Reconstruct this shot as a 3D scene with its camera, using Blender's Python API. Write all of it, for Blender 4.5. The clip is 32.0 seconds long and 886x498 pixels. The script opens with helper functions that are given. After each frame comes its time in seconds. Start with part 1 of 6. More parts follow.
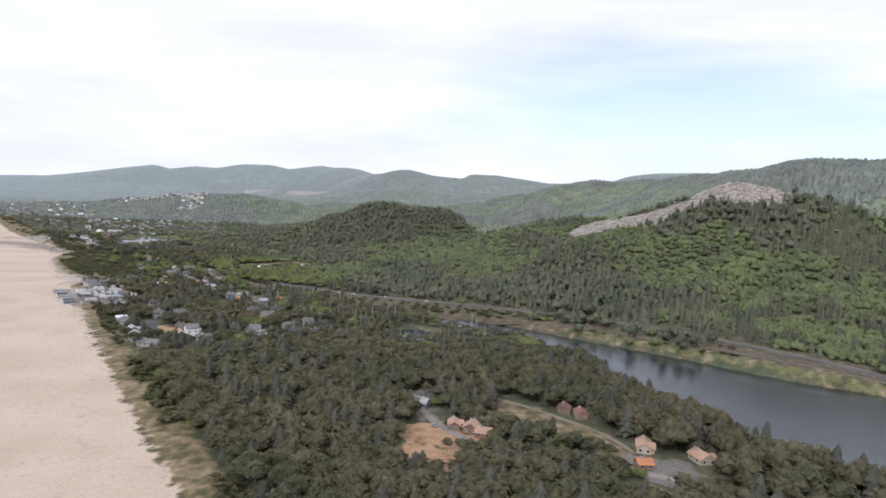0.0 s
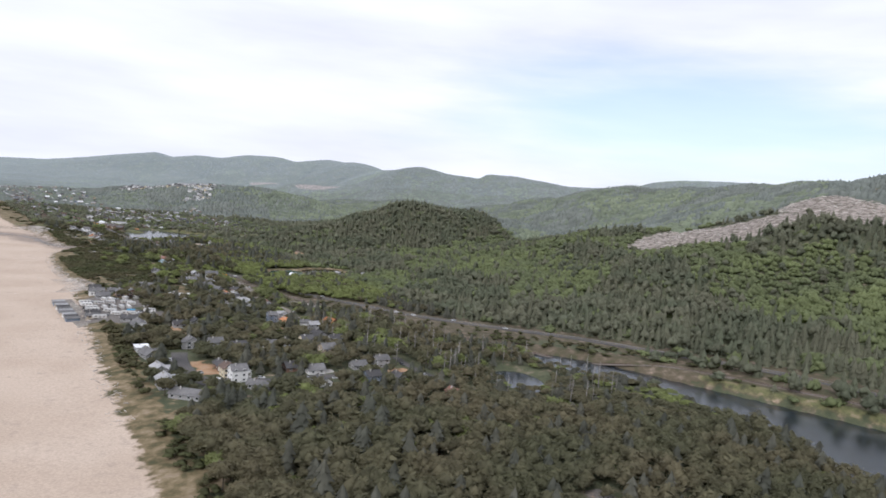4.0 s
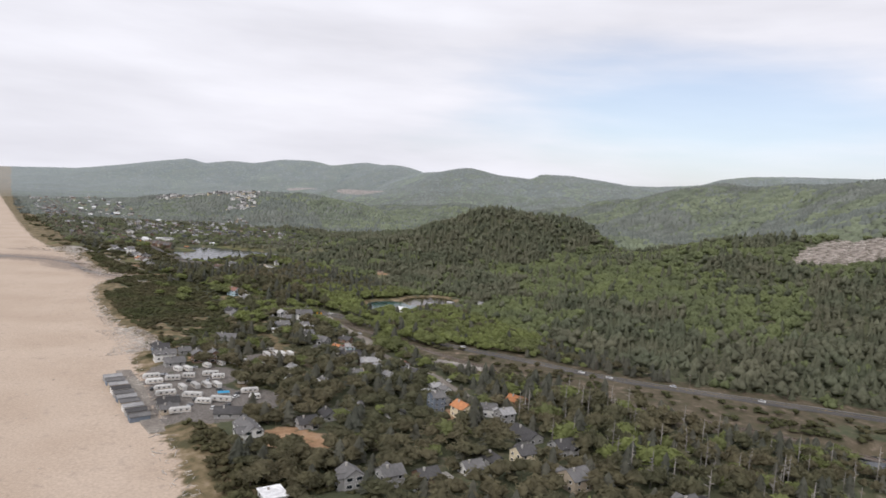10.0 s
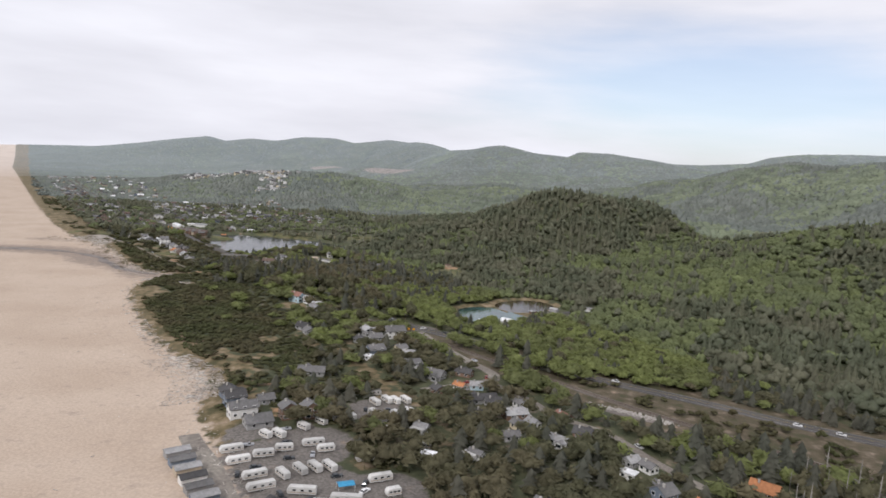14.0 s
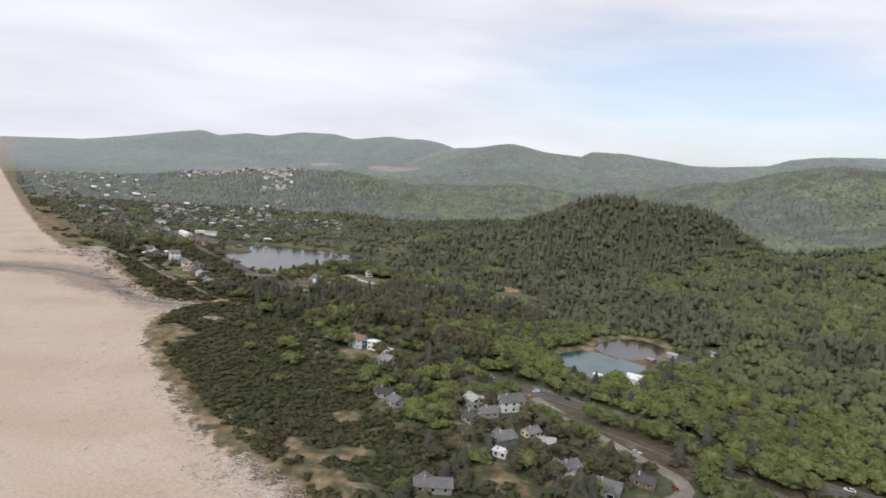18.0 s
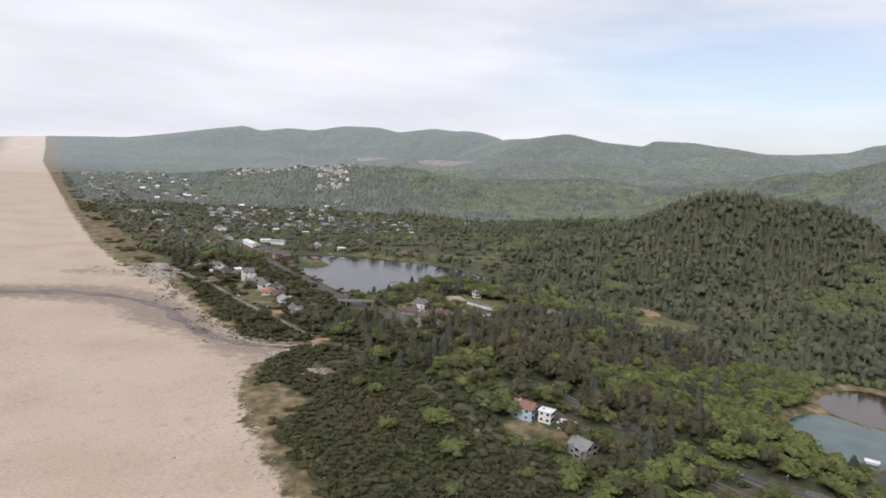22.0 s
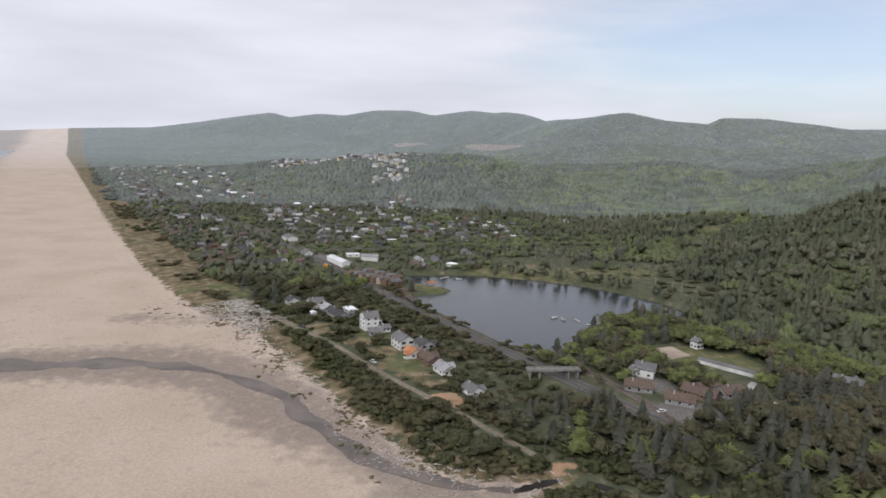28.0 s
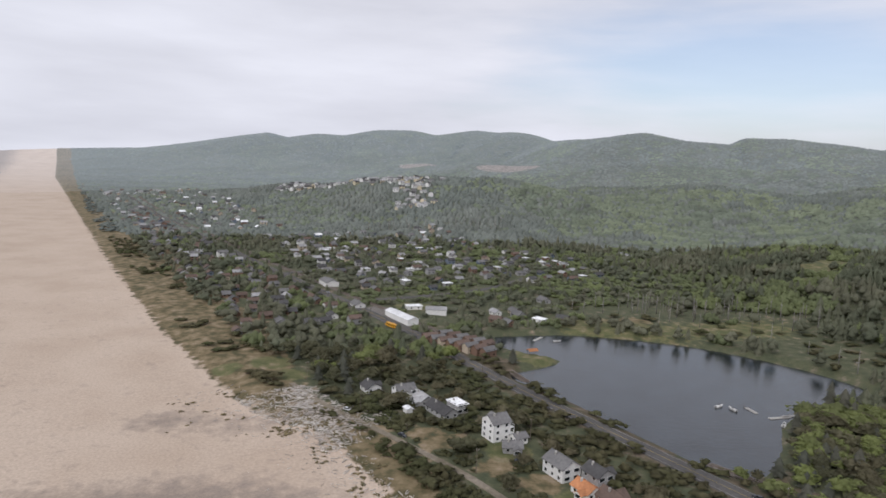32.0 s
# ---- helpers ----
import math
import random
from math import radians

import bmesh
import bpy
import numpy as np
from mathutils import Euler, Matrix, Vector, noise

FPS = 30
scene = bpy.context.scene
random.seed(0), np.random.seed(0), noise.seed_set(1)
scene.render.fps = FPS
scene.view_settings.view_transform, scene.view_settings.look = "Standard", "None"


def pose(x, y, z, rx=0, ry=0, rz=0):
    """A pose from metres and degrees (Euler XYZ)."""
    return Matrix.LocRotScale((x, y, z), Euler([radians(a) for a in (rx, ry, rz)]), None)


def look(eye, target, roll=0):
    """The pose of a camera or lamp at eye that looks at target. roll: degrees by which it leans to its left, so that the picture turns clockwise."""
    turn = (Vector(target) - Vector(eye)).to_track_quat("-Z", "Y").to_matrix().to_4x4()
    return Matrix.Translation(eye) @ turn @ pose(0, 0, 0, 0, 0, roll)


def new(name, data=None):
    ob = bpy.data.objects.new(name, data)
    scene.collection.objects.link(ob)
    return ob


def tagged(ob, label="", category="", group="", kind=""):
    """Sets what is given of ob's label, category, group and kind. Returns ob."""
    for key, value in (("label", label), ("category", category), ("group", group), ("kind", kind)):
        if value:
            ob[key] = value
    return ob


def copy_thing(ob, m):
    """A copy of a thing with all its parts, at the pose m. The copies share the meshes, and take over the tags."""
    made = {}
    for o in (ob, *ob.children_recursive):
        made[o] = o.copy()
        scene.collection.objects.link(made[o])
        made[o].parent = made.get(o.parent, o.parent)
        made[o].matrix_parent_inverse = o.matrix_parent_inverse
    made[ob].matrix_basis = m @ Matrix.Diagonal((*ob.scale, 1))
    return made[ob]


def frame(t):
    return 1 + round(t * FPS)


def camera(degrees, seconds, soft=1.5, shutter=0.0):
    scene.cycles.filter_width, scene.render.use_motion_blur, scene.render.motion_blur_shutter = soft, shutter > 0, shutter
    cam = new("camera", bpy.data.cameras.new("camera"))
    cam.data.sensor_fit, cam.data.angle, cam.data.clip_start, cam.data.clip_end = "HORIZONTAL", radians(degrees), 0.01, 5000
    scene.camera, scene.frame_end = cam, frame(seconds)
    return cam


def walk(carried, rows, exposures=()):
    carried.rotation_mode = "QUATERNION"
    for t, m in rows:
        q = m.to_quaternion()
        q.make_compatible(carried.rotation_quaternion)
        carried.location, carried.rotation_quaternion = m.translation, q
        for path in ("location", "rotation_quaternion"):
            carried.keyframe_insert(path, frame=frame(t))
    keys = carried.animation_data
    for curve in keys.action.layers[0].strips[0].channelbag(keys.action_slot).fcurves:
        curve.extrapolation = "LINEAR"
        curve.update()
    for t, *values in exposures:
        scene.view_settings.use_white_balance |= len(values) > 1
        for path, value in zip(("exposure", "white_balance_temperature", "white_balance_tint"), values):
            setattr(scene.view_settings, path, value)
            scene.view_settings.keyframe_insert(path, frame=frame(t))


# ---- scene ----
cam = camera(67.7, 32.0, soft=1.7)
METRES, EYE, TILT, LEAN, TURN = 1143.0, 123.8, 1.52, -2.16, 0.0
ROWS = [
    (0.0, 0.0, 0.0, 0.0, 0.12, -6.1, -1.12),
    (0.5, -0.0088, 0.0138, 0.0004, -0.93, -5.98, -1.96),
    (1.0, -0.0181, 0.0281, -0.0001, -1.14, -6.1, -2.1),
    (1.5, -0.0267, 0.0422, -0.0003, -0.96, -5.91, -2.25),
    (2.0, -0.0357, 0.0565, -0.0002, -1.19, -5.72, -2.65),
    (2.5, -0.044, 0.071, -0.0006, -1.76, -6.03, -2.52),
    (3.0, -0.0536, 0.0853, -0.0005, -2.09, -6.4, -2.51),
    (3.5, -0.0628, 0.0995, -0.0013, -0.59, -6.35, -2.63),
    (5.5, -0.0978, 0.1562, -0.0019, -0.05, -5.36, -4.32),
    (6.0, -0.1068, 0.1705, -0.0026, 0.26, -4.88, -4.92),
    (6.5, -0.1158, 0.1843, -0.0028, 1.02, -4.35, -5.21),
    (7.0, -0.1246, 0.1983, -0.0026, 1.26, -4.18, -4.45),
    (7.5, -0.1338, 0.2124, -0.0032, 0.93, -4.63, -4.2),
    (8.0, -0.1432, 0.2263, -0.0039, 1.33, -5.28, -3.67),
    (8.5, -0.1519, 0.2394, -0.0045, 1.85, -5.92, -3.25),
    (9.0, -0.1606, 0.2532, -0.0047, 2.06, -6.33, -3.05),
    (9.5, -0.1697, 0.2667, -0.0048, 2.11, -6.14, -2.37),
    (10.0, -0.179, 0.2809, -0.0051, 1.89, -6.19, -2.08),
    (10.5, -0.1879, 0.2936, -0.0054, 1.89, -6.16, -2.01),
    (11.0, -0.1967, 0.3068, -0.0059, 2.07, -6.15, -2.59),
    (11.5, -0.2046, 0.3186, -0.0058, 1.8, -5.74, -3.25),
    (12.0, -0.2137, 0.3319, -0.0055, 1.45, -5.94, -3.1),
    (12.5, -0.2227, 0.345, -0.0056, 1.49, -6.56, -2.49),
    (13.0, -0.232, 0.3579, -0.0055, 1.92, -7.43, -2.37),
    (13.5, -0.241, 0.3707, -0.0055, 2.63, -8.19, -1.92),
    (14.0, -0.2496, 0.3835, -0.0056, 3.08, -8.15, -2.01),
    (14.5, -0.2585, 0.3963, -0.0053, 3.52, -8.2, -1.83),
    (16.5, -0.2924, 0.4455, -0.0027, 3.35, -10.2, -1.78),
    (17.0, -0.301, 0.4578, -0.0026, 2.99, -9.27, -2.22),
    (17.5, -0.3097, 0.4701, -0.0024, 2.32, -8.89, -2.4),
    (18.0, -0.3188, 0.4824, -0.0028, 2.18, -8.41, -2.71),
    (18.5, -0.3275, 0.4947, -0.003, 2.74, -7.96, -2.98),
    (19.0, -0.3357, 0.5071, -0.0025, 3.58, -7.69, -3.02),
    (19.5, -0.3445, 0.519, -0.0022, 4.15, -7.5, -2.93),
    (20.0, -0.3536, 0.5314, -0.0024, 3.87, -7.68, -2.9),
    (20.5, -0.3623, 0.5432, -0.0024, 4.28, -8.09, -2.72),
    (21.0, -0.371, 0.555, -0.0027, 4.75, -8.1, -2.79),
    (21.5, -0.3798, 0.5668, -0.0023, 4.92, -8.36, -2.3),
    (22.0, -0.3886, 0.5788, -0.0022, 5.02, -9.23, -1.68),
    (22.5, -0.3978, 0.5908, -0.002, 5.09, -10.15, -1.15),
    (23.0, -0.4068, 0.6023, -0.0022, 5.75, -10.47, -0.68),
    (23.5, -0.4157, 0.6139, -0.0023, 5.94, -10.47, -0.4),
    (24.0, -0.4246, 0.6255, -0.002, 5.8, -10.27, -0.52),
    (24.5, -0.4339, 0.6372, -0.0019, 5.4, -9.91, -0.61),
    (25.0, -0.4436, 0.6495, -0.0019, 5.47, -9.25, -1.11),
    (25.5, -0.4528, 0.6614, -0.0021, 5.51, -8.95, -1.55),
    (27.5, -0.4898, 0.7087, -0.0018, 6.65, -10.74, -0.65),
    (28.0, -0.4996, 0.7207, -0.002, 6.37, -10.73, -0.3),
    (28.5, -0.5085, 0.7327, -0.0018, 5.87, -10.6, -0.43),
    (29.0, -0.5181, 0.7447, -0.0013, 5.55, -9.9, -0.99),
    (29.5, -0.5277, 0.7567, -0.0011, 5.93, -9.03, -0.79),
    (30.0, -0.5372, 0.769, -0.0011, 5.59, -8.72, -0.83),
    (30.5, -0.5465, 0.7809, -0.0012, 5.82, -8.71, -0.17),
    (31.0, -0.5559, 0.7929, -0.0008, 5.83, -9.02, 0.05),
    (31.5, -0.5648, 0.8045, -0.0001, 6.01, -8.93, 0.5),
    (32.0, -0.5746, 0.8171, 0.0004, 5.44, -9.09, -0.3),
]
walk(cam, [(t, pose(0, 0, EYE, TILT, LEAN, TURN) @ pose(METRES * x, METRES * y, METRES * z, 90 + pitch, roll, yaw)) for t, x, y, z, yaw, pitch, roll in ROWS],
     exposures=[(0.0, 0.18, 5850, 14), (3.0, 0.16, 5850, 14), (6.0, 0.02, 6000, 13), (9.0, -0.05, 6250, 14), (13.0, -0.07, 6200, 14), (19.0, -0.04, 6200, 13), (24.0, -0.07, 6200, 14), (28.0, -0.22, 6050, 13), (32.0, -0.24, 6050, 14)])

# ---- sky and sun ----
SUN_AZ, SUN_EL = 205.0, 37.0
world = bpy.data.worlds.new("sky")
scene.world = world
world.use_nodes = True
wn, wl = world.node_tree.nodes, world.node_tree.links
wn.clear()
w_out, w_bg = wn.new("ShaderNodeOutputWorld"), wn.new("ShaderNodeBackground")
w_sky = wn.new("ShaderNodeTexSky")
w_sky.sky_type, w_sky.sun_disc = "NISHITA", False
w_sky.sun_elevation, w_sky.sun_rotation = radians(SUN_EL), radians(SUN_AZ)
w_sky.air_density, w_sky.dust_density = 1.0, 1.5
w_co = wn.new("ShaderNodeTexCoord")
w_gain = wn.new("ShaderNodeVectorMath")
w_gain.operation = "SCALE"
w_gain.inputs[3].default_value = 1.5
wl.new(w_sky.outputs[0], w_gain.inputs[0])
# thin high cloud: stretched streaks, with a blue gap low in the north-east
w_map = wn.new("ShaderNodeMapping")
w_map.inputs["Scale"].default_value = (1.6, 1.6, 9.0)
w_map.inputs["Rotation"].default_value = (0.12, 0.05, 0.4)
wl.new(w_co.outputs["Generated"], w_map.inputs[0])
w_noise = wn.new("ShaderNodeTexNoise")
w_noise.inputs["Scale"].default_value, w_noise.inputs["Detail"].default_value = 1.7, 7.0
wl.new(w_map.outputs[0], w_noise.inputs["Vector"])
GAP_AZ, GAP_EL = radians(21.0), radians(7.0)
w_gapd = wn.new("ShaderNodeVectorMath")
w_gapd.operation = "SUBTRACT"
w_gapd.inputs[1].default_value = (math.sin(GAP_AZ) * math.cos(GAP_EL), math.cos(GAP_AZ) * math.cos(GAP_EL), math.sin(GAP_EL))
wl.new(w_co.outputs["Generated"], w_gapd.inputs[0])
w_gaps = wn.new("ShaderNodeVectorMath")
w_gaps.operation = "MULTIPLY"
w_gaps.inputs[1].default_value = (2.3, 2.3, 9.5)
wl.new(w_gapd.outputs[0], w_gaps.inputs[0])
w_len = wn.new("ShaderNodeVectorMath")
w_len.operation = "LENGTH"
wl.new(w_gaps.outputs[0], w_len.inputs[0])
w_sum = wn.new("ShaderNodeMath")
w_sum.operation = "MULTIPLY_ADD"
w_sum.inputs[1].default_value, w_sum.inputs[2].default_value = 1.7, -0.85
wl.new(w_noise.outputs[0], w_sum.inputs[0])
w_add = wn.new("ShaderNodeMath")
w_add.operation = "ADD"
wl.new(w_sum.outputs[0], w_add.inputs[0])
wl.new(w_len.outputs["Value"], w_add.inputs[1])
w_cov = wn.new("ShaderNodeMapRange")
w_cov.interpolation_type = "SMOOTHSTEP"
for k, v in enumerate((0.2, 1.2, 0.42, 1.0)):
    w_cov.inputs[1 + k].default_value = v
wl.new(w_add.outputs[0], w_cov.inputs[0])
w_cl = wn.new("ShaderNodeValToRGB")
w_cl.color_ramp.elements[0].position, w_cl.color_ramp.elements[0].color = 0.3, (8.0, 7.95, 8.15, 1)
w_cl.color_ramp.elements[1].position, w_cl.color_ramp.elements[1].color = 0.7, (10.0, 9.95, 10.1, 1)
wl.new(w_noise.outputs[0], w_cl.inputs[0])
w_mix = wn.new("ShaderNodeMix")
w_mix.data_type = "RGBA"
wl.new(w_cov.outputs[0], w_mix.inputs[0])
wl.new(w_gain.outputs[0], w_mix.inputs[6])
wl.new(w_cl.outputs[0], w_mix.inputs[7])
wl.new(w_mix.outputs[2], w_bg.inputs[0])
w_bg.inputs[1].default_value = 0.1
wl.new(w_bg.outputs[0], w_out.inputs[0])

sun = new("sun", bpy.data.lights.new("sun", "SUN"))
sun.data.energy, sun.data.angle, sun.data.color = 2.0, radians(11), (1.0, 0.96, 0.9)
_a, _e = radians(SUN_AZ), radians(SUN_EL)
sun.matrix_world = look((0, 0, 400), (-math.sin(_a) * math.cos(_e) * 100, -math.cos(_a) * math.cos(_e) * 100, 400 - math.sin(_e) * 100))


# ---- materials ----
def mat(name, base, rough=0.8, vary=0.25, scale=0.6, bump=0.0, bump_scale=4.0, second=None, metal=0.0, island=0.0, obrand=0.0, big=0.06, spec=0.3, glow=None, leafy=0.0):
    """Two scales of variation, an optional second colour, fine relief."""
    m = bpy.data.materials.new(name)
    m.use_nodes = True
    nt, ln = m.node_tree.nodes, m.node_tree.links
    bs = nt["Principled BSDF"]
    bs.inputs["Roughness"].default_value, bs.inputs["Metallic"].default_value = rough, metal
    bs.inputs["Specular IOR Level"].default_value = spec
    if glow:
        bs.inputs["Emission Color"].default_value, bs.inputs["Emission Strength"].default_value = (*glow, 1), 1.0
    geo = nt.new("ShaderNodeNewGeometry")
    n1, n2 = nt.new("ShaderNodeTexNoise"), nt.new("ShaderNodeTexNoise")
    n1.inputs["Scale"].default_value, n1.inputs["Detail"].default_value = scale, 6.0
    n2.inputs["Scale"].default_value, n2.inputs["Detail"].default_value = big, 3.0
    for n_ in (n1, n2):
        ln.new(geo.outputs["Position"], n_.inputs["Vector"])
    mix = nt.new("ShaderNodeMix")
    mix.data_type = "RGBA"
    mix.inputs[6].default_value = (*base, 1)
    mix.inputs[7].default_value = (*(second or [c * 0.6 for c in base]), 1)
    r2 = nt.new("ShaderNodeMapRange")
    for k, v in enumerate((0.38, 0.62, 0.0, 1.0)):
        r2.inputs[1 + k].default_value = v
    ln.new(n2.outputs[0], r2.inputs[0])
    ln.new(r2.outputs[0], mix.inputs[0])
    hsv = nt.new("ShaderNodeHueSaturation")
    ln.new(mix.outputs[2], hsv.inputs["Color"])
    val = nt.new("ShaderNodeMapRange")
    for k, v in enumerate((0.3, 0.7, 1 - vary, 1 + vary)):
        val.inputs[1 + k].default_value = v
    ln.new(n1.outputs[0], val.inputs[0])
    last = val.outputs[0]
    for amount, source in ((island, geo.outputs["Random Per Island"]), (obrand, nt.new("ShaderNodeObjectInfo").outputs["Random"] if obrand else None)):
        if amount:
            rr = nt.new("ShaderNodeMapRange")
            rr.inputs[3].default_value, rr.inputs[4].default_value = 1 - amount, 1 + amount
            ln.new(source, rr.inputs[0])
            mu = nt.new("ShaderNodeMath")
            mu.operation = "MULTIPLY"
            ln.new(last, mu.inputs[0])
            ln.new(rr.outputs[0], mu.inputs[1])
            last = mu.outputs[0]
    ln.new(last, hsv.inputs["Value"])
    ln.new(hsv.outputs[0], bs.inputs["Base Color"])
    if bump:
        n3, bp = nt.new("ShaderNodeTexNoise"), nt.new("ShaderNodeBump")
        n3.inputs["Scale"].default_value, n3.inputs["Detail"].default_value = bump_scale, 5.0
        bp.inputs["Strength"].default_value, bp.inputs["Distance"].default_value = bump, 0.3
        ln.new(geo.outputs["Position"], n3.inputs["Vector"])
        ln.new(n3.outputs[0], bp.inputs["Height"])
        ln.new(bp.outputs[0], bs.inputs["Normal"])
    if leafy:
        # leaves pass part of the light on to their far side
        thin, both = nt.new("ShaderNodeBsdfTranslucent"), nt.new("ShaderNodeMixShader")
        warm = nt.new("ShaderNodeHueSaturation")
        warm.inputs["Saturation"].default_value, warm.inputs["Value"].default_value = 1.1, 1.9
        ln.new(hsv.outputs[0], warm.inputs["Color"])
        ln.new(warm.outputs[0], thin.inputs[0])
        both.inputs[0].default_value = leafy
        ln.new(bs.outputs[0], both.inputs[1])
        ln.new(thin.outputs[0], both.inputs[2])
        ln.new(both.outputs[0], nt["Material Output"].inputs[0])
    return m


M_CONIFER = mat("conifer_needles", (0.093, 0.097, 0.076), 0.85, 0.30, 0.14, 0.3, 1.2, second=(0.122, 0.119, 0.092), island=0.06, big=0.02, spec=0.1, leafy=0.35)
M_ALDER = mat("alder_leaves", (0.180, 0.204, 0.076), 0.8, 0.28, 0.14, 0.3, 1.2, second=(0.138, 0.152, 0.066), island=0.14, big=0.02, spec=0.1, leafy=0.35)
M_PINE = mat("shore_pine_needles", (0.100, 0.100, 0.059), 0.85, 0.30, 0.14, 0.3, 1.2, second=(0.134, 0.119, 0.073), island=0.12, big=0.02, spec=0.1, leafy=0.35)
M_SCRUB = mat("dune_scrub_leaves", (0.083, 0.089, 0.042), 0.85, 0.34, 0.14, 0.6, 1.2, second=(0.102, 0.092, 0.051), island=0.16, big=0.025, spec=0.1, leafy=0.35)
# paler copies of the near foliage: haze painted into the base colours
M_HAZED_CONIFER = mat("hazed_hill_conifer", (0.126, 0.139, 0.092), 0.85, 0.26, 0.05, 0.0, 0.9, second=(0.158, 0.158, 0.108), big=0.016, spec=0.1, leafy=0.35)
M_HAZED_ALDER = mat("hazed_hill_alder", (0.172, 0.197, 0.090), 0.85, 0.24, 0.05, 0.0, 0.9, second=(0.142, 0.162, 0.086), island=0.08, big=0.016, spec=0.1, leafy=0.35)
# the woods beyond the plain; from there on the hills are a backdrop in bands of distance, with haze painted in
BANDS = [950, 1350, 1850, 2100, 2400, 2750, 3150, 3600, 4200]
# haze as emission, growing with distance; the first two bands only get paler colours
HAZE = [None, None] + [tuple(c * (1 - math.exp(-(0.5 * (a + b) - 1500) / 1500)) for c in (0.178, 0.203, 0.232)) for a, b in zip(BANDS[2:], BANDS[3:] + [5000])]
M_BACK = [(mat("hazed_backdrop_conifer", (0.138, 0.154, 0.136), 0.9, 0.24, 0.03, second=(0.150, 0.162, 0.142), big=0.006, glow=g, spec=0.1, island=0.08),
           mat("hazed_backdrop_alder", (0.164, 0.188, 0.124), 0.9, 0.24, 0.03, second=(0.132, 0.152, 0.114), big=0.006, glow=g, spec=0.1, island=0.08))
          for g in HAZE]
M_BARK = mat("bark", (0.13, 0.105, 0.08), 0.9, 0.3, 2.0, 0.4, 8.0)
M_SNAG = mat("weathered_dead_wood", (0.30, 0.28, 0.25), 0.9, 0.25, 1.5, 0.3, 6.0, island=0.25)
M_ASPHALT = mat("asphalt", (0.074, 0.070, 0.067), 0.9, 0.2, 0.8, 0.15, 6.0, second=(0.100, 0.093, 0.086), big=0.05)
M_GRAVEL = mat("gravel", (0.26, 0.235, 0.20), 0.95, 0.25, 0.7, 0.3, 6.0, second=(0.20, 0.175, 0.15))
M_TRACK = mat("sandy_track", (0.23, 0.195, 0.15), 0.95, 0.25, 0.5, 0.3, 6.0, second=(0.165, 0.14, 0.10))
M_BALLAST = mat("railway_ballast", (0.16, 0.14, 0.12), 0.95, 0.3, 1.5, 0.4, 8.0, second=(0.12, 0.10, 0.08))
M_RAIL = mat("rusty_steel", (0.14, 0.09, 0.065), 0.6, 0.3, 2.0, metal=0.6)
M_PAINT = mat("road_paint", (0.28, 0.27, 0.25), 0.7, 0.15, 3.0)
M_CONCRETE = mat("concrete", (0.42, 0.40, 0.37), 0.85, 0.2, 0.8, 0.15, 6.0, second=(0.34, 0.32, 0.29))
M_LOG = mat("driftwood", (0.56, 0.52, 0.47), 0.9, 0.25, 1.5, 0.3, 6.0, second=(0.40, 0.36, 0.32), island=0.3)
M_RUBBLE = mat("pale_rubble", (0.46, 0.43, 0.39), 0.9, 0.2, 1.5, 0.3, 6.0, island=0.2)
M_GLASS = mat("window_glass", (0.02, 0.025, 0.03), 0.08, 0.1, 1.0, spec=0.6)
M_TRIM = mat("white_trim", (0.78, 0.77, 0.74), 0.6, 0.08, 2.0)
M_RUBBER = mat("tyre_rubber", (0.025, 0.025, 0.025), 0.85, 0.2, 5.0)
M_POLE = mat("creosoted_pole_wood", (0.16, 0.13, 0.10), 0.9, 0.3, 2.0)
WALLS = [mat("painted_siding_" + nm, c, 0.75, 0.10, 0.9, 0.1, 5.0, second=[v * 0.85 for v in c], obrand=0.08)
         for nm, c in (("white", (0.70, 0.69, 0.66)), ("cream", (0.62, 0.54, 0.38)), ("grey", (0.31, 0.305, 0.295)), ("brown", (0.19, 0.12, 0.085)),
                       ("blue", (0.40, 0.53, 0.59)), ("slate_blue", (0.16, 0.19, 0.23)), ("tan", (0.44, 0.37, 0.28)))]
ROOFS = [mat("roof_" + nm, c, 0.85, 0.18, 0.8, 0.25, 5.0, second=[v * 0.75 for v in c], obrand=0.12)
         for nm, c in (("grey_shingle", (0.165, 0.160, 0.156)), ("dark_shingle", (0.080, 0.077, 0.076)), ("brown_shingle", (0.14, 0.098, 0.078)),
                       ("white_membrane", (0.82, 0.82, 0.82)), ("orange_metal", (0.50, 0.22, 0.10)), ("light_grey_metal", (0.35, 0.345, 0.34)), ("red_brown", (0.24, 0.130, 0.100)), ("pale_clay", (0.40, 0.26, 0.185)))]
WHITE, CREAM, GREY, BROWN, BLUE, SLATE, TAN = range(7)
R_GREY, R_DARK, R_BROWN, R_WHITE, R_ORANGE, R_LIGHT, R_RED, R_CLAY = range(8)


def water_material(name, base, rough, wave, spec=0.5):
    m = mat(name, base, rough, 0.1, 0.05, 0.0, spec=spec)
    nt, ln = m.node_tree.nodes, m.node_tree.links
    geo, n3, bp = nt.new("ShaderNodeNewGeometry"), nt.new("ShaderNodeTexNoise"), nt.new("ShaderNodeBump")
    n3.inputs["Scale"].default_value, n3.inputs["Detail"].default_value = 0.7, 5.0
    bp.inputs["Strength"].default_value, bp.inputs["Distance"].default_value = wave, 0.2
    ln.new(geo.outputs["Position"], n3.inputs["Vector"])
    ln.new(n3.outputs[0], bp.inputs["Height"])
    ln.new(bp.outputs[0], nt["Principled BSDF"].inputs["Normal"])
    return m


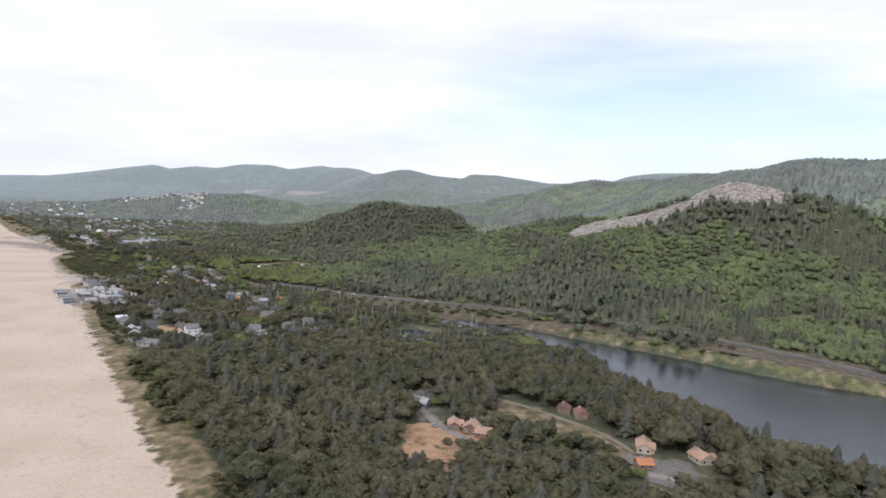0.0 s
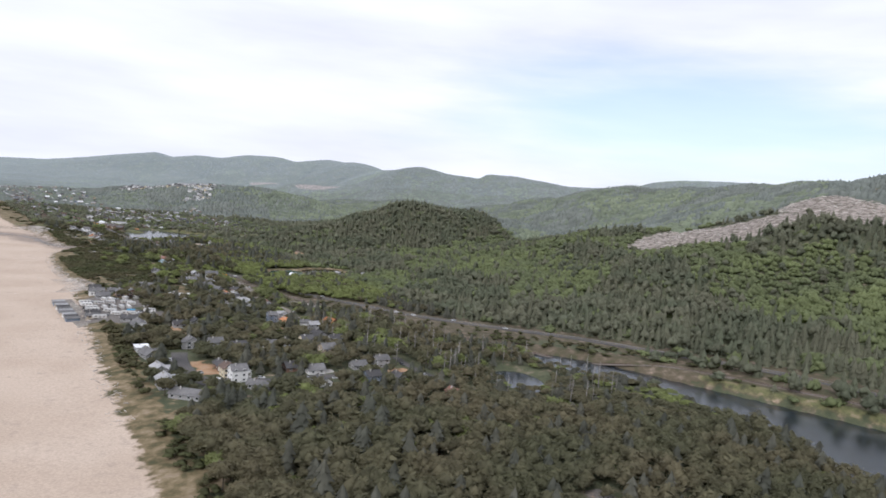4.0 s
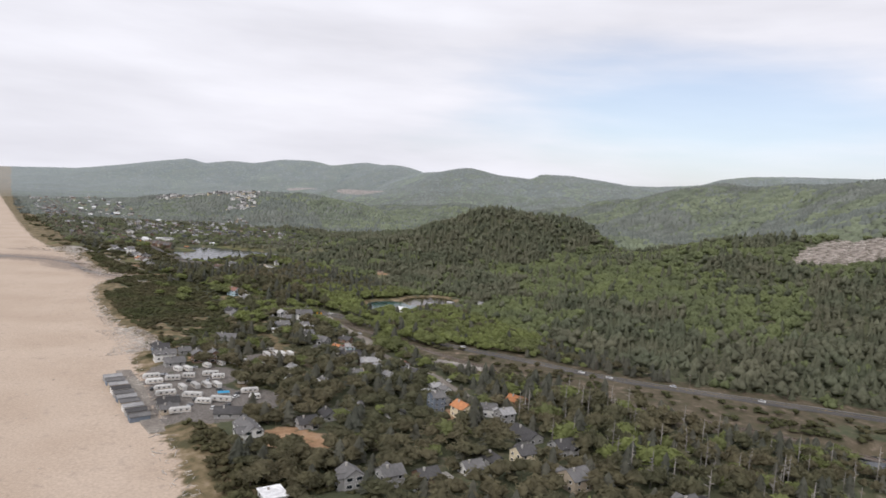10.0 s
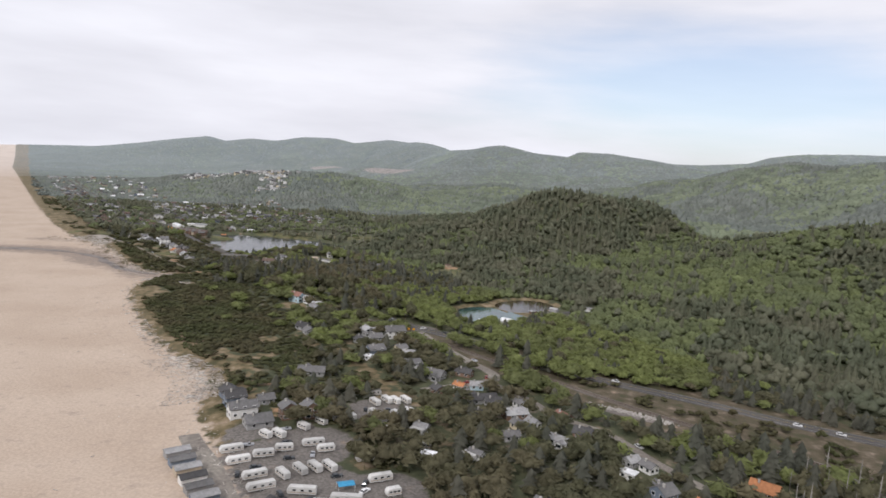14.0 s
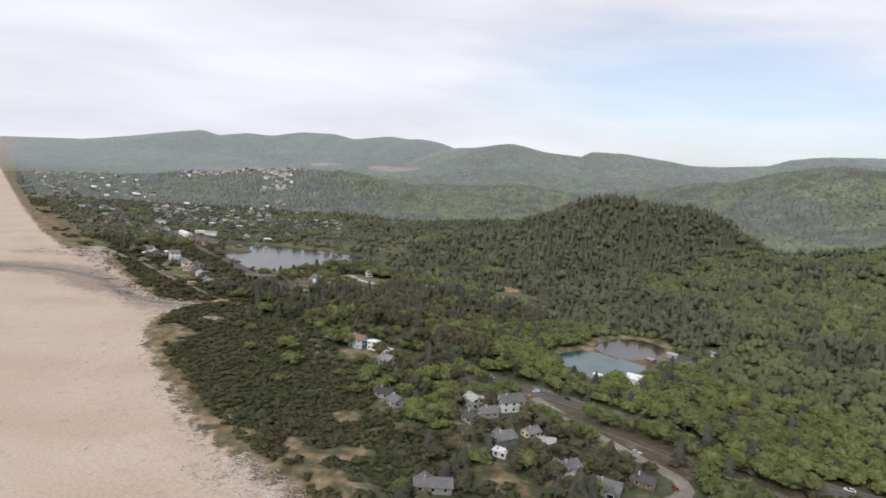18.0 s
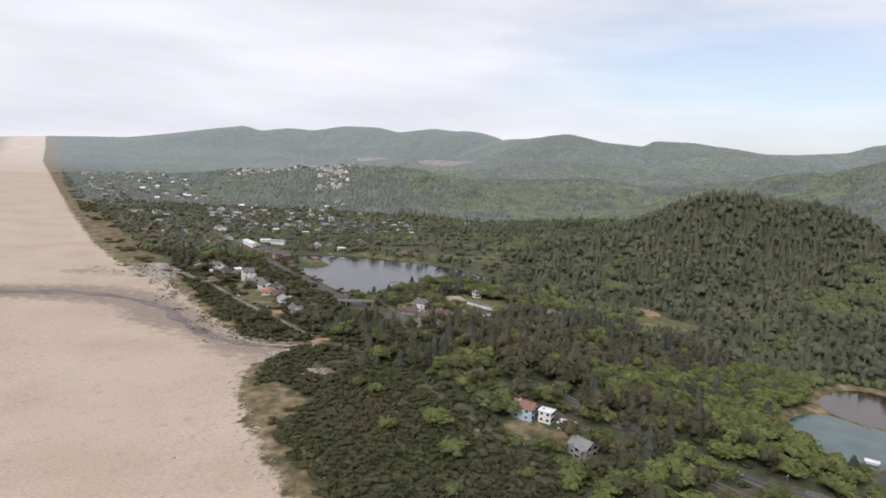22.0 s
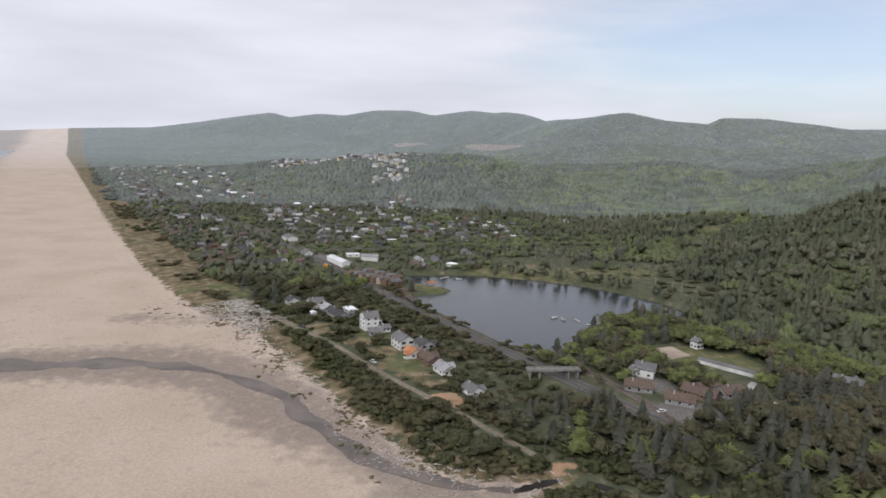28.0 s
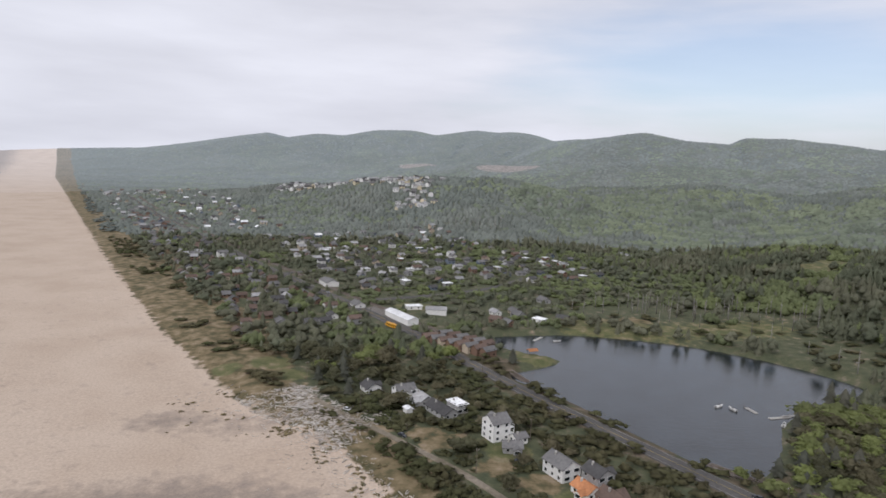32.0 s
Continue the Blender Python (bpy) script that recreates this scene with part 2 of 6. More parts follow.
M_LAKE = water_material("lake_water", (0.022, 0.029, 0.036), 0.17, 0.6)
M_POND = water_material("pond_water", (0.05, 0.105, 0.10), 0.12, 0.25)
M_MUDPOND = water_material("brown_pond_water", (0.06, 0.04, 0.028), 0.12, 0.25)
M_CREEK = water_material("creek_water", (0.170, 0.138, 0.113), 0.55, 0.25)
M_SEA = water_material("sea_water", (0.04, 0.06, 0.065), 0.15, 0.8)


# ---- plan: s runs along the coast, n inland from the flight line ----
CX, CY = -0.575, 0.818


def sn(x, y):
    return CX * x + CY * y, CY * x - CX * y


def xy(s, n):
    return CX * s + CY * n, CY * s - CX * n


def spline(pts, step=6.0, closed=False):
    """A smooth line through a few control points, as an array."""
    p = np.array(pts, float)
    k = len(p)
    out = []
    for i in range(k if closed else k - 1):
        a, b, c, d = (p[(i - 1) % k], p[i], p[(i + 1) % k], p[(i + 2) % k]) if closed else (p[max(i - 1, 0)], p[i], p[i + 1], p[min(i + 2, k - 1)])
        m = max(2, int(np.linalg.norm((c - b)[:2]) / step))
        for t in np.arange(m) / m:
            out.append(0.5 * (2 * b + (c - a) * t + (2 * a - 5 * b + 4 * c - d) * t * t + (3 * b - a - 3 * c + d) * t ** 3))
    if not closed:
        out.append(p[-1])
    return np.array(out)


def vnoise(x, y, size, seed=0):
    """Smooth value noise, 0 to 1, on arrays."""
    x, y = np.asarray(x, float) / size, np.asarray(y, float) / size
    i, j = np.floor(x), np.floor(y)
    u, v = x - i, y - j
    u, v = u * u * (3 - 2 * u), v * v * (3 - 2 * v)

    def h(a, b):
        q = np.sin(a * 127.1 + b * 311.7 + seed * 74.7) * 43758.5453
        return q - np.floor(q)
    return (h(i, j) * (1 - u) + h(i + 1, j) * u) * (1 - v) + (h(i, j + 1) * (1 - u) + h(i + 1, j + 1) * u) * v


def fbm(x, y, size, seed=0):
    return (vnoise(x, y, size, seed) * 4 + vnoise(x, y, size / 2.1, seed + 1) * 2 + vnoise(x, y, size / 4.3, seed + 2)) / 7


def signed(poly, x, y):
    """Distance to a closed outline, negative inside."""
    x, y = np.asarray(x, float), np.asarray(y, float)
    d, inside = np.full(x.shape, 1e9), np.zeros(x.shape, bool)
    for (ax, ay), (bx, by) in zip(poly, np.roll(poly, -1, 0)):
        ex, ey = bx - ax, by - ay
        t = np.clip(((x - ax) * ex + (y - ay) * ey) / (ex * ex + ey * ey + 1e-9), 0, 1)
        d = np.minimum(d, np.hypot(x - ax - t * ex, y - ay - t * ey))
        inside ^= ((ay > y) != (by > y)) & (x < (bx - ax) * (y - ay) / (by - ay + 1e-12) + ax)
    return np.where(inside, -d, d)


def near_line(line, x, y):
    d = np.full(np.shape(x), 1e9)
    for (ax, ay), (bx, by) in zip(line[:-1, :2], line[1:, :2]):
        ex, ey = bx - ax, by - ay
        t = np.clip(((x - ax) * ex + (y - ay) * ey) / (ex * ex + ey * ey + 1e-9), 0, 1)
        d = np.minimum(d, np.hypot(x - ax - t * ex, y - ay - t * ey))
    return d


def veg_edge(s):
    """Where the dune plants begin, inland of the flight line."""
    return np.interp(s, [-1143, 381, 572, 711, 825, 850, 872, 893, 919, 955, 1040, 1105, 1143, 1166, 1173, 1184, 1206, 1270, 1359, 1410, 1433, 1473, 1549, 1651, 1905, 3810],
                     [50.8, 66, 72.4, 79, 85, 97, 101, 95, 90, 86, 85, 90, 104, 132, 150, 127, 113, 107, 100, 95, 79, 69.8, 59.7, 50.8, 38.1, -25.4])


LAKE = spline([(-554, 1195), (-587, 1229), (-617, 1270), (-649, 1304), (-635, 1321), (-616, 1342), (-645, 1356), (-668, 1382), (-632, 1401), (-591, 1410),
               (-528, 1402), (-480, 1377), (-444, 1341), (-443, 1313), (-483, 1288), (-513, 1260), (-530, 1222)], 8, True)
LAKE_S = spline([(419, 375), (318, 456), (267, 486), (201, 541), (121, 600), (66, 640), (30, 657), (6, 658), (4, 630), (30, 606), (78, 578), (96, 540), (122, 490),
                 (133, 430), (160, 378), (168, 336), (190, 292), (381, 230)], 8, True)
POND = spline([(-290, 992), (-267, 1007), (-251, 994), (-236, 979), (-246, 961), (-277, 946), (-290, 968)], 4, True)
MUDPOND = spline([(-260, 1017), (-251, 1038), (-231, 1053), (-213, 1049), (-210, 1031), (-226, 1007), (-246, 997)], 4, True)
SWAMP_POND = spline([(-37, 582), (-27, 595), (-15, 596), (-6, 587), (-1, 575), (-3, 557), (-11, 544), (-21, 547), (-30, 563)], 4, True)
WATERS = (LAKE, LAKE_S, POND, MUDPOND, SWAMP_POND)
HWY = spline([xy(*q) for q in ((-381, 635), (-127, 597), (102, 559), (224, 542), (337, 528), (442, 494), (560, 434), (634, 384), (695, 349), (751, 323), (800, 296), (876, 276), (950, 254),
                               (1092, 234), (1234, 221), (1353, 212), (1422, 207), (1518, 207), (1594, 201), (1732, 188), (2032, 165), (2794, 121))], 10)
RAIL = spline([xy(*q) for q in ((-381, 607), (102, 543), (224, 525), (337, 494), (442, 453), (533, 383), (606, 335), (653, 314), (718, 293), (775, 277), (876, 255), (950, 235), (1092, 215), (1234, 237),
                                (1353, 230), (1422, 225), (1518, 224), (1594, 217), (1732, 203), (2032, 180), (2794, 136))], 10)
CREEK = spline([(-566, 1040, 2.4), (-599, 1043, 3.6), (-629, 1059, 3.9), (-660, 1091, 5.0), (-687, 1113, 3.8), (-711, 1125, 4.4), (-749, 1129, 5.8), (-813, 1115, 9.6), (-914, 1080, 20.0)], 5)
CREEK_UP = spline([(-566, 1040, 2.4), (-544, 1046, 1.7), (-523, 1039, 1.5), (-512, 1026, 1.5), (-522, 1014, 1.4), (-536, 1009, 1.6)], 4)
BEACH_ROAD = spline([(-762, 1257), (-733, 1229), (-698, 1201), (-664, 1171), (-635, 1140), (-611, 1116), (-584, 1090), (-555, 1060)], 6)
RV_ROAD = spline([(-396, 696), (-389, 686), (-370, 662), (-352, 631), (-333, 607)], 5)
CUL_DE_SAC = spline([(-241, 550), (-234, 533), (-225, 518), (-210, 502), (-190, 488)], 5)
STREET_A = spline([(-210, 502), (-182, 508), (-161, 518), (-135, 535), (-117, 549)], 5)
STREET_B = spline([(-104, 592), (-95, 575), (-84, 559), (-71.1, 544)], 5)
STREET_C = spline([(-305, 771), (-287, 784), (-271, 796), (-267, 810), (-282, 832), (-302, 864), (-318, 894)], 5)
STREET_D = spline([(-241, 749), (-217, 733), (-201, 706), (-188, 686)], 5)
STREET_E = spline([(-271, 796), (-249, 770), (-241, 749)], 5)
SOUTH_LANE = spline([(-10.2, 376), (2.5, 343), (25.4, 314), (76, 298), (112, 282), (140, 254)], 5)
DRIVEWAY = spline([(-441, 1168), (-447, 1157), (-446, 1147), (-438, 1136), (-426, 1130)], 3)
LAWN_TRACK = spline([(31, 392), (40, 388), (58, 374), (73, 358), (85, 345), (95, 328), (100, 312)], 4)
POND_LANE = spline([(-294, 914), (-279, 930), (-257, 949), (-231, 975), (-203, 1004), (-166, 1041)], 5)
TOWN_STREETS = [spline([xy(1638, 197), xy(1651, 330), xy(1689, 419)], 10), spline([xy(1778, 184), xy(1803, 318), xy(1829, 483)], 10)]
STREETS = [BEACH_ROAD, RV_ROAD, CUL_DE_SAC, STREET_A, STREET_B, STREET_C, STREET_D, STREET_E, SOUTH_LANE, DRIVEWAY, POND_LANE, LAWN_TRACK] + TOWN_STREETS

# crests of the hills: x, y, height
FAR_RIDGE = [(-3302, 4191, 70), (-2555, 4297, 110), (-2345, 4324, 142), (-2143, 4359, 180), (-1927, 4399, 219), (-1824, 4415, 197), (-1676, 4438, 224), (-1528, 4460, 220), (-1360, 4463, 255), (-1134, 4365, 258),
             (-1025, 4322, 236), (-829, 4395, 273), (-682, 4271, 260), (-627, 4224, 266), (-547, 4156, 256), (-456, 4077, 222), (-313, 3682, 224), (-251, 3511, 230), (-175, 3300, 238), (-56, 3256, 214)]
FAR_RIDGE += [(90, 3252, 208), (124, 3250, 232), (253, 3190, 232), (374, 3147, 218), (484, 3140, 206), (594, 3139, 210), (794, 3147, 232), (879, 3150, 264), (986, 3150, 282), (1340, 3148, 304), (2413, 2921, 330)]
CUT_HILL = [(278, 1384, 48.3), (419, 1346, 97), (533, 1270, 140), (626, 1092, 180), (914, 1016, 249)]
EAST_HILL = [(626, 1092, 180), (711, 1524, 210), (622, 1968, 197), (479, 2083, 184), (305, 2184, 127)]
KNOLL = [(-222, 1499, 58.4), (-127, 1558, 91), (0, 1638, 94), (114, 1702, 79)]
TOWN_HILL = [(-1290, 2450, 26), (-1144, 2411, 44), (-1000, 2370, 60), (-845, 2320, 76), (-700, 2300, 82), (-560, 2330, 74), (-420, 2400, 50)]
MID_HILL = [(-420, 2620, 66), (-180, 2520, 92), (0, 2476, 72), (150, 2380, 100), (279, 2286, 104)]
BACK_HILL = [(-1020, 3640, 88), (-850, 3430, 96), (-681, 3262, 101), (-381, 3175, 107), (127, 2858, 114)]
LOW_HILL = [(-333, 1638, 17.8), (-190, 1803, 43.2), (76, 1930, 50.8)]
HILLS = [(CUT_HILL, 324), (EAST_HILL, 381), (KNOLL, 159), (TOWN_HILL, 216), (MID_HILL, 267), (BACK_HILL, 305), (LOW_HILL, 152)]


def ground_z(x, y):
    x, y = np.asarray(x, float), np.asarray(y, float)
    s, n = sn(x, y)
    v = n - veg_edge(s)
    z = np.interp(v, [-2500, -330, -190, -60, -8, 0, 14, 45, 330, 700], [-8, -1.5, 0.0, 1.0, 2.0, 2.5, 4.6, 4.2, 4.2, 6.0])
    z = z + np.clip(v / 20, 0, 1) * (fbm(x, y, 60, 3) - 0.5) * 2.2 + (vnoise(x, y, 26, 5) - 0.5) * 0.5
    # the far ridge: its crest keeps every notch, its flanks fall away in spurs and gullies
    near, high, along, run = np.full(x.shape, 1e9), np.zeros(x.shape), np.zeros(x.shape), 0.0
    for (ax, ay, ah), (bx, by, bh) in zip(FAR_RIDGE[:-1], FAR_RIDGE[1:]):
        ex, ey = bx - ax, by - ay
        t = np.clip(((x - ax) * ex + (y - ay) * ey) / (ex * ex + ey * ey), 0, 1)
        d = np.hypot(x - ax - t * ex, y - ay - t * ey)
        new_best = d < near
        near, high, along = np.where(new_best, d, near), np.where(new_best, ah + (bh - ah) * t, high), np.where(new_best, run + t * math.hypot(ex, ey), along)
        run += math.hypot(ex, ey)
    fall = np.exp(-(near / 560) ** 2)
    spur = 1 - np.abs(2 * vnoise(along, near * 0.35, 300, 91) - 1)
    fine_spur = 1 - np.abs(2 * vnoise(along, near * 0.6, 130, 93) - 1)
    ridge = high * fall * (1 - (0.34 * spur + 0.10 * fine_spur) * np.clip(4.4 * fall * (1 - fall), 0, 1))
    tall = ridge
    for crest, wide in HILLS:
        best = np.zeros(x.shape)
        for (ax, ay, ah), (bx, by, bh) in zip(crest[:-1], crest[1:]):
            ex, ey = bx - ax, by - ay
            t = np.clip(((x - ax) * ex + (y - ay) * ey) / (ex * ex + ey * ey), 0, 1)
            d = np.hypot(x - ax - t * ex, y - ay - t * ey)
            best = np.maximum(best, (ah + (bh - ah) * t) * np.exp(-(d / wide) ** 2))
        tall = (tall ** 4 + best ** 4) ** 0.25
    rough = np.clip(tall / 40, 0, 1) * np.clip((near - 60) / 500, 0, 1)
    gully = (1 - np.abs(2 * vnoise(x, y, 190, 95) - 1)) ** 2
    z = z - rough * 11 * gully
    z = z + np.maximum(tall - 2.5, 0) + rough * ((fbm(x, y, 250, 7) - 0.5) * 30 + (vnoise(x, y, 80, 9) - 0.5) * 9)
    for poly in WATERS:
        far = np.hypot(x - poly[:, 0].mean(), y - poly[:, 1].mean()) > 800
        level = 3.0 if poly is POND or poly is MUDPOND else 1.0
        d = np.where(far, 1e3, signed(poly, x, y))
        k = np.clip((d + 3) / 9, 0, 1)
        z = np.where(d < 6, (level - 1.2) + (np.maximum(z, level + 0.6) - level + 1.2) * k * k * (3 - 2 * k), z)
    return z


def gz(x, y):
    return float(ground_z(np.array([x]), np.array([y]))[0])


# ---- mesh helpers ----
class Build:
    """Collects corners and faces of one mesh."""

    def __init__(self):
        self.v, self.f = [], []

    def face_set(self, verts, faces):
        k = len(self.v)
        self.v += [tuple(q) for q in verts]
        self.f += [tuple(i + k for i in q) for q in faces]
        return self

    def box(self, x0, y0, z0, x1, y1, z1, taper=0.0):
        t = taper
        return self.face_set([(x0, y0, z0), (x1, y0, z0), (x1, y1, z0), (x0, y1, z0), (x0 + t, y0 + t, z1), (x1 - t, y0 + t, z1), (x1 - t, y1 - t, z1), (x0 + t, y1 - t, z1)],
                             [(3, 2, 1, 0), (4, 5, 6, 7), (0, 1, 5, 4), (1, 2, 6, 5), (2, 3, 7, 6), (3, 0, 4, 7)])

    def tube(self, a, b, r0, r1, sides=6):
        a, b = Vector(a), Vector(b)
        u = (b - a).orthogonal().normalized()
        w = (b - a).cross(u).normalized()
        ring = [(math.cos(2 * math.pi * i / sides), math.sin(2 * math.pi * i / sides)) for i in range(sides)]
        vs = [a + (u * c + w * d) * r0 for c, d in ring] + [b + (u * c + w * d) * r1 for c, d in ring]
        fs = [(i, (i + 1) % sides, sides + (i + 1) % sides, sides + i) for i in range(sides)] + [tuple(range(sides))[::-1], tuple(range(sides, 2 * sides))]
        return self.face_set(vs, fs)

    def mesh(self, name, material, smooth=False):
        me = bpy.data.meshes.new(name)
        me.from_pydata(self.v, [], self.f)
        me.materials.append(material)
        if smooth:
            me.polygons.foreach_set("use_smooth", [True] * len(me.polygons))
        me.update()
        return me


def part(name, b, material, parent, label="", smooth=False):
    ob = new(name, b if isinstance(b, bpy.types.Mesh) else b.mesh(name, material, smooth))
    if parent is not None:
        ob.parent = parent
    return tagged(ob, label)


def thing(name, x, y, yaw, label, category, group="", z=None, sink=0.0):
    ob = new(name)
    ob.empty_display_size = 0.5
    ob.matrix_basis = pose(x, y, (gz(x, y) if z is None else z) - sink, 0, 0, yaw)
    return tagged(ob, label, category, group)


def array_mesh(name, verts, faces, material):
    """A mesh straight from arrays of triangles."""
    me = bpy.data.meshes.new(name)
    me.vertices.add(len(verts))
    me.vertices.foreach_set("co", np.ascontiguousarray(verts, np.float32).ravel())
    me.loops.add(faces.size)
    me.loops.foreach_set("vertex_index", np.ascontiguousarray(faces, np.int32).ravel())
    me.polygons.add(len(faces))
    me.polygons.foreach_set("loop_start", np.arange(0, faces.size, 3, dtype=np.int32))
    me.polygons.foreach_set("loop_total", np.full(len(faces), 3, np.int32))
    me.materials.append(material)
    me.update(calc_edges=True)
    return me


def scatter_mesh(name, material, templates, x, y, z, size, tall, turn, which):
    """One mesh of many copies of small templates."""
    vs, fs, base = [], [], 0
    for k, (tv, tf) in enumerate(templates):
        i = np.nonzero(which == k)[0]
        if not len(i):
            continue
        c, s_ = np.cos(turn[i])[:, None], np.sin(turn[i])[:, None]
        px, py, pz = tv[:, 0][None], tv[:, 1][None], tv[:, 2][None]
        q = np.stack([(px * c - py * s_) * size[i][:, None] + x[i][:, None], (px * s_ + py * c) * size[i][:, None] + y[i][:, None], pz * tall[i][:, None] + z[i][:, None]], -1)
        vs.append(q.reshape(-1, 3))
        fs.append((tf[None] + (np.arange(len(i)) * len(tv))[:, None, None]).reshape(-1, 3) + base)
        base += len(i) * len(tv)
    if not vs:
        return None
    return array_mesh(name, np.concatenate(vs), np.concatenate(fs), material)


# ---- the ground: one sheet ----
def axis(lo, hi, f0, f1, fine, grow):
    mid = list(np.arange(f0, f1, fine))
    up, st, v = [], fine, f1
    while v < hi:
        up.append(v)
        st *= grow
        v += st
    dn, st, v = [], fine, f0
    while v > lo:
        st *= 1.06
        v -= st
        dn.append(v)
    return np.array(dn[::-1] + mid + up + [hi])


AS, AN = axis(-1700, 5200, 150, 1690, 5.5, 1.02), axis(-1700, 5000, 25, 590, 5.5, 1.019)
GS, GN = np.meshgrid(AS, AN, indexing="ij")
GX, GY = xy(GS, GN)
GZ = ground_z(GX, GY)
ni, nj = GS.shape
idx = np.arange(ni * nj).reshape(ni, nj)
quads = np.stack([idx[:-1, :-1], idx[1:, :-1], idx[1:, 1:], idx[:-1, 1:]], -1).reshape(-1, 4)
tris = np.concatenate([quads[:, [0, 2, 1]], quads[:, [0, 3, 2]]])

# bare and open places: x, y, radius
DIRT = [(-276, 610, 13), (-262, 603, 9), (-218, 528, 8.9), (-211, 518, 8.9), (-97, 555, 11.4), (-201, 659, 8.9), (-376, 762, 6), (-366, 724, 7), (-282, 770, 8.9),
        (0, 325, 16.5), (15.2, 315, 11.4), (-312, 1222, 11.4), (-595, 1109, 9), (-333, 1627, 17.8), (-547, 1056, 5), (-5, 298, 12), (6, 290, 10), (95, 269, 10), (87, 262, 8)]
TAN_GRASS = [(-425, 947, 10), (-408, 943, 9), (-400, 918, 8), (-547, 1455, 13), (-523, 1432, 11), (-492, 1440, 11), (-570, 1448, 10), (-687, 1209, 8), (-655, 1181, 8), (-618, 1141, 8), (-638, 1172, 9), (-627, 1151, 11), (-677, 1202, 10), (-608, 1132, 8), (50, 353, 11), (45, 374, 10), (56, 365, 11), (66, 355, 11), (76, 345, 9), (86, 335, 8), (94, 322, 6), (56, 338, 12), (75, 329, 12), (38, 354, 11), (90, 312, 8), (-410, 845, 7), (-394, 861, 6), (-402, 805, 7), (-415, 800, 6), (-405, 782, 7), (-422, 781, 7), (-381, 838, 6), (-531, 996, 7), (-537, 950, 11), (-546, 962, 9)]
LAWN = [(-804, 1273, 9), (-784, 1287, 12), (-766, 1270, 10), (-319, 1663, 20), (-290, 1690, 18), (-345, 1642, 18), (-360, 1592, 14), (-650, 1199, 11.4), (-621, 1156, 14), (-444, 1200, 19.1), (-464, 1206, 17.8), (-311, 1194, 20.3), (-295, 1184, 17.8), (-320, 1170, 14), (-300, 1160, 12), (-635, 1340, 15.2), (-726, 1455, 16.5)]
YARD = [(-364, 671, 21.6), (-345, 692, 19.1), (-337, 654, 24.1), (-359, 645, 16.5), (-378, 673, 15.2), (-321, 737, 16.5), (-320, 635, 16.5), (-340, 625, 12.7), (-371, 701, 11.4), (-729, 1412, 12.7), (-749, 1430, 15.2),
        (-222, 1003, 10.2), (-203, 998, 9), (-495, 1151, 11.4), (-480, 1120, 11.4), (112, 290, 11.4), (99, 302, 10.2), (-315, 906, 9), (-298, 896, 8), (-281, 883, 7), (-9, 380, 8), (-4, 395, 6), (-4, 364, 7), (-1, 350, 6), (104, 284, 9), (118, 302, 7), (-310, 660, 16), (-300, 650, 10), (-495, 1117, 11)]


def discs(rows, x, y, soft=4.0):
    m = np.full(np.shape(x), -1.0)
    for a, b, r in rows:
        m = np.maximum(m, (r - np.hypot(x - a, y - b)) / soft)
    return np.clip(m, -1, 1)


CUT_A = spline([(218, 1171), (295, 1222), (335, 1149), (381, 1073), (406, 1016), (368, 1006), (318, 1024), (269, 1080)], 15, True)
CUT_B = spline([(396, 1062), (438, 1107), (475, 1016), (493, 942), (438, 942), (409, 1003)], 15, True)
CUT_C = spline([(-762, 3175), (-660, 3099), (-559, 3124), (-559, 3226), (-673, 3277)], 20, True)
CUT_D = spline([(-1090, 3650), (-1040, 3530), (-915, 3560), (-930, 3690)], 20, True)
cut = np.full(GX.shape, -1.0)
for poly in (CUT_A, CUT_B, CUT_C, CUT_D):
    cut = np.maximum(cut, np.clip(-signed(poly, GX, GY) / 18, -1, 1))
V = GN - veg_edge(GS)
marsh = np.clip((60 - near_line(spline([(-457, 1448), (-533, 1429), (-591, 1425)], 20), GX, GY)) / 25 - 1.4, -1, 1)
marsh = np.maximum(marsh, np.clip((5.5 - near_line(spline([(419, 386), (271, 492), (205, 547), (125, 606)], 20), GX, GY)) / 5, -1, 0.4))
def corridor(s, n, grow=0.0):
    """The open strip of brown grass between railway and highway, positive inside."""
    lo = np.interp(s, [-381, 102, 337, 442, 533, 606, 653, 718, 775, 876], [580, 522, 488, 453, 383, 335, 314, 293, 277, 255]) - 11 - grow
    hi = np.interp(s, [-381, 102, 224, 337, 442, 560, 634, 695, 751, 800], [635, 559, 542, 528, 494, 434, 384, 349, 323, 296]) + 4 + grow
    return np.where((s > -200) & (s < 838), np.minimum(n - lo, hi - n), -99.0)


railside = np.clip((np.interp(GS, [800, 930, 1000, 1240, 1270, 1450, 1520], [19, 7, 2, 2, 9, 9, 4]) - np.minimum(near_line(RAIL, GX, GY), near_line(HWY, GX, GY))) / 8, -1, 1)
railside = np.maximum(railside, np.clip(corridor(GS, GN) / 6, -1, 1) - np.interp(GS, [90, 190, 540, 590], [0.0, 1.2, 1.4, 0.0]))


def streaks(s, n):
    """Open grassy strips between the low dune ridges."""
    v = n - veg_edge(s)
    zone = np.clip((s - 730) / 40, 0, 1) * np.clip((915 - s) / 50, 0, 1) * np.clip((v - 14) / 8, 0, 1) * np.clip((105 - v) / 20, 0, 1)
    return np.where(zone > 0.02, (vnoise(s * 0.33, n, 13, 61) * 0.75 + vnoise(s, n, 9, 62) * 0.25 - 0.65) * 6 * zone, -1.0)


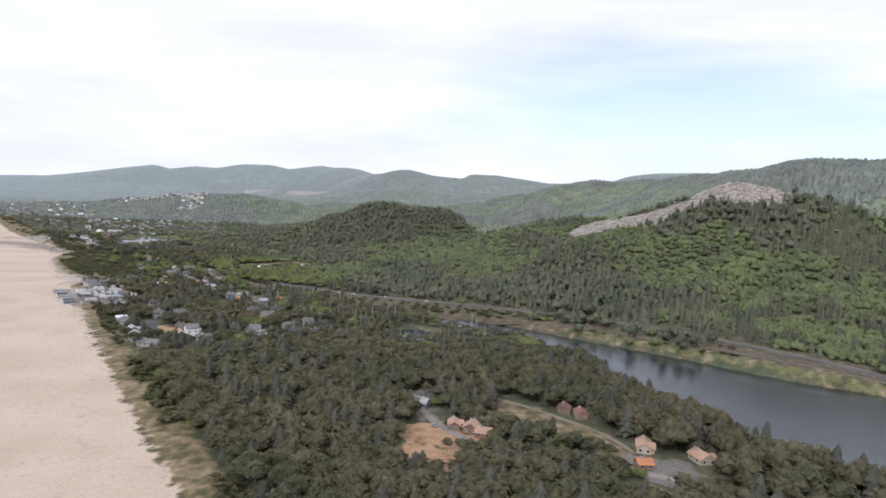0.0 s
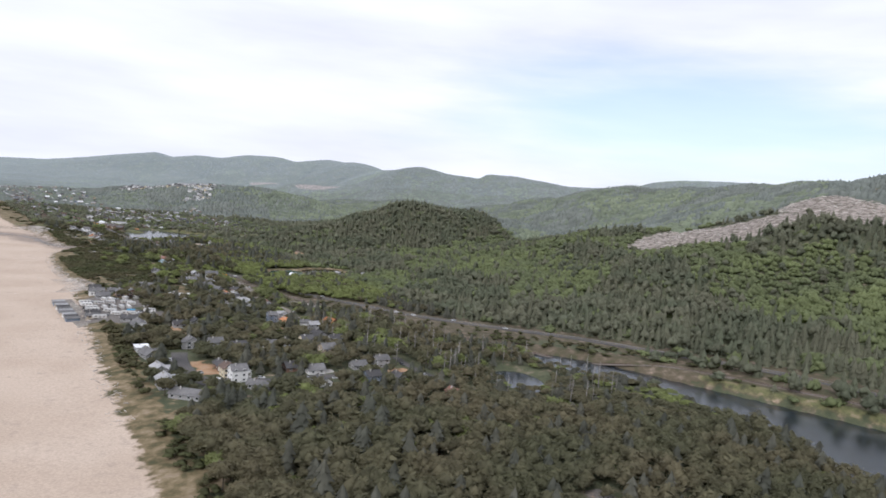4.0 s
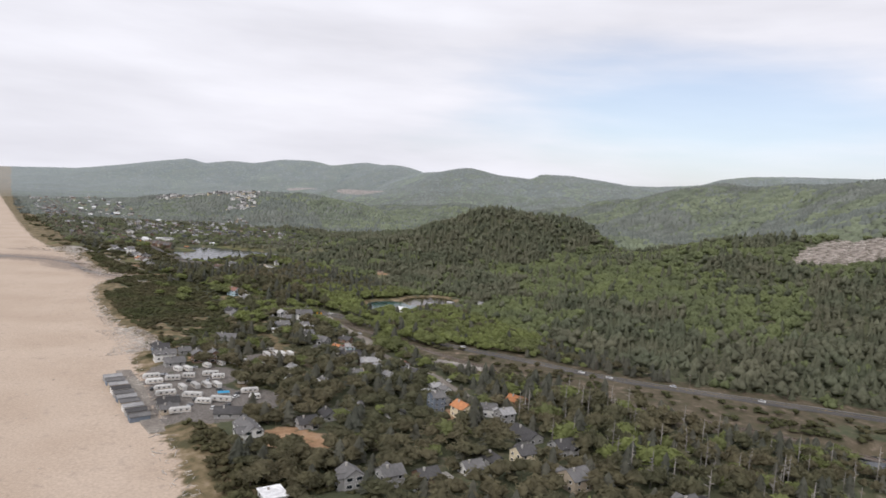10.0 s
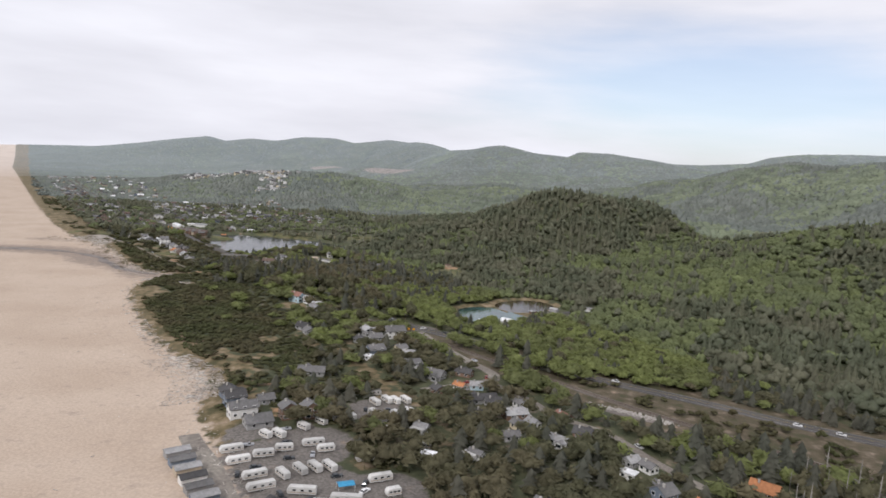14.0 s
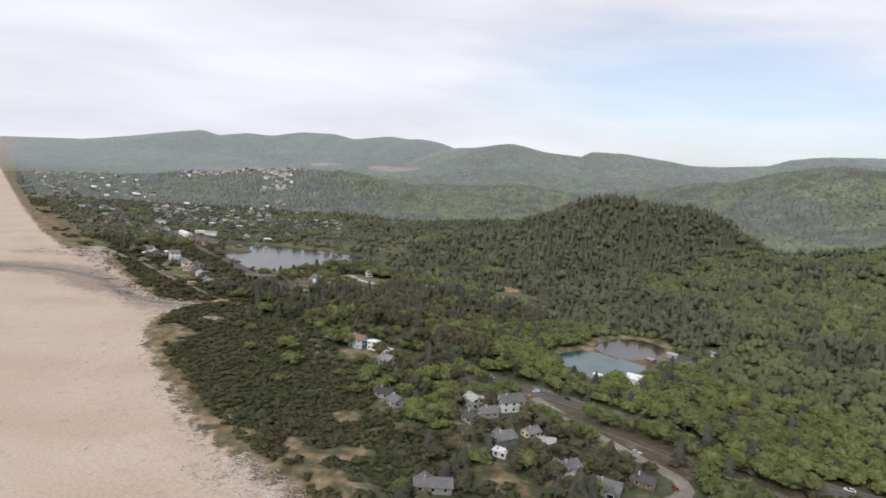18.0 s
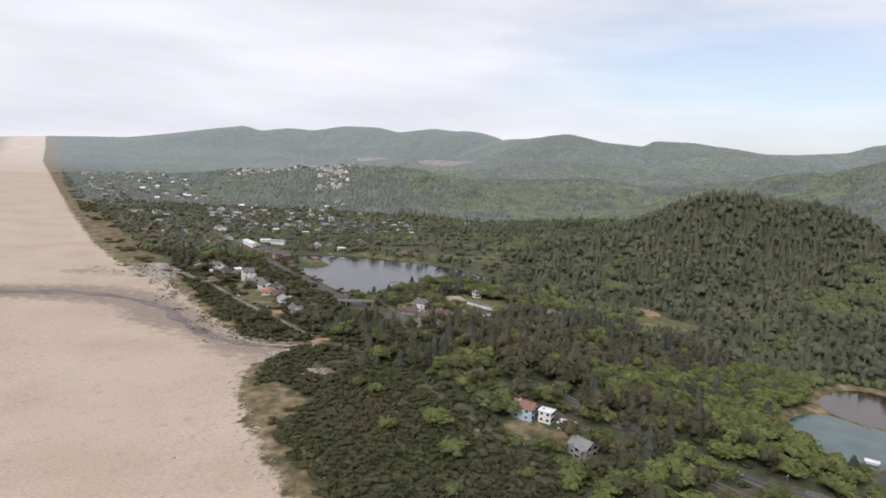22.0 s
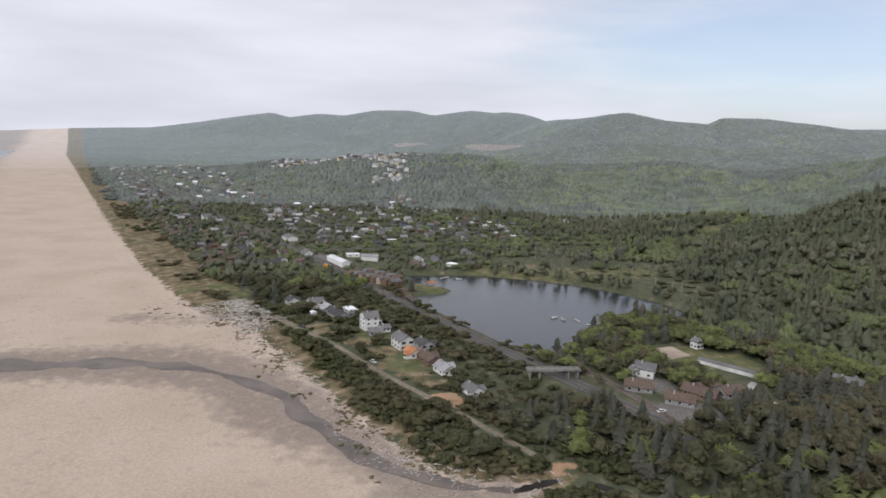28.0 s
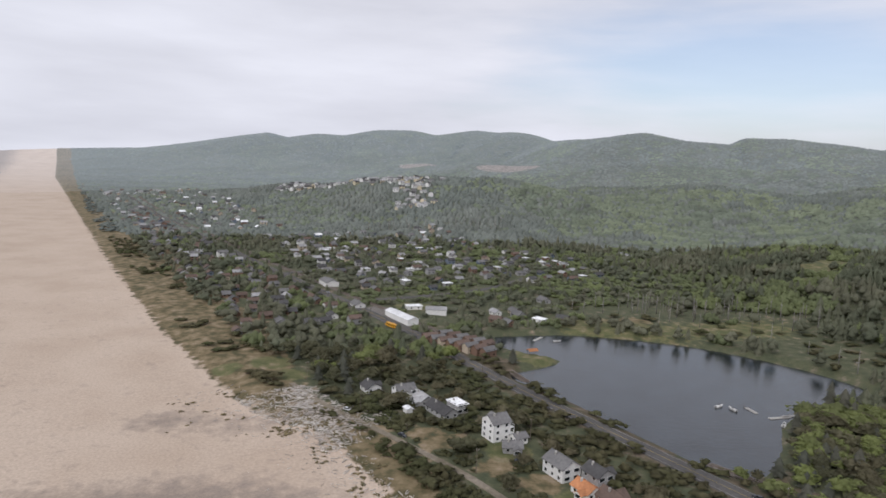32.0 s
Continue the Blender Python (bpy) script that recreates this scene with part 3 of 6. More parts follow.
bank = np.clip(streaks(GS, GN) * 0.9, -1, 1)
for poly in (POND, MUDPOND):
    bank = np.maximum(bank, np.clip((8 - signed(poly, GX, GY)) / 3, -1, 1))
bank = np.maximum(bank, discs(TAN_GRASS, GX, GY))
MASKS = {"sand": np.clip(-V / 9, -1, 1), "dune": np.maximum(bank, np.clip((np.interp(GS, [900, 1100, 1170, 1210, 1280, 1350, 1410, 1470, 1560], [17, 15, 15, 6, 8, 15, 21, 28, 60]) - np.abs(V - 4)) / 10, -1, 1)), "wet": np.maximum(np.maximum(discs([(-805, 1206, 12), (-786, 1206, 10), (-770, 1209, 8), (-757, 1212, 6)], GX, GY, 9.0) * 0.7, np.clip((-170 - V) / 50, -1, 1)), np.where(V < -2, np.clip((12 + 26 * vnoise(GX, GY, 45, 77) - near_line(CREEK, GX, GY)) / 14, -1, 0.9), -1.0)), "cut": cut,
         "dirt": discs(DIRT, GX, GY), "lawn": np.maximum(discs(LAWN, GX, GY), marsh), "yard": discs(YARD, GX, GY), "verge": railside}

ground_me = array_mesh("ground", np.stack([GX.ravel(), GY.ravel(), GZ.ravel()], -1), tris, None)
ground_me.polygons.foreach_set("use_smooth", [True] * len(ground_me.polygons))
for nm, arr in MASKS.items():
    at = ground_me.attributes.new(nm, "FLOAT", "POINT")
    at.data.foreach_set("value", np.ascontiguousarray(arr.ravel(), np.float32))


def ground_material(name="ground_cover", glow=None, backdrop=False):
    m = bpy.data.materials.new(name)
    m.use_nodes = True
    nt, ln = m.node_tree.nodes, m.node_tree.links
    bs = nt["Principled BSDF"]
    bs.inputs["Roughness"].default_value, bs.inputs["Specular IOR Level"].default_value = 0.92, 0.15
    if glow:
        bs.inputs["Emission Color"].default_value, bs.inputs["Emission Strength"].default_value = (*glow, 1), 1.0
    geo = nt.new("ShaderNodeNewGeometry")

    def noise_node(scale, detail=5.0):
        q = nt.new("ShaderNodeTexNoise")
        q.inputs["Scale"].default_value, q.inputs["Detail"].default_value = scale, detail
        ln.new(geo.outputs["Position"], q.inputs["Vector"])
        return q

    fine, mid, large = noise_node(0.9, 7), noise_node(0.16, 6), noise_node(0.02, 4)

    def ramp(source, *stops):
        r = nt.new("ShaderNodeValToRGB")
        while len(r.color_ramp.elements) < len(stops):
            r.color_ramp.elements.new(0.5)
        for e, (p, c) in zip(r.color_ramp.elements, stops):
            e.position, e.color = p, (*c, 1)
        ln.new(source.outputs[0], r.inputs[0])
        return r.outputs[0]

    # paler, to match the hazed canopy over it
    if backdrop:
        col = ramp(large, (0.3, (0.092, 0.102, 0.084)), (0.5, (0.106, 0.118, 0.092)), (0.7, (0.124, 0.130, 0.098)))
    else:
        col = ramp(mid, (0.3, (0.060, 0.069, 0.040)), (0.5, (0.086, 0.092, 0.052)), (0.7, (0.115, 0.108, 0.066)))
    layers = [("verge", ramp(mid, (0.35, (0.068, 0.067, 0.036)), (0.5, (0.098, 0.081, 0.053)), (0.68, (0.140, 0.112, 0.078))), 0.9),
              ("dune", ramp(mid, (0.36, (0.080, 0.074, 0.038)), (0.5, (0.155, 0.122, 0.068)), (0.66, (0.245, 0.190, 0.115))), 1.3),
              ("lawn", ramp(mid, (0.35, (0.088, 0.098, 0.042)), (0.55, (0.135, 0.130, 0.062)), (0.7, (0.20, 0.165, 0.09))), 0.8),
              ("yard", ramp(fine, (0.35, (0.128, 0.116, 0.104)), (0.6, (0.182, 0.165, 0.148))), 0.9),
              ("dirt", ramp(mid, (0.35, (0.26, 0.155, 0.085)), (0.6, (0.37, 0.24, 0.145))), 1.5),
              ("cut", ramp(mid, (0.36, (0.12, 0.105, 0.080)), (0.47, (0.20, 0.172, 0.145)), (0.62, (0.33, 0.29, 0.255))), 1.0),
              ("sand", ramp(large, (0.35, (0.440, 0.348, 0.268)), (0.6, (0.490, 0.396, 0.312))), 0.7),
              ("wet", ramp(mid, (0.35, (0.225, 0.180, 0.145)), (0.6, (0.285, 0.232, 0.19))), 1.2)]
    for nm, colour, rag in layers:
        a = nt.new("ShaderNodeAttribute")
        a.attribute_name = nm
        ad = nt.new("ShaderNodeMath")
        ad.operation = "MULTIPLY_ADD"
        ad.inputs[1].default_value = rag * 3.0
        sh = nt.new("ShaderNodeMath")
        sh.operation = "SUBTRACT"
        sh.inputs[1].default_value = 0.5
        ln.new(mid.outputs[0], sh.inputs[0])
        ln.new(sh.outputs[0], ad.inputs[0])
        ln.new(a.outputs["Fac"], ad.inputs[2])
        mr = nt.new("ShaderNodeMapRange")
        mr.inputs[1].default_value, mr.inputs[2].default_value = (-0.4, 0.9) if nm == "wet" else (-0.1, 0.25)
        ln.new(ad.outputs[0], mr.inputs[0])
        mx = nt.new("ShaderNodeMix")
        mx.data_type = "RGBA"
        ln.new(mr.outputs[0], mx.inputs[0])
        ln.new(col, mx.inputs[6])
        ln.new(colour, mx.inputs[7])
        col = mx.outputs[2]
    hsv = nt.new("ShaderNodeHueSaturation")
    vr = nt.new("ShaderNodeMapRange")
    for k, v in enumerate((0.3, 0.7, 0.88, 1.12)):
        vr.inputs[1 + k].default_value = v
    ln.new(fine.outputs[0], vr.inputs[0])
    ln.new(vr.outputs[0], hsv.inputs["Value"])
    ln.new(col, hsv.inputs["Color"])
    ln.new(hsv.outputs[0], bs.inputs["Base Color"])
    bp = nt.new("ShaderNodeBump")
    bp.inputs["Strength"].default_value, bp.inputs["Distance"].default_value = 0.3, 0.3
    ln.new(fine.outputs[0], bp.inputs["Height"])
    ln.new(bp.outputs[0], bs.inputs["Normal"])
    return m


ground_me.materials.clear()
ground_me.materials.append(ground_material())
# far ground in bands, haze painted in by paler colour and, farther off, glow
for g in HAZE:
    ground_me.materials.append(ground_material("hazed_backdrop_ground", g, True))
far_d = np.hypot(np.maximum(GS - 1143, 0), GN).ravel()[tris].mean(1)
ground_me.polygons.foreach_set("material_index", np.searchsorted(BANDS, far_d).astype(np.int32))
tagged(new("ground", ground_me), "sandy beach, dune scrub and forest floor rising to hills", "ground", kind="structure")


def water_sheet(name, poly, z, material, label):
    grown = poly + (poly - poly.mean(0)) / np.linalg.norm(poly - poly.mean(0), axis=1, keepdims=True) * 2.5
    me = bpy.data.meshes.new(name)
    me.from_pydata([(a, b, z) for a, b in grown], [], [tuple(range(len(grown)))])
    me.materials.append(material)
    if me.polygons[0].normal.z < 0:
        me.flip_normals()
    return tagged(new(name, me), label, "water", kind="structure")


water_sheet("lake_water", LAKE, 1.0, M_LAKE, "dark grey-blue lake with faint ripples beside the highway")
water_sheet("lake_water", LAKE_S, 1.0, M_LAKE, "dark narrow lake below a wooded hillside")
water_sheet("pond_water", SWAMP_POND, 1.0, M_LAKE, "pale still pond among bare grey trees")
water_sheet("pond_water", POND, 3.0, M_POND, "green settling pond inside earth banks")
water_sheet("pond_water", MUDPOND, 3.0, M_MUDPOND, "brown shallow pond inside earth banks")
sea = Build()
_q = [xy(*q) for q in ((-1700, -1700), (5200, -1700), (5200, -200), (-1700, -200))]
sea.face_set([(a, b, 0.05) for a, b in _q], [(0, 1, 2, 3)])
sea_me = sea.mesh("sea_water", M_SEA)
if sea_me.polygons[0].normal.z < 0:
    sea_me.flip_normals()
tagged(new("sea_water", sea_me), "grey-green sea off the sandy beach", "water", kind="structure")


def ribbon(name, line, width, lift, material, label, kind="structure", shift=0.0, crown=0.0, category="road", jag=0.0):
    """A road-like strip with thickness that follows the ground."""
    p = line[:, :2]
    d = np.gradient(p, axis=0)
    d /= np.linalg.norm(d, axis=1, keepdims=True) + 1e-9
    nrm = np.stack([d[:, 1], -d[:, 0]], -1)
    w = line[:, 2] if line.shape[1] > 2 else np.full(len(p), width / 2)
    mid = p + nrm * shift
    zc = ground_z(mid[:, 0], mid[:, 1])
    zc = np.convolve(np.pad(zc, 2, mode="edge"), np.ones(5) / 5, "valid") + lift
    vs, fs = [], []
    for i in range(len(p)):
        for k, dz in ((-1.12, -0.6), (-1.0, 0.0), (0.0, crown), (1.0, 0.0), (1.12, -0.6)):
            q = mid[i] + nrm[i] * w[i] * (k if not jag or not k else k * (1 + jag * (float(fbm(mid[i][0] + 40 * k, mid[i][1], 17, 71)) - 0.5) * 2))
            vs.append((q[0], q[1], zc[i] + dz))
    for i in range(len(p) - 1):
        for k in range(4):
            a = i * 5 + k
            fs.append((a, a + 1, a + 6, a + 5))
    b = Build()
    b.face_set(vs, fs)
    me = b.mesh(name, material)
    if sum(q.normal.z for q in me.polygons) < 0:
        me.flip_normals()
    ob = new(name, me)
    if kind:
        tagged(ob, label, category, kind=kind)
    return ob


ribbon("highway_road", HWY, 9.5, 0.35, M_ASPHALT, "grey two-lane asphalt highway along the lake", crown=0.08)
for off in (-4.2, 4.2):
    ribbon("road_edge_line", HWY, 0.16, 0.43, M_PAINT, "worn white painted edge line", shift=off)
ribbon("road_centre_line", HWY, 0.2, 0.47, mat("yellow_road_paint", (0.36, 0.27, 0.09), 0.7, 0.2, 3.0), "worn yellow painted centre line")
ribbon("railway_bed", RAIL, 4.6, 0.5, M_BALLAST, "brown gravel bed of a single-track railway", category="railway")
for off in (-0.72, 0.72):
    ribbon("rail", RAIL, 0.16, 0.68, M_RAIL, "rusty steel rail on the gravel bed", shift=off, category="railway")
for line, wd, mt, lb in ((BEACH_ROAD, 3.2, M_TRACK, "narrow sandy gravel lane behind the dunes"), (RV_ROAD, 8.0, M_GRAVEL, "wide gravel drive through the trailer park"),
                         (CUL_DE_SAC, 9.5, M_ASPHALT, "grey asphalt cul-de-sac between houses"), (STREET_A, 7.0, M_ASPHALT, "grey asphalt village street"),
                         (STREET_B, 5.0, M_ASPHALT, "narrow asphalt village street"), (STREET_C, 6.5, M_GRAVEL, "pale paved village street"),
                         (STREET_D, 4.5, M_GRAVEL, "narrow gravel village street"), (STREET_E, 4.5, M_GRAVEL, "narrow gravel village street"),
                         (DRIVEWAY, 3.4, M_CONCRETE, "pale curved concrete driveway among trees"), (SOUTH_LANE, 4.5, M_GRAVEL, "pale gravel lane among the trees"), (POND_LANE, 4.6, M_ASPHALT, "narrow asphalt lane to the settling ponds"),
                         (LAWN_TRACK, 2.6, M_TRACK, "sandy track along a dry lawn")):
    ribbon("street_road", line, wd, 0.3, mt, lb)
for line in TOWN_STREETS:
    ribbon("street_road", line, 7.0, 0.3, M_ASPHALT, "grey asphalt town street")
ribbon("creek_water", CREEK, 5, 0.12, M_CREEK, "shallow dark creek winding over the sand", category="water", jag=1.3)
ribbon("ditch_water", spline([(-220, 771), (-208, 765), (-196, 759), (-186, 755)], 4), 5.0, 0.15, M_CREEK, "shallow pool with stones beside the railway", category="water")
# tree shade painted in as a near-black base, specular cut against sky sheen
ribbon("creek_water", CREEK_UP, 2.5, 0.15, water_material("shaded_creek_water", (0.034, 0.030, 0.023), 0.4, 0.2, 0.12), "narrow creek among dune plants", category="water", jag=0.6)


# ---- buildings ----
YAW = 125.1
WALL_WORDS = ("white", "cream", "grey", "brown", "blue", "slate-blue", "tan")
ROOF_WORDS = ("grey shingle", "dark shingle", "brown shingle", "white flat", "orange metal", "pale grey metal", "red-brown", "pale clay-coloured")
W_FRAME = Build().box(-0.75, -0.05, 0, 0.75, 0.05, 1.35).mesh("window", M_TRIM)
W_PANE = Build().box(-0.62, -0.075, 0.13, 0.62, 0.0, 1.22).mesh("pane", M_GLASS)
W_WIDE = Build().box(-1.35, -0.05, 0, 1.35, 0.05, 1.6).mesh("window", M_TRIM)
P_WIDE = Build().box(-1.2, -0.075, 0.13, 1.2, 0.0, 1.47).mesh("pane", M_GLASS)
D_DOOR = Build().box(-0.5, -0.06, 0, 0.5, 0.05, 2.05).mesh("door", M_TRIM)
G_DOOR = Build().box(-1.4, -0.06, 0, 1.4, 0.05, 2.2).box(-1.3, -0.08, 1.0, 1.3, -0.05, 1.06).mesh("garage_door", M_TRIM)
CHIMNEY = Build().box(-0.35, -0.35, -1.0, 0.35, 0.35, 1.0).box(-0.42, -0.42, 1.0, 0.42, 0.42, 1.12).mesh("chimney", M_CONCRETE)
HOUSE_SPOTS = []


def put(name, me, parent, x, y, z, turn=0.0, label=""):
    ob = new(name, me)
    ob.parent = parent
    ob.matrix_basis = pose(x, y, z, 0, 0, turn)
    return tagged(ob, label)


def gable_wall(w, d, h, rise):
    b, a, c = Build(), w / 2, d / 2
    return b.face_set([(-a, -c, -1), (a, -c, -1), (a, c, -1), (-a, c, -1), (-a, -c, h), (a, -c, h), (a, c, h), (-a, c, h), (-a, 0, h + rise), (a, 0, h + rise)],
                      [(3, 2, 1, 0), (0, 1, 5, 4), (2, 3, 7, 6), (1, 2, 6, 9, 5), (3, 0, 4, 8, 7)])


def gable_roof(w, d, h, rise, over=0.55, thick=0.22):
    b, a, c = Build(), w / 2 + over, d / 2 + over
    drop = rise * over / (d / 2)
    for sgn in (-1, 1):
        lo, hi = (sgn * c, h - drop), (0.0, h + rise)
        vs = [(-a, lo[0], lo[1] + 0.02), (a, lo[0], lo[1] + 0.02), (a, hi[0], hi[1] + 0.02), (-a, hi[0], hi[1] + 0.02)]
        vs += [(q[0], q[1], q[2] + thick) for q in vs]
        b.face_set(vs, [(0, 1, 2, 3), (7, 6, 5, 4), (0, 4, 5, 1), (1, 5, 6, 2), (3, 7, 4, 0), (2, 6, 7, 3)])
    b.box(-a, -0.18, h + rise + thick - 0.02, a, 0.18, h + rise + thick + 0.08)
    return b


def house(x, y, w, d, storeys, wall, roof, turn=0.0, detail=2, where="among trees", group="village houses", garage=False, balcony=False):
    h = 2.75 * storeys
    rise = d * 0.30 if roof != R_WHITE else 0.0
    label = "%s %shouse, %s roof, %s" % (WALL_WORDS[wall], ("", "two-storey ", "three-storey ")[int(storeys + 0.5) - 1], ROOF_WORDS[roof], where)
    ob = thing("house", x, y, YAW + turn, label, "house", group)
    HOUSE_SPOTS.append((x, y, max(w, d) / 2 + 1.2))
    if rise:
        part("wall", gable_wall(w, d, h, rise), WALLS[wall], ob)
        rf = part("roof", gable_roof(w, d, h, rise), ROOFS[roof], ob)
    else:
        part("wall", Build().box(-w / 2, -d / 2, -1, w / 2, d / 2, h), WALLS[wall], ob)
        rf = part("roof", Build().box(-w / 2 - 0.5, -d / 2 - 0.5, h + 0.004, w / 2 + 0.5, d / 2 + 0.5, h + 0.3).box(-w / 2 + 0.4, -d / 2 + 0.4, h + 0.3, w / 2 - 0.4, d / 2 - 0.4, h + 0.36), ROOFS[roof], ob)
    if detail == 0:
        return ob
    kind_of = int(abs(x * 7 + y * 3)) % 4
    if detail > 1 and rise and kind_of and w >= 8:
        side, ww, out = (-1, 1, -1)[kind_of - 1], w * (0.42, 0.36, 0.5)[kind_of - 1], (1.8, 2.4, 1.5)[kind_of - 1]
        long_ = d / 2 + out
        off = w * (0.2, -0.22, -0.15)[kind_of - 1]
        wing = part("gable_wing", gable_wall(long_, ww, h - 0.25, ww * 0.32), WALLS[wall], ob)
        wing.matrix_basis = pose(off, side * long_ / 2, 0, 0, 0, 90)
        part("wing_roof", gable_roof(long_, ww, h - 0.25, ww * 0.32, 0.5), ROOFS[roof], wing)
        for st in range(int(storeys + 0.5)):
            fr = put("window", W_WIDE, wing, side * (long_ / 2 + 0.03), 0, 0.8 + st * 2.75, 90 if side > 0 else -90)
            put("pane", P_WIDE, fr, 0, 0, 0)
    if garage:
        part("driveway", Build().box(-w / 2 - 7.5, -d / 2 + 0.6, -0.8, -w / 2 - 0.02, d / 2 - 0.6, 0.1), M_CONCRETE, ob, "pale concrete driveway")
    if detail > 1:
        put("chimney", CHIMNEY, rf, w * 0.22, d * 0.12, h + rise * 0.9)
    for st in range(int(storeys + 0.5)):
        z = 0.95 + st * 2.75
        spots = []
        nx = max(2, int(w / 4.0)) if detail > 1 else 2
        for i in range(nx):
            u = (i + 0.5) / nx * w - w / 2
            spots += [(u, -d / 2 - 0.02, 0), (u, d / 2 + 0.02, 180)] if detail > 1 else [(u, d / 2 + 0.02, 180)]
        if detail > 1:
            spots += [(-w / 2 - 0.02, -d / 4, -90), (-w / 2 - 0.02, d / 4, -90), (w / 2 + 0.02, -d / 4, 90), (w / 2 + 0.02, d / 4, 90)]
        else:
            spots += [(-w / 2 - 0.02, 0, -90)]
        for k, (u, v, tn) in enumerate(spots):
            if st == 0 and detail > 1 and k == 0:
                put("door", D_DOOR, ob, u, v, 0.05, tn)
                continue
            if st == 0 and garage and tn == -90:
                put("garage_door", G_DOOR, ob, u, v, 0.05, tn, "white panelled garage door")
                continue
            wide = detail > 1 and storeys > 1 and tn == -90
            if detail == 1:
                put("window", W_PANE, ob, u, v, z, tn)
                continue
            fr = put("window", W_WIDE if wide else W_FRAME, ob, u, v, z - (0.15 if wide else 0), tn)
            put("pane", P_WIDE if wide else W_PANE, fr, 0, 0, 0)
    if balcony:
        for st in range(1, int(storeys + 0.5)):
            zb = st * 2.75
            b = Build().box(-w / 2 - 2.0, -d / 2, zb - 0.15, -w / 2 - 0.03, d / 2, zb)
            for q in np.linspace(-d / 2 + 0.1, d / 2 - 0.1, 7):
                b.box(-w / 2 - 1.98, q - 0.05, zb, -w / 2 - 1.88, q + 0.05, zb + 1.0)
            b.box(-w / 2 - 2.0, -d / 2, zb + 1.0, -w / 2 - 1.86, d / 2, zb + 1.1)
            for q in (-d / 2 + 0.15, d / 2 - 0.15):
                b.box(-w / 2 - 2.0, q - 0.1, zb - 2.75, -w / 2 - 1.8, q + 0.1, zb - 0.15)
            part("balcony", b, M_TRIM, ob, "white railed balcony")
    return ob


# beach end of the cul-de-sac
for r in [(-265, 549, 9, 8, 1, WHITE, R_WHITE, 0), (-254, 535, 13, 9, 1, GREY, R_GREY, 10), (-236, 507, 11, 8, 1, GREY, R_LIGHT, 0), (-190, 506, 9, 9, 2.6, WHITE, R_GREY, 90), (-198, 514, 9, 8, 2, CREAM, R_BROWN, 0), (-207, 528, 10, 7, 1, BROWN, R_DARK, 0),
          (-225, 570, 9, 8, 2, GREY, R_GREY, 90), (-211, 577, 9, 8, 1, BROWN, R_DARK, 90), (-240, 566, 8, 8, 2, GREY, R_GREY, 0), (-293, 607, 16, 9, 1.6, WHITE, R_GREY, 0), (-271, 625, 9, 8, 1, GREY, R_DARK, 90),
          (-222, 483, 12, 9, 1.6, GREY, R_LIGHT, 0), (-204, 468, 18, 8, 1, GREY, R_GREY, 49), (-174, 495, 13, 7, 1, GREY, R_GREY, 49)]:
    house(*r, where="near the beach", garage=r[5] == BROWN, balcony=r[4] > 2.5)
for r in [(-151, 536, 11, 9, 1, WHITE, R_GREY, 90), (-165, 537, 11, 9, 1, BROWN, R_DARK, 90), (-151, 582, 10, 10, 2, TAN, R_GREY, 90), (-112, 565, 9, 8, 2, GREY, R_GREY, 90), (-126, 556, 10, 8, 1, GREY, R_GREY, 90),
          (-151, 617, 10, 9, 1.6, GREY, R_DARK, 90), (-170, 603, 9, 8, 2, CREAM, R_DARK, 90), (-166, 632, 15, 9, 1, GREY, R_DARK, 0), (-197, 657, 10, 8, 2, CREAM, R_ORANGE, 0), (-166, 686, 10, 8, 1, BROWN, R_ORANGE, 20)]:
    house(*r, where="on a village street", garage=r[5] in (WHITE, TAN))
for r in [(-175, 654, 8, 7, 2, GREY, R_LIGHT, 90), (-207, 677, 8, 7, 1, WHITE, R_GREY, 0), (-183, 599, 9, 7, 1, GREY, R_DARK, 0), (-193, 589, 9, 8, 1, WHITE, R_GREY, 90), (-98, 537, 10, 8, 1, GREY, R_DARK, 0),
          (-114, 526, 9, 8, 2, SLATE, R_DARK, 90), (-142, 514, 11, 8, 1, WHITE, R_DARK, 0), (-211, 664, 7, 7, 3, SLATE, R_GREY, 90), (-183, 663, 8, 7, 1.6, WHITE, R_GREY, 60), (-232, 649, 9, 7, 1, WHITE, R_DARK, 0)]:
    house(*r, where="among dark trees")
# round the trailer park
for r in [(-381, 716, 12, 7, 1.6, WHITE, R_GREY, 90), (-371, 707, 11, 8, 1, GREY, R_GREY, 90), (-361, 718, 6, 7, 2, BROWN, R_GREY, 0), (-352, 721, 6, 7, 2, BROWN, R_GREY, 0), (-395, 738, 9, 8, 1, SLATE, R_DARK, 0),
          (-389, 728, 9, 8, 1.6, SLATE, R_DARK, 90), (-376, 733, 7, 6, 1, GREY, R_GREY, 90), (-344, 639, 10, 6, 1, GREY, R_DARK, 90), (-340, 631, 8, 5, 1, TAN, R_GREY, 90), (-309, 630, 15, 7, 1, GREY, R_DARK, 70)]:
    house(*r, where="beside the trailer park")
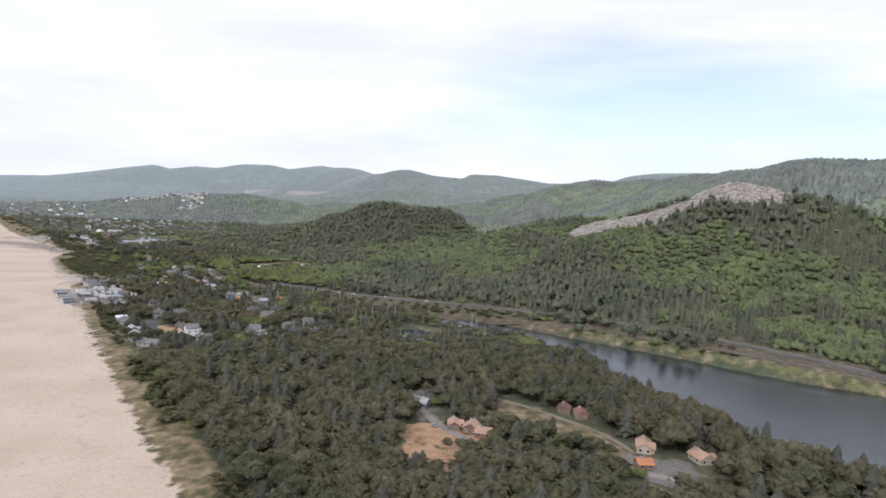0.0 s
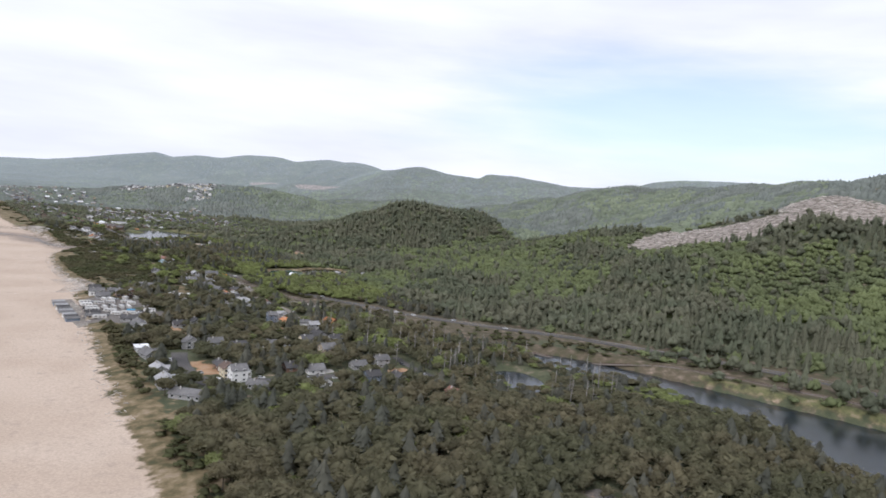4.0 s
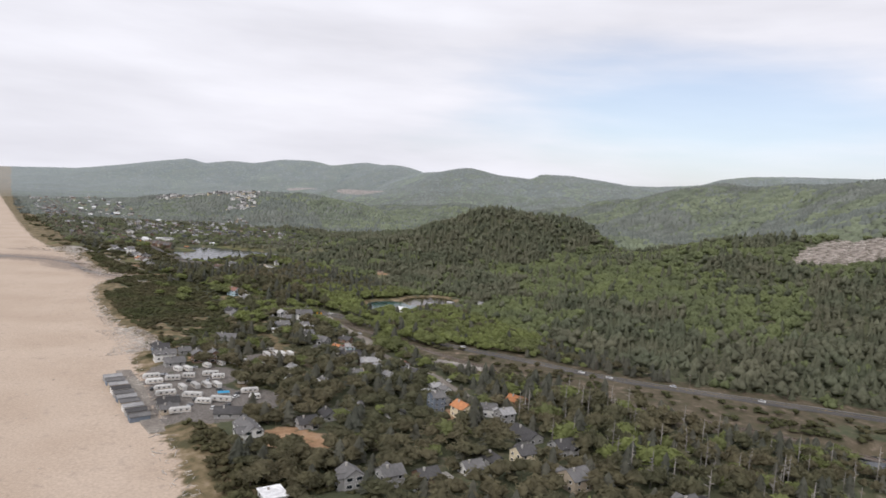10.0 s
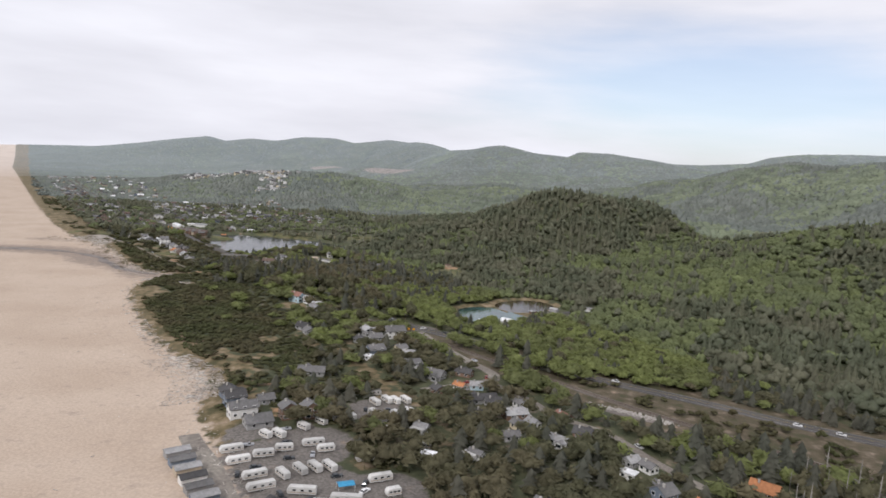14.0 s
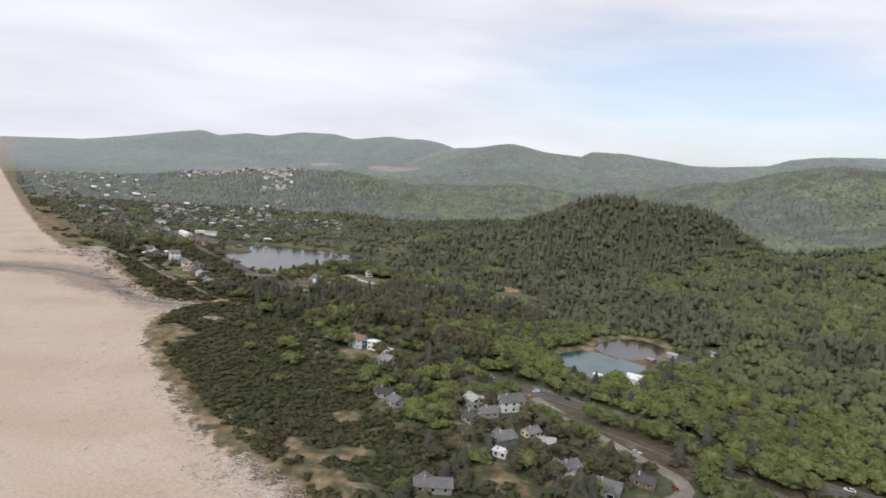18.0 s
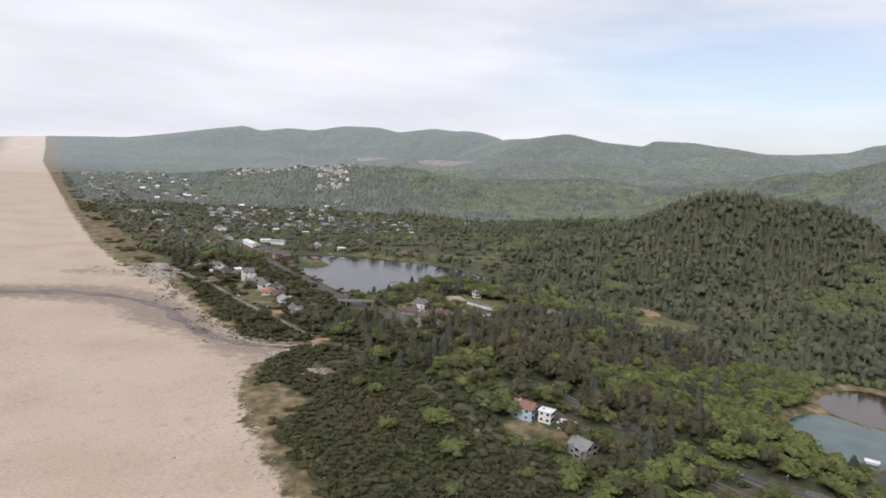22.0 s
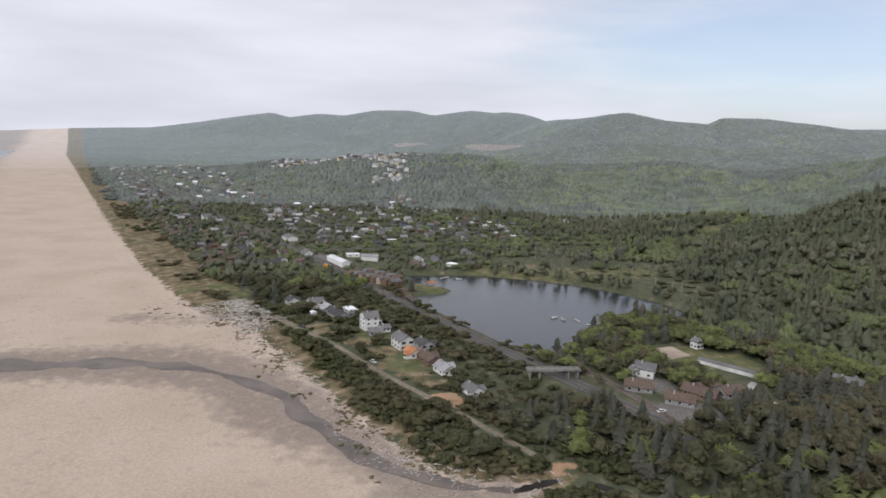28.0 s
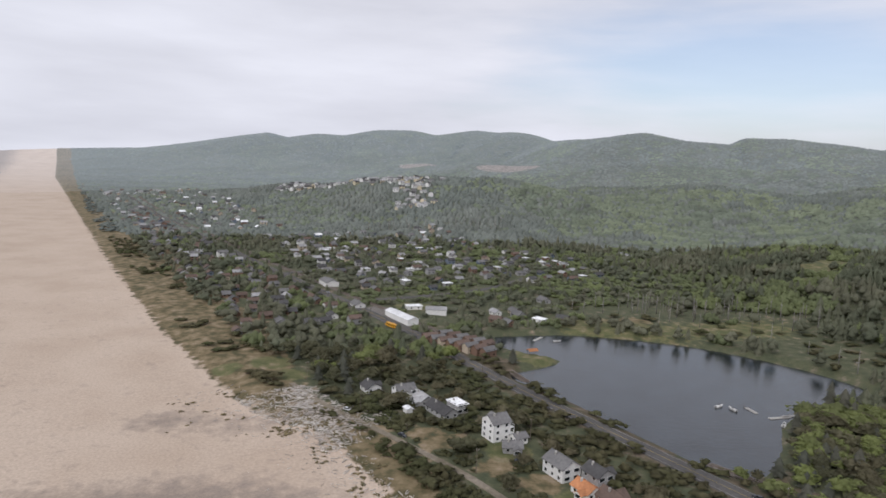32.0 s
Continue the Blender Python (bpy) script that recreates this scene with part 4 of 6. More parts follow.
for r in [(-367, 784, 14, 7, 1, GREY, R_GREY, 60), (-314, 805, 9, 7, 1.6, WHITE, R_GREY, 90), (-333, 873, 13, 9, 2, WHITE, R_GREY, 80), (-344, 861, 8, 7, 1, GREY, R_GREY, 80), (-351, 872, 8, 7, 1.6, GREY, R_LIGHT, 0),
          (-352, 852, 8, 7, 1, GREY, R_DARK, 0), (-339, 828, 10, 8, 1.6, SLATE, R_GREY, 90), (-325, 842, 7, 6, 1, CREAM, R_GREY, 90), (-396, 875, 8, 7, 1, GREY, R_DARK, 30), (-389, 865, 8, 7, 1, GREY, R_GREY, 0)]:
    house(*r, where="among dark trees")
for r in [(-300, 794, 10, 8, 1, GREY, R_GREY, 30), (-284, 803, 9, 6, 1, BROWN, R_DARK, 30), (-277, 782, 7, 5, 1, BLUE, R_LIGHT, 60), (-286, 779, 6, 4, 1, WHITE, R_ORANGE, 20), (-284, 768, 6, 5, 1, WHITE, R_GREY, 60),
          (-274, 761, 14, 6, 1, GREY, R_DARK, 80), (-259, 743, 11, 7, 1, BROWN, R_LIGHT, 80), (-255, 759, 6, 5, 1, WHITE, R_GREY, 0), (-257, 729, 8, 6, 1, CREAM, R_GREY, 0), (-297, 770, 6, 6, 1, BROWN, R_DARK, 0)]:
    house(*r, where="by the village street")
for r in [(-213, 702, 6, 5, 1, GREY, R_LIGHT, 90), (-207, 698, 6, 5, 1, WHITE, R_GREY, 0), (-217, 690, 6, 4, 1, WHITE, R_WHITE, 20), (-263, 638, 9, 7, 1, GREY, R_DARK, 0), (-236, 744, 7, 6, 1, GREY, R_RED, 0),
          (-251, 733, 6, 5, 1, WHITE, R_LIGHT, 0), (-269, 758, 8, 5, 1, GREY, R_DARK, 70), (-229, 726, 8, 7, 1, BROWN, R_DARK, 30), (-241, 715, 9, 5, 1, WHITE, R_LIGHT, 20),
          (-296, 689, 6, 4, 1, WHITE, R_WHITE, 40), (-277, 694, 6, 4, 1, WHITE, R_GREY, 20), (-275, 739, 7, 6, 1, WHITE, R_DARK, 60), (-301, 716, 6, 4, 1, WHITE, R_LIGHT, 30), (-340, 817, 6, 4, 1, WHITE, R_WHITE, 30),
          (-319, 832, 7, 6, 1, GREY, R_LIGHT, 50), (-253, 656, 8, 7, 1, GREY, R_GREY, 10), (-262, 716, 7, 5, 1, GREY, R_GREY, 70)]:
    house(*r, where="by the village street")
# on the lane between beach and lake
for r in [(-720, 1257, 9, 8, 1, WHITE, R_DARK, 0), (-702, 1252, 10, 8, 1.6, WHITE, R_GREY, 90), (-692, 1246, 11, 7, 1, GREY, R_LIGHT, 0), (-681, 1233, 16, 8, 1, GREY, R_DARK, 5), (-674, 1238, 9, 6, 1.6, GREY, R_WHITE, 5),
          (-655, 1210, 9, 9, 3, WHITE, R_GREY, 90), (-648, 1198, 8, 6, 1, GREY, R_GREY, 60), (-645, 1208, 6, 5, 1, WHITE, R_GREY, 90), (-629, 1181, 12, 9, 2, WHITE, R_GREY, 0), (-616, 1175, 9, 8, 2, GREY, R_DARK, 0),
          (-621, 1167, 9, 7, 1, WHITE, R_ORANGE, 0), (-611, 1160, 14, 8, 1, BROWN, R_BROWN, 0)]:
    house(*r, where="between beach and lake", group="houses on the beach lane", balcony=r[4] == 3)
for r in [(-601, 1146, 11, 8, 1, WHITE, R_LIGHT, 0), (-585, 1120, 9, 7, 1, WHITE, R_GREY, 0), (-424, 961, 10, 8, 2, BLUE, R_RED, 30), (-414, 958, 6, 5, 2, WHITE, R_WHITE, 30), (-405, 952, 7, 5, 1, WHITE, R_WHITE, 30),
          (-401, 927, 9, 8, 1.6, GREY, R_LIGHT, 10)]:
    house(*r, where="among dune trees", group="houses on the beach lane")
# round the lawn east of the highway
for r in [(-497, 1165, 10, 9, 1.6, WHITE, R_GREY, 30), (-505, 1142, 13, 8, 1, GREY, R_BROWN, 50), (-476, 1139, 16, 9, 1, BROWN, R_BROWN, 20), (-461, 1144, 12, 9, 1, GREY, R_BROWN, 80), (-391, 1176, 14, 7, 1, GREY, R_GREY, 20),
          (-502, 1165, 6, 5, 1, WHITE, R_GREY, 0), (-456, 1223, 5, 6, 1.6, WHITE, R_GREY, 0), (-488, 1129, 13, 8, 1, GREY, R_BROWN, 40)]:
    house(*r, where="round a lawn near the lake", group="houses by the lawn")
# the wooded lane in the south
for r in [(-6.3, 370, 9, 7, 1, GREY, R_LIGHT, 30), (12, 335, 9, 6, 1, BROWN, R_CLAY, -35), (21, 331, 9, 8, 1, BROWN, R_CLAY, -50), (27, 325, 8, 7, 1, BROWN, R_CLAY, 40), (76, 372, 9, 7, 1, BROWN, R_RED, -47), (84, 364, 10, 7, 1, BROWN, R_RED, -40), (106, 319, 13, 7, 1, TAN, R_CLAY, -50),
          (130, 307, 10, 8, 1, TAN, R_CLAY, -20), (99, 296, 7, 6, 1, BROWN, R_ORANGE, 60), (-63.5, 514, 9, 7, 1, BROWN, R_RED, 0), (142, 333, 8, 6, 1, BROWN, R_BROWN, 0)]:
    house(*r, where="in a forest clearing", group="houses on the wooded lane")
# shore of the lake
for i in range(8):
    a, b = -701 + i * 5.6, 1356 - i * 3.3
    house(a, b, 9, 6, 1.6, (BROWN, TAN)[i % 3 == 2], (R_BROWN, R_GREY)[i % 2], 80 + 3 * i, 1, "in a row by the lake", "lakeside row houses")
    if i < 6:
        house(a + 10, b + 8, 8, 6, 1.6, BROWN, (R_GREY, R_BROWN)[i % 2], 80 + 3 * i, 1, "in a row by the lake", "lakeside row houses")
for r in [(-649, 1414, 9, 7, 1, BROWN, R_GREY, 0), (-658, 1422, 9, 7, 1, BROWN, R_BROWN, 30), (-641, 1443, 10, 8, 1, GREY, R_GREY, 0), (-625, 1431, 9, 7, 1, WHITE, R_WHITE, 20), (-659, 1447, 9, 6, 1, WHITE, R_LIGHT, 0),
          (-618, 1505, 10, 8, 1, GREY, R_GREY, 0), (-644, 1455, 8, 7, 1, TAN, R_GREY, 0), (-607, 1439, 9, 7, 1, BROWN, R_DARK, 30), (-768, 1439, 12, 8, 1, WHITE, R_GREY, 0), (-724, 1445, 12, 7, 1, WHITE, R_WHITE, 80)]:
    house(*r, detail=1, where="at the end of the lake", group="lakeside houses")

# the town beyond the lake and the houses on the hill
rng = np.random.RandomState(5)
picked = []


def candidates(x, y):
    """Those places that keep clear of the water, the highway, the railway and the streets."""
    ok = (signed(LAKE, x, y) > 12) & (near_line(HWY, x, y) > 14) & (near_line(RAIL, x, y) > 11)
    for q in TOWN_STREETS:
        ok &= near_line(q, x, y) > 9
    return x[ok], y[ok]


def free_spot(x, y, gap):
    taken = np.array(HOUSE_SPOTS)
    if picked and (np.hypot(*(np.array(picked) - (x, y)).T) < gap).any():
        return False
    return not (np.hypot(taken[:, 0] - x, taken[:, 1] - y) < np.where(taken[:, 2] > 6.5, taken[:, 2] + 5, gap * 0.9)).any()


PALETTE = [WHITE, GREY, GREY, GREY, TAN, WHITE, BROWN, SLATE]
ROOFING = [R_GREY, R_LIGHT, R_DARK, R_GREY, R_WHITE, R_BROWN, R_LIGHT, R_DARK]
# the older houses towards the beach are darker
BEACH_PALETTE = [GREY, BROWN, TAN, GREY, BROWN, SLATE, GREY, WHITE]
BEACH_ROOFING = [R_DARK, R_BROWN, R_GREY, R_DARK, R_BROWN, R_GREY, R_LIGHT, R_DARK]
FAR = {}


def far_house(x, y, w, d, h, wall, roof, turn):
    """A house of the distant town, kept in one mesh with its neighbours."""
    m = pose(x, y, gz(x, y), 0, 0, turn)
    for key, b in ((WALLS[wall], gable_wall(w, d, h, d * 0.3)), (ROOFS[roof], gable_roof(w, d, h, d * 0.3))):
        FAR.setdefault(key.name, (key, Build()))[1].face_set([m @ Vector(q) for q in b.v], b.f)
    k = FAR.setdefault(M_GLASS.name, (M_GLASS, Build()))[1]
    for u in (-w / 4, w / 4):
        for st in range(int(h / 2.7)):
            b = Build().box(u - 0.8, d / 2, 0.9 + st * 2.7, u + 0.8, d / 2 + 0.05, 2.2 + st * 2.7).box(u - 0.8, -d / 2 - 0.05, 0.9 + st * 2.7, u + 0.8, -d / 2, 2.2 + st * 2.7)
            k.face_set([m @ Vector(q) for q in b.v], b.f)
    HOUSE_SPOTS.append((x, y, max(w, d) / 2 + 2.0))


for s0, s1, n0, n1, count, gap, far in ((1570, 1810, 92, 178, 50, 12.5, 0), (1664, 1930, 226, 520, 128, 13.5, 0), (1816, 2410, 90, 178, 80, 14, 1), (1905, 2080, 230, 530, 50, 15, 1), (2160, 3050, 76, 305, 120, 18, 1), (1690, 1800, 500, 597, 6, 18, 0)):
    made = 0
    for x, y in zip(*candidates(*xy(rng.uniform(s0, s1, 3000), rng.uniform(n0, n1, 3000)))):
        if made == count or not free_spot(x, y, gap):
            continue
        picked.append((x, y))
        made += 1
        walls_, roofs_ = (BEACH_PALETTE, BEACH_ROOFING) if n1 < 200 else (PALETTE, ROOFING)
        if far:
            far_house(x, y, rng.uniform(7, 11), rng.uniform(6, 8), rng.choice([2.7, 2.7, 5.4]), walls_[rng.randint(8)], roofs_[rng.randint(8)], YAW + rng.choice([0, 90]) + rng.uniform(-8, 8))
        else:
            house(x, y, rng.uniform(6.5, 10), rng.uniform(5.5, 7), rng.choice([1, 1, 1, 1.6]), walls_[rng.randint(8)], roofs_[rng.randint(8)], rng.choice([0, 90]) + rng.uniform(-8, 8), 1, "in the town", "town houses")
# along the brow of the hill, thinning out towards its western end, and down its near flank
made, t = 0, rng.uniform(0, 1, 4000)
brow, jig = rng.rand(4000) < 0.72, rng.normal(0, 1, (2, 4000))
u = 1 - t ** 1.5
hx = np.where(brow, -1150 + 310 * u + 10 * jig[0], -850 + 45 * t + 18 * jig[0])
hy = np.where(brow, 2385 - 115 * u + 18 * jig[1], 2290 - 180 * t + 8 * jig[1])
for x, y in zip(*candidates(hx, hy)):
    if made == 120 or not free_spot(x, y, 12):
        continue
    picked.append((x, y))
    made += 1
    far_house(x, y, rng.uniform(8, 12), rng.uniform(7, 9), rng.choice([2.7, 5.4, 5.4]), [WHITE, WHITE, WHITE, GREY, TAN, CREAM][rng.randint(6)], [R_LIGHT, R_GREY, R_DARK, R_LIGHT][rng.randint(4)], rng.uniform(0, 180))
far_me = bpy.data.meshes.new("distant_houses")
fv, ff, fm = [], [], []
for q, (key, b) in enumerate(FAR.values()):
    far_me.materials.append(key)
    k = len(fv)
    fv += b.v
    ff += [tuple(i + k for i in f) for f in b.f]
    fm += [q] * len(b.f)
far_me.from_pydata(fv, [], ff)
far_me.polygons.foreach_set("material_index", fm)
far_me.update()
tagged(new("distant_houses", far_me), "pale houses of the distant town and wooded hill", "houses", kind="stuff")


def shed(x, y, w, d, h, wall, roof, turn, label, rise=0.16, name="shed"):
    ob = thing(name, x, y, YAW + turn, label, "building")
    HOUSE_SPOTS.append((x, y, math.hypot(w, d) / 2 + 2))
    part("wall", gable_wall(w, d, h, d * rise), WALLS[wall], ob)
    part("roof", gable_roof(w, d, h, d * rise, 0.4), ROOFS[roof], ob)
    k = max(1, int(w / 5))
    for i in range(k):
        put("door", G_DOOR, ob, (i + 0.5) / k * w - w / 2, -d / 2 - 0.02, 0.05, 0)
    return ob


shed(-728, 1408, 34, 9, 4.0, WHITE, R_WHITE, 4, "long low white-roofed storage building by the highway", name="storage_building")
shed(-449, 1187, 31, 5, 2.5, WHITE, R_GREY, -37 - YAW, "long low white building along the lawn", 0.12, name="storage_building")
shed(-254, 937, 9, 7, 3.2, WHITE, R_WHITE, 30, "white metal shed beside the settling pond", 0.3)
shed(-210, 1007, 7, 5, 2.6, GREY, R_LIGHT, 20, "small grey pump house on the pond bank")
shed(-230, 988, 5, 4, 2.4, BROWN, R_LIGHT, 0, "small brown pump house between the ponds")
shed(-177, 1025, 8, 5, 2.6, WHITE, R_LIGHT, 20, "white shed at the edge of the alders")
shed(-697, 1232, 4, 3, 2.2, WHITE, R_WHITE, 0, "small white garden shed on a lawn")
shed(-273, 950, 5, 3, 2.2, WHITE, R_WHITE, 30, "small white shed on the pond bank")
shed(-312, 1227, 7, 5, 2.6, TAN, R_BROWN, 0, "tan shed with brown roof in a clearing")
shed(-495, 1819, 16, 10, 5.0, WHITE, R_LIGHT, 0, "white hall among trees below the hill", name="hall")
shed(-705, 1435, 16, 10, 4.0, WHITE, R_LIGHT, 60, "white workshop behind the storage building", name="workshop")
shed(-813, 1519, 20, 12, 4.0, WHITE, R_GREY, 0, "white shop beside the highway", name="shop")


# ---- trailer park, vehicles ----
def wheel(parent, x, y, r=0.36):
    b = Build().tube((x, y - 0.12, r), (x, y + 0.12, r), r, r, 10)
    tyre = part("wheel", b, M_RUBBER, parent)
    part("rim", Build().tube((x, y - 0.135, r), (x, y + 0.135, r), r * 0.55, r * 0.55, 8), M_TRIM, tyre)


M_SHELL = mat("white_fibreglass", (0.68, 0.665, 0.63), 0.4, 0.06, 2.0, obrand=0.06)
M_STRIPE = mat("tan_stripe", (0.40, 0.30, 0.20), 0.5, 0.1, 2.0)


def trailer(x, y, turn, length, label="white travel trailer parked on gravel", coach=False):
    ob = thing("travel_trailer", x, y, YAW + turn, label, "trailer", "trailers in the park")
    h, a = 2.95, length / 2
    b = Build()
    prof = [(-a, 0.55), (a - 0.3, 0.55), (a, 1.1), (a, 1.9), (a - 0.7, h), (-a + 0.25, h), (-a, h - 0.35)]
    vs = [(p, -1.22, q) for p, q in prof] + [(p, 1.22, q) for p, q in prof]
    k = len(prof)
    b.face_set(vs, [tuple(range(k)), tuple(range(k, 2 * k))[::-1]] + [((i + 1) % k, i, k + i, k + (i + 1) % k) for i in range(k)])
    part("body", b, M_SHELL, ob)
    part("stripe", Build().box(-a + 0.1, -1.235, 1.05, a - 0.4, 1.235, 1.3), M_STRIPE, ob)
    for sgn in (-1, 1):
        for u in (-a * 0.6, -a * 0.05, a * 0.5):
            part("window", Build().box(u - 0.55, sgn * 1.22 - 0.02, 1.6, u + 0.55, sgn * 1.22 + 0.02, 2.25), M_GLASS, ob)
    part("roof_vent", Build().box(-0.4, -0.35, h, 0.4, 0.35, h + 0.28, 0.06), M_TRIM, ob)
    part("step", Build().box(-0.3, -1.6, 0.25, 0.3, -1.2, 0.4), M_RAIL, ob)
    for u in ((-0.5, 0.45) if not coach else (-a * 0.5, a * 0.6)):
        for sgn in (-1, 1):
            wheel(ob, u, sgn * 1.1)
    part("tow_bar", Build().tube((a - 0.3, 0, 0.55), (a + 0.9, 0, 0.5), 0.06, 0.05), M_RAIL, ob)
    return ob


M_CARS = [mat("car_paint_" + nm, c, 0.3, 0.05, 3.0, spec=0.5) for nm, c in (("white", (0.75, 0.75, 0.74)), ("silver", (0.42, 0.43, 0.45)), ("dark", (0.04, 0.045, 0.05)), ("red", (0.38, 0.05, 0.035)))]
CAR_WORDS = ("white", "silver", "dark", "red")


def car(x, y, turn, colour, where, pickup=False, z=None):
    ob = thing("pickup_truck" if pickup else "car", x, y, turn, "%s %s parked %s" % (CAR_WORDS[colour], "pickup truck" if pickup else "car", where), "car", "parked cars", z=z)
    b = Build().box(-2.2, -0.88, 0.35, 2.2, 0.88, 0.95, 0.06)
    part("body", b, M_CARS[colour], ob)
    lo, hi = (-0.2, 1.0) if pickup else (-1.7, 0.9)
    part("cabin", Build().face_set([(lo, -0.8, 0.93), (hi, -0.8, 0.93), (hi, 0.8, 0.93), (lo, 0.8, 0.93), (lo + 0.3, -0.66, 1.42), (hi - 0.55, -0.66, 1.42), (hi - 0.55, 0.66, 1.42), (lo + 0.3, 0.66, 1.42)],
                                   [(3, 2, 1, 0), (4, 5, 6, 7), (0, 1, 5, 4), (1, 2, 6, 5), (2, 3, 7, 6), (3, 0, 4, 7)]), M_GLASS, ob)
    part("roof", Build().box(lo + 0.28, -0.67, 1.42, hi - 0.53, 0.67, 1.48, 0.03), M_CARS[colour], ob)
    for u in (-1.35, 1.4):
        for sgn in (-1, 1):
            wheel(ob, u, sgn * 0.8, 0.33)
    for sgn in (-1, 1):
        part("headlight", Build().box(2.15, sgn * 0.62 - 0.15, 0.62, 2.22, sgn * 0.62 + 0.15, 0.8), M_TRIM, ob)
    return ob


for x, y, tn, ln_ in [(-373, 682, 90, 9), (-367, 673, 90, 9), (-359, 678, 80, 8), (-353, 685, 75, 7), (-357, 662, 90, 9), (-352, 654, 90, 10), (-347, 663, 10, 7), (-342, 668, 10, 7.5), (-337.2, 671.2, 10, 7.5),
                      (-332.1, 673, 10, 7.5), (-337, 652, 60, 10), (-328, 644, 60, 8), (-321, 649, 60, 11), (-312, 667, 85, 9), (-306, 657, 85, 5.5), (-364, 696, 20, 6), (-359, 698, 20, 7), (-351, 707, 20, 6),
                      (-345, 714, 20, 6), (-338, 720, 80, 7), (-343, 692, 80, 9), (-337, 688, 80, 7), (-334, 630, 88, 10)]:
    trailer(x, y, tn, ln_)
for x, y, tn, ln_ in [(-326, 744, 5, 7), (-321, 749, 5, 7), (-316.9, 749, 5, 7), (-324, 729, 5, 8), (-314, 730, 5, 7), (-334, 723, 10, 7), (-307, 734, 5, 7), (-329, 757, 80, 8), (-320, 683, 80, 8), (-303, 712, 30, 7), (-314, 717, 70, 6), (-280, 693, 10, 7), (-312, 751, 5, 7), (-297, 699, 60, 6.5)]:
    trailer(x, y, tn, ln_, "white travel trailer parked among trees")

M_AWN = mat("blue_tarpaulin", (0.05, 0.28, 0.48), 0.6, 0.15, 1.5)
tarp = thing("tarpaulin_shelter", -323, 658, YAW + 80, "blue tarpaulin shelter on posts among trailers", "shelter")
part("sheet", Build().face_set([(-3, -2, 2.3), (3, -2, 2.3), (3, 0, 2.9), (-3, 0, 2.9), (3, 2, 2.3), (-3, 2, 2.3), (-3, -2, 2.24), (3, -2, 2.24), (3, 0, 2.84), (-3, 0, 2.84), (3, 2, 2.24), (-3, 2, 2.24)],
                               [(0, 1, 2, 3), (3, 2, 4, 5), (9, 8, 7, 6), (11, 10, 8, 9)]), M_AWN, tarp)
for u in (-2.9, 2.9):
    for v in (-1.9, 1.9):
        part("post", Build().box(u - 0.05, v - 0.05, -0.2, u + 0.05, v + 0.05, 2.3), M_TRIM, tarp)
HOUSE_SPOTS.append((-323, 658, 5))

# a row of cabins at the beach edge of the park
for i in range(10):
    x, y = -392.5 + i * 4.76, 677 - i * 6.2
    roof = (R_LIGHT, R_GREY, R_LIGHT, R_DARK, R_GREY)[i % 5]
    cab = thing("cabin", x, y, YAW + 96, "small %s beach cabin with %s roof in a row" % (("grey", "blue", "tan", "white")[i % 4], ROOF_WORDS[roof]), "cabin", "row of beach cabins")
    HOUSE_SPOTS.append((x, y, 5))
    part("wall", gable_wall(9, 4.4, 2.5, 0.9), WALLS[(GREY, SLATE, TAN, WHITE)[i % 4]], cab)
    part("roof", gable_roof(9, 4.4, 2.5, 0.9, 0.35), ROOFS[roof], cab)
    put("door", D_DOOR, cab, 1.5, -2.24, 0.05)
    for u in (-3, -0.8, 3.4):
        fr = put("window", W_FRAME, cab, u, -2.22, 0.95)
        put("pane", W_PANE, fr, 0, 0, 0)
    part("porch", Build().box(-5.9, -2.0, -0.3, -4.53, 2.0, 0.15), M_POLE, cab)

for r in [(-359, 669, 30, 2, "on gravel"), (-344, 650, 120, 2, "on gravel"), (-316, 657, 60, 0, "on gravel"), (-321, 638, 100, 0, "by a dark building"), (-333, 639, 80, 1, "on gravel"), (-315, 644, 100, 2, "on gravel"),
          (-368, 687, 20, 1, "on gravel"), (-354, 692, 40, 2, "on gravel"), (-282, 790, 30, 3, "on the village street"), (-293, 777, 30, 2, "by a cabin"), (-201, 504, 30, 0, "by the street"), (-213, 566, 40, 0, "on a drive"),
          (-154, 523, 30, 1, "on a drive"), (-645, 1189, 20, 2, "on the grass"), (-483, 1118, 60, 1, "in a yard"), (-498, 1149, 40, 0, "in a yard"),
          (-364, 664, 110, 2, "between trailers"), (-349, 678, 20, 2, "between trailers"), (-341, 683, 100, 1, "between trailers"), (-328, 667, 30, 2, "between trailers"), (-333, 648, 60, 2, "between trailers"), (-348, 642, 40, 0, "on gravel"),
          (-317, 663, 85, 2, "between trailers"), (-358, 705, 30, 1, "between trailers"), (-318, 737, 10, 2, "between trailers"), (-329, 735, 100, 2, "between trailers"), (-310, 741, 5, 0, "between trailers")]:
    car(*r, pickup=r[3] == 1)
    HOUSE_SPOTS.append((r[0], r[1], 3.5))


def on_line(line, i, off):
    a, b = line[i, :2], line[i + 1, :2]
    u = (b - a) / np.linalg.norm(b - a)
    p = a + np.array([u[1], -u[0]]) * off
    return p[0], p[1], math.degrees(math.atan2(u[1], u[0]))


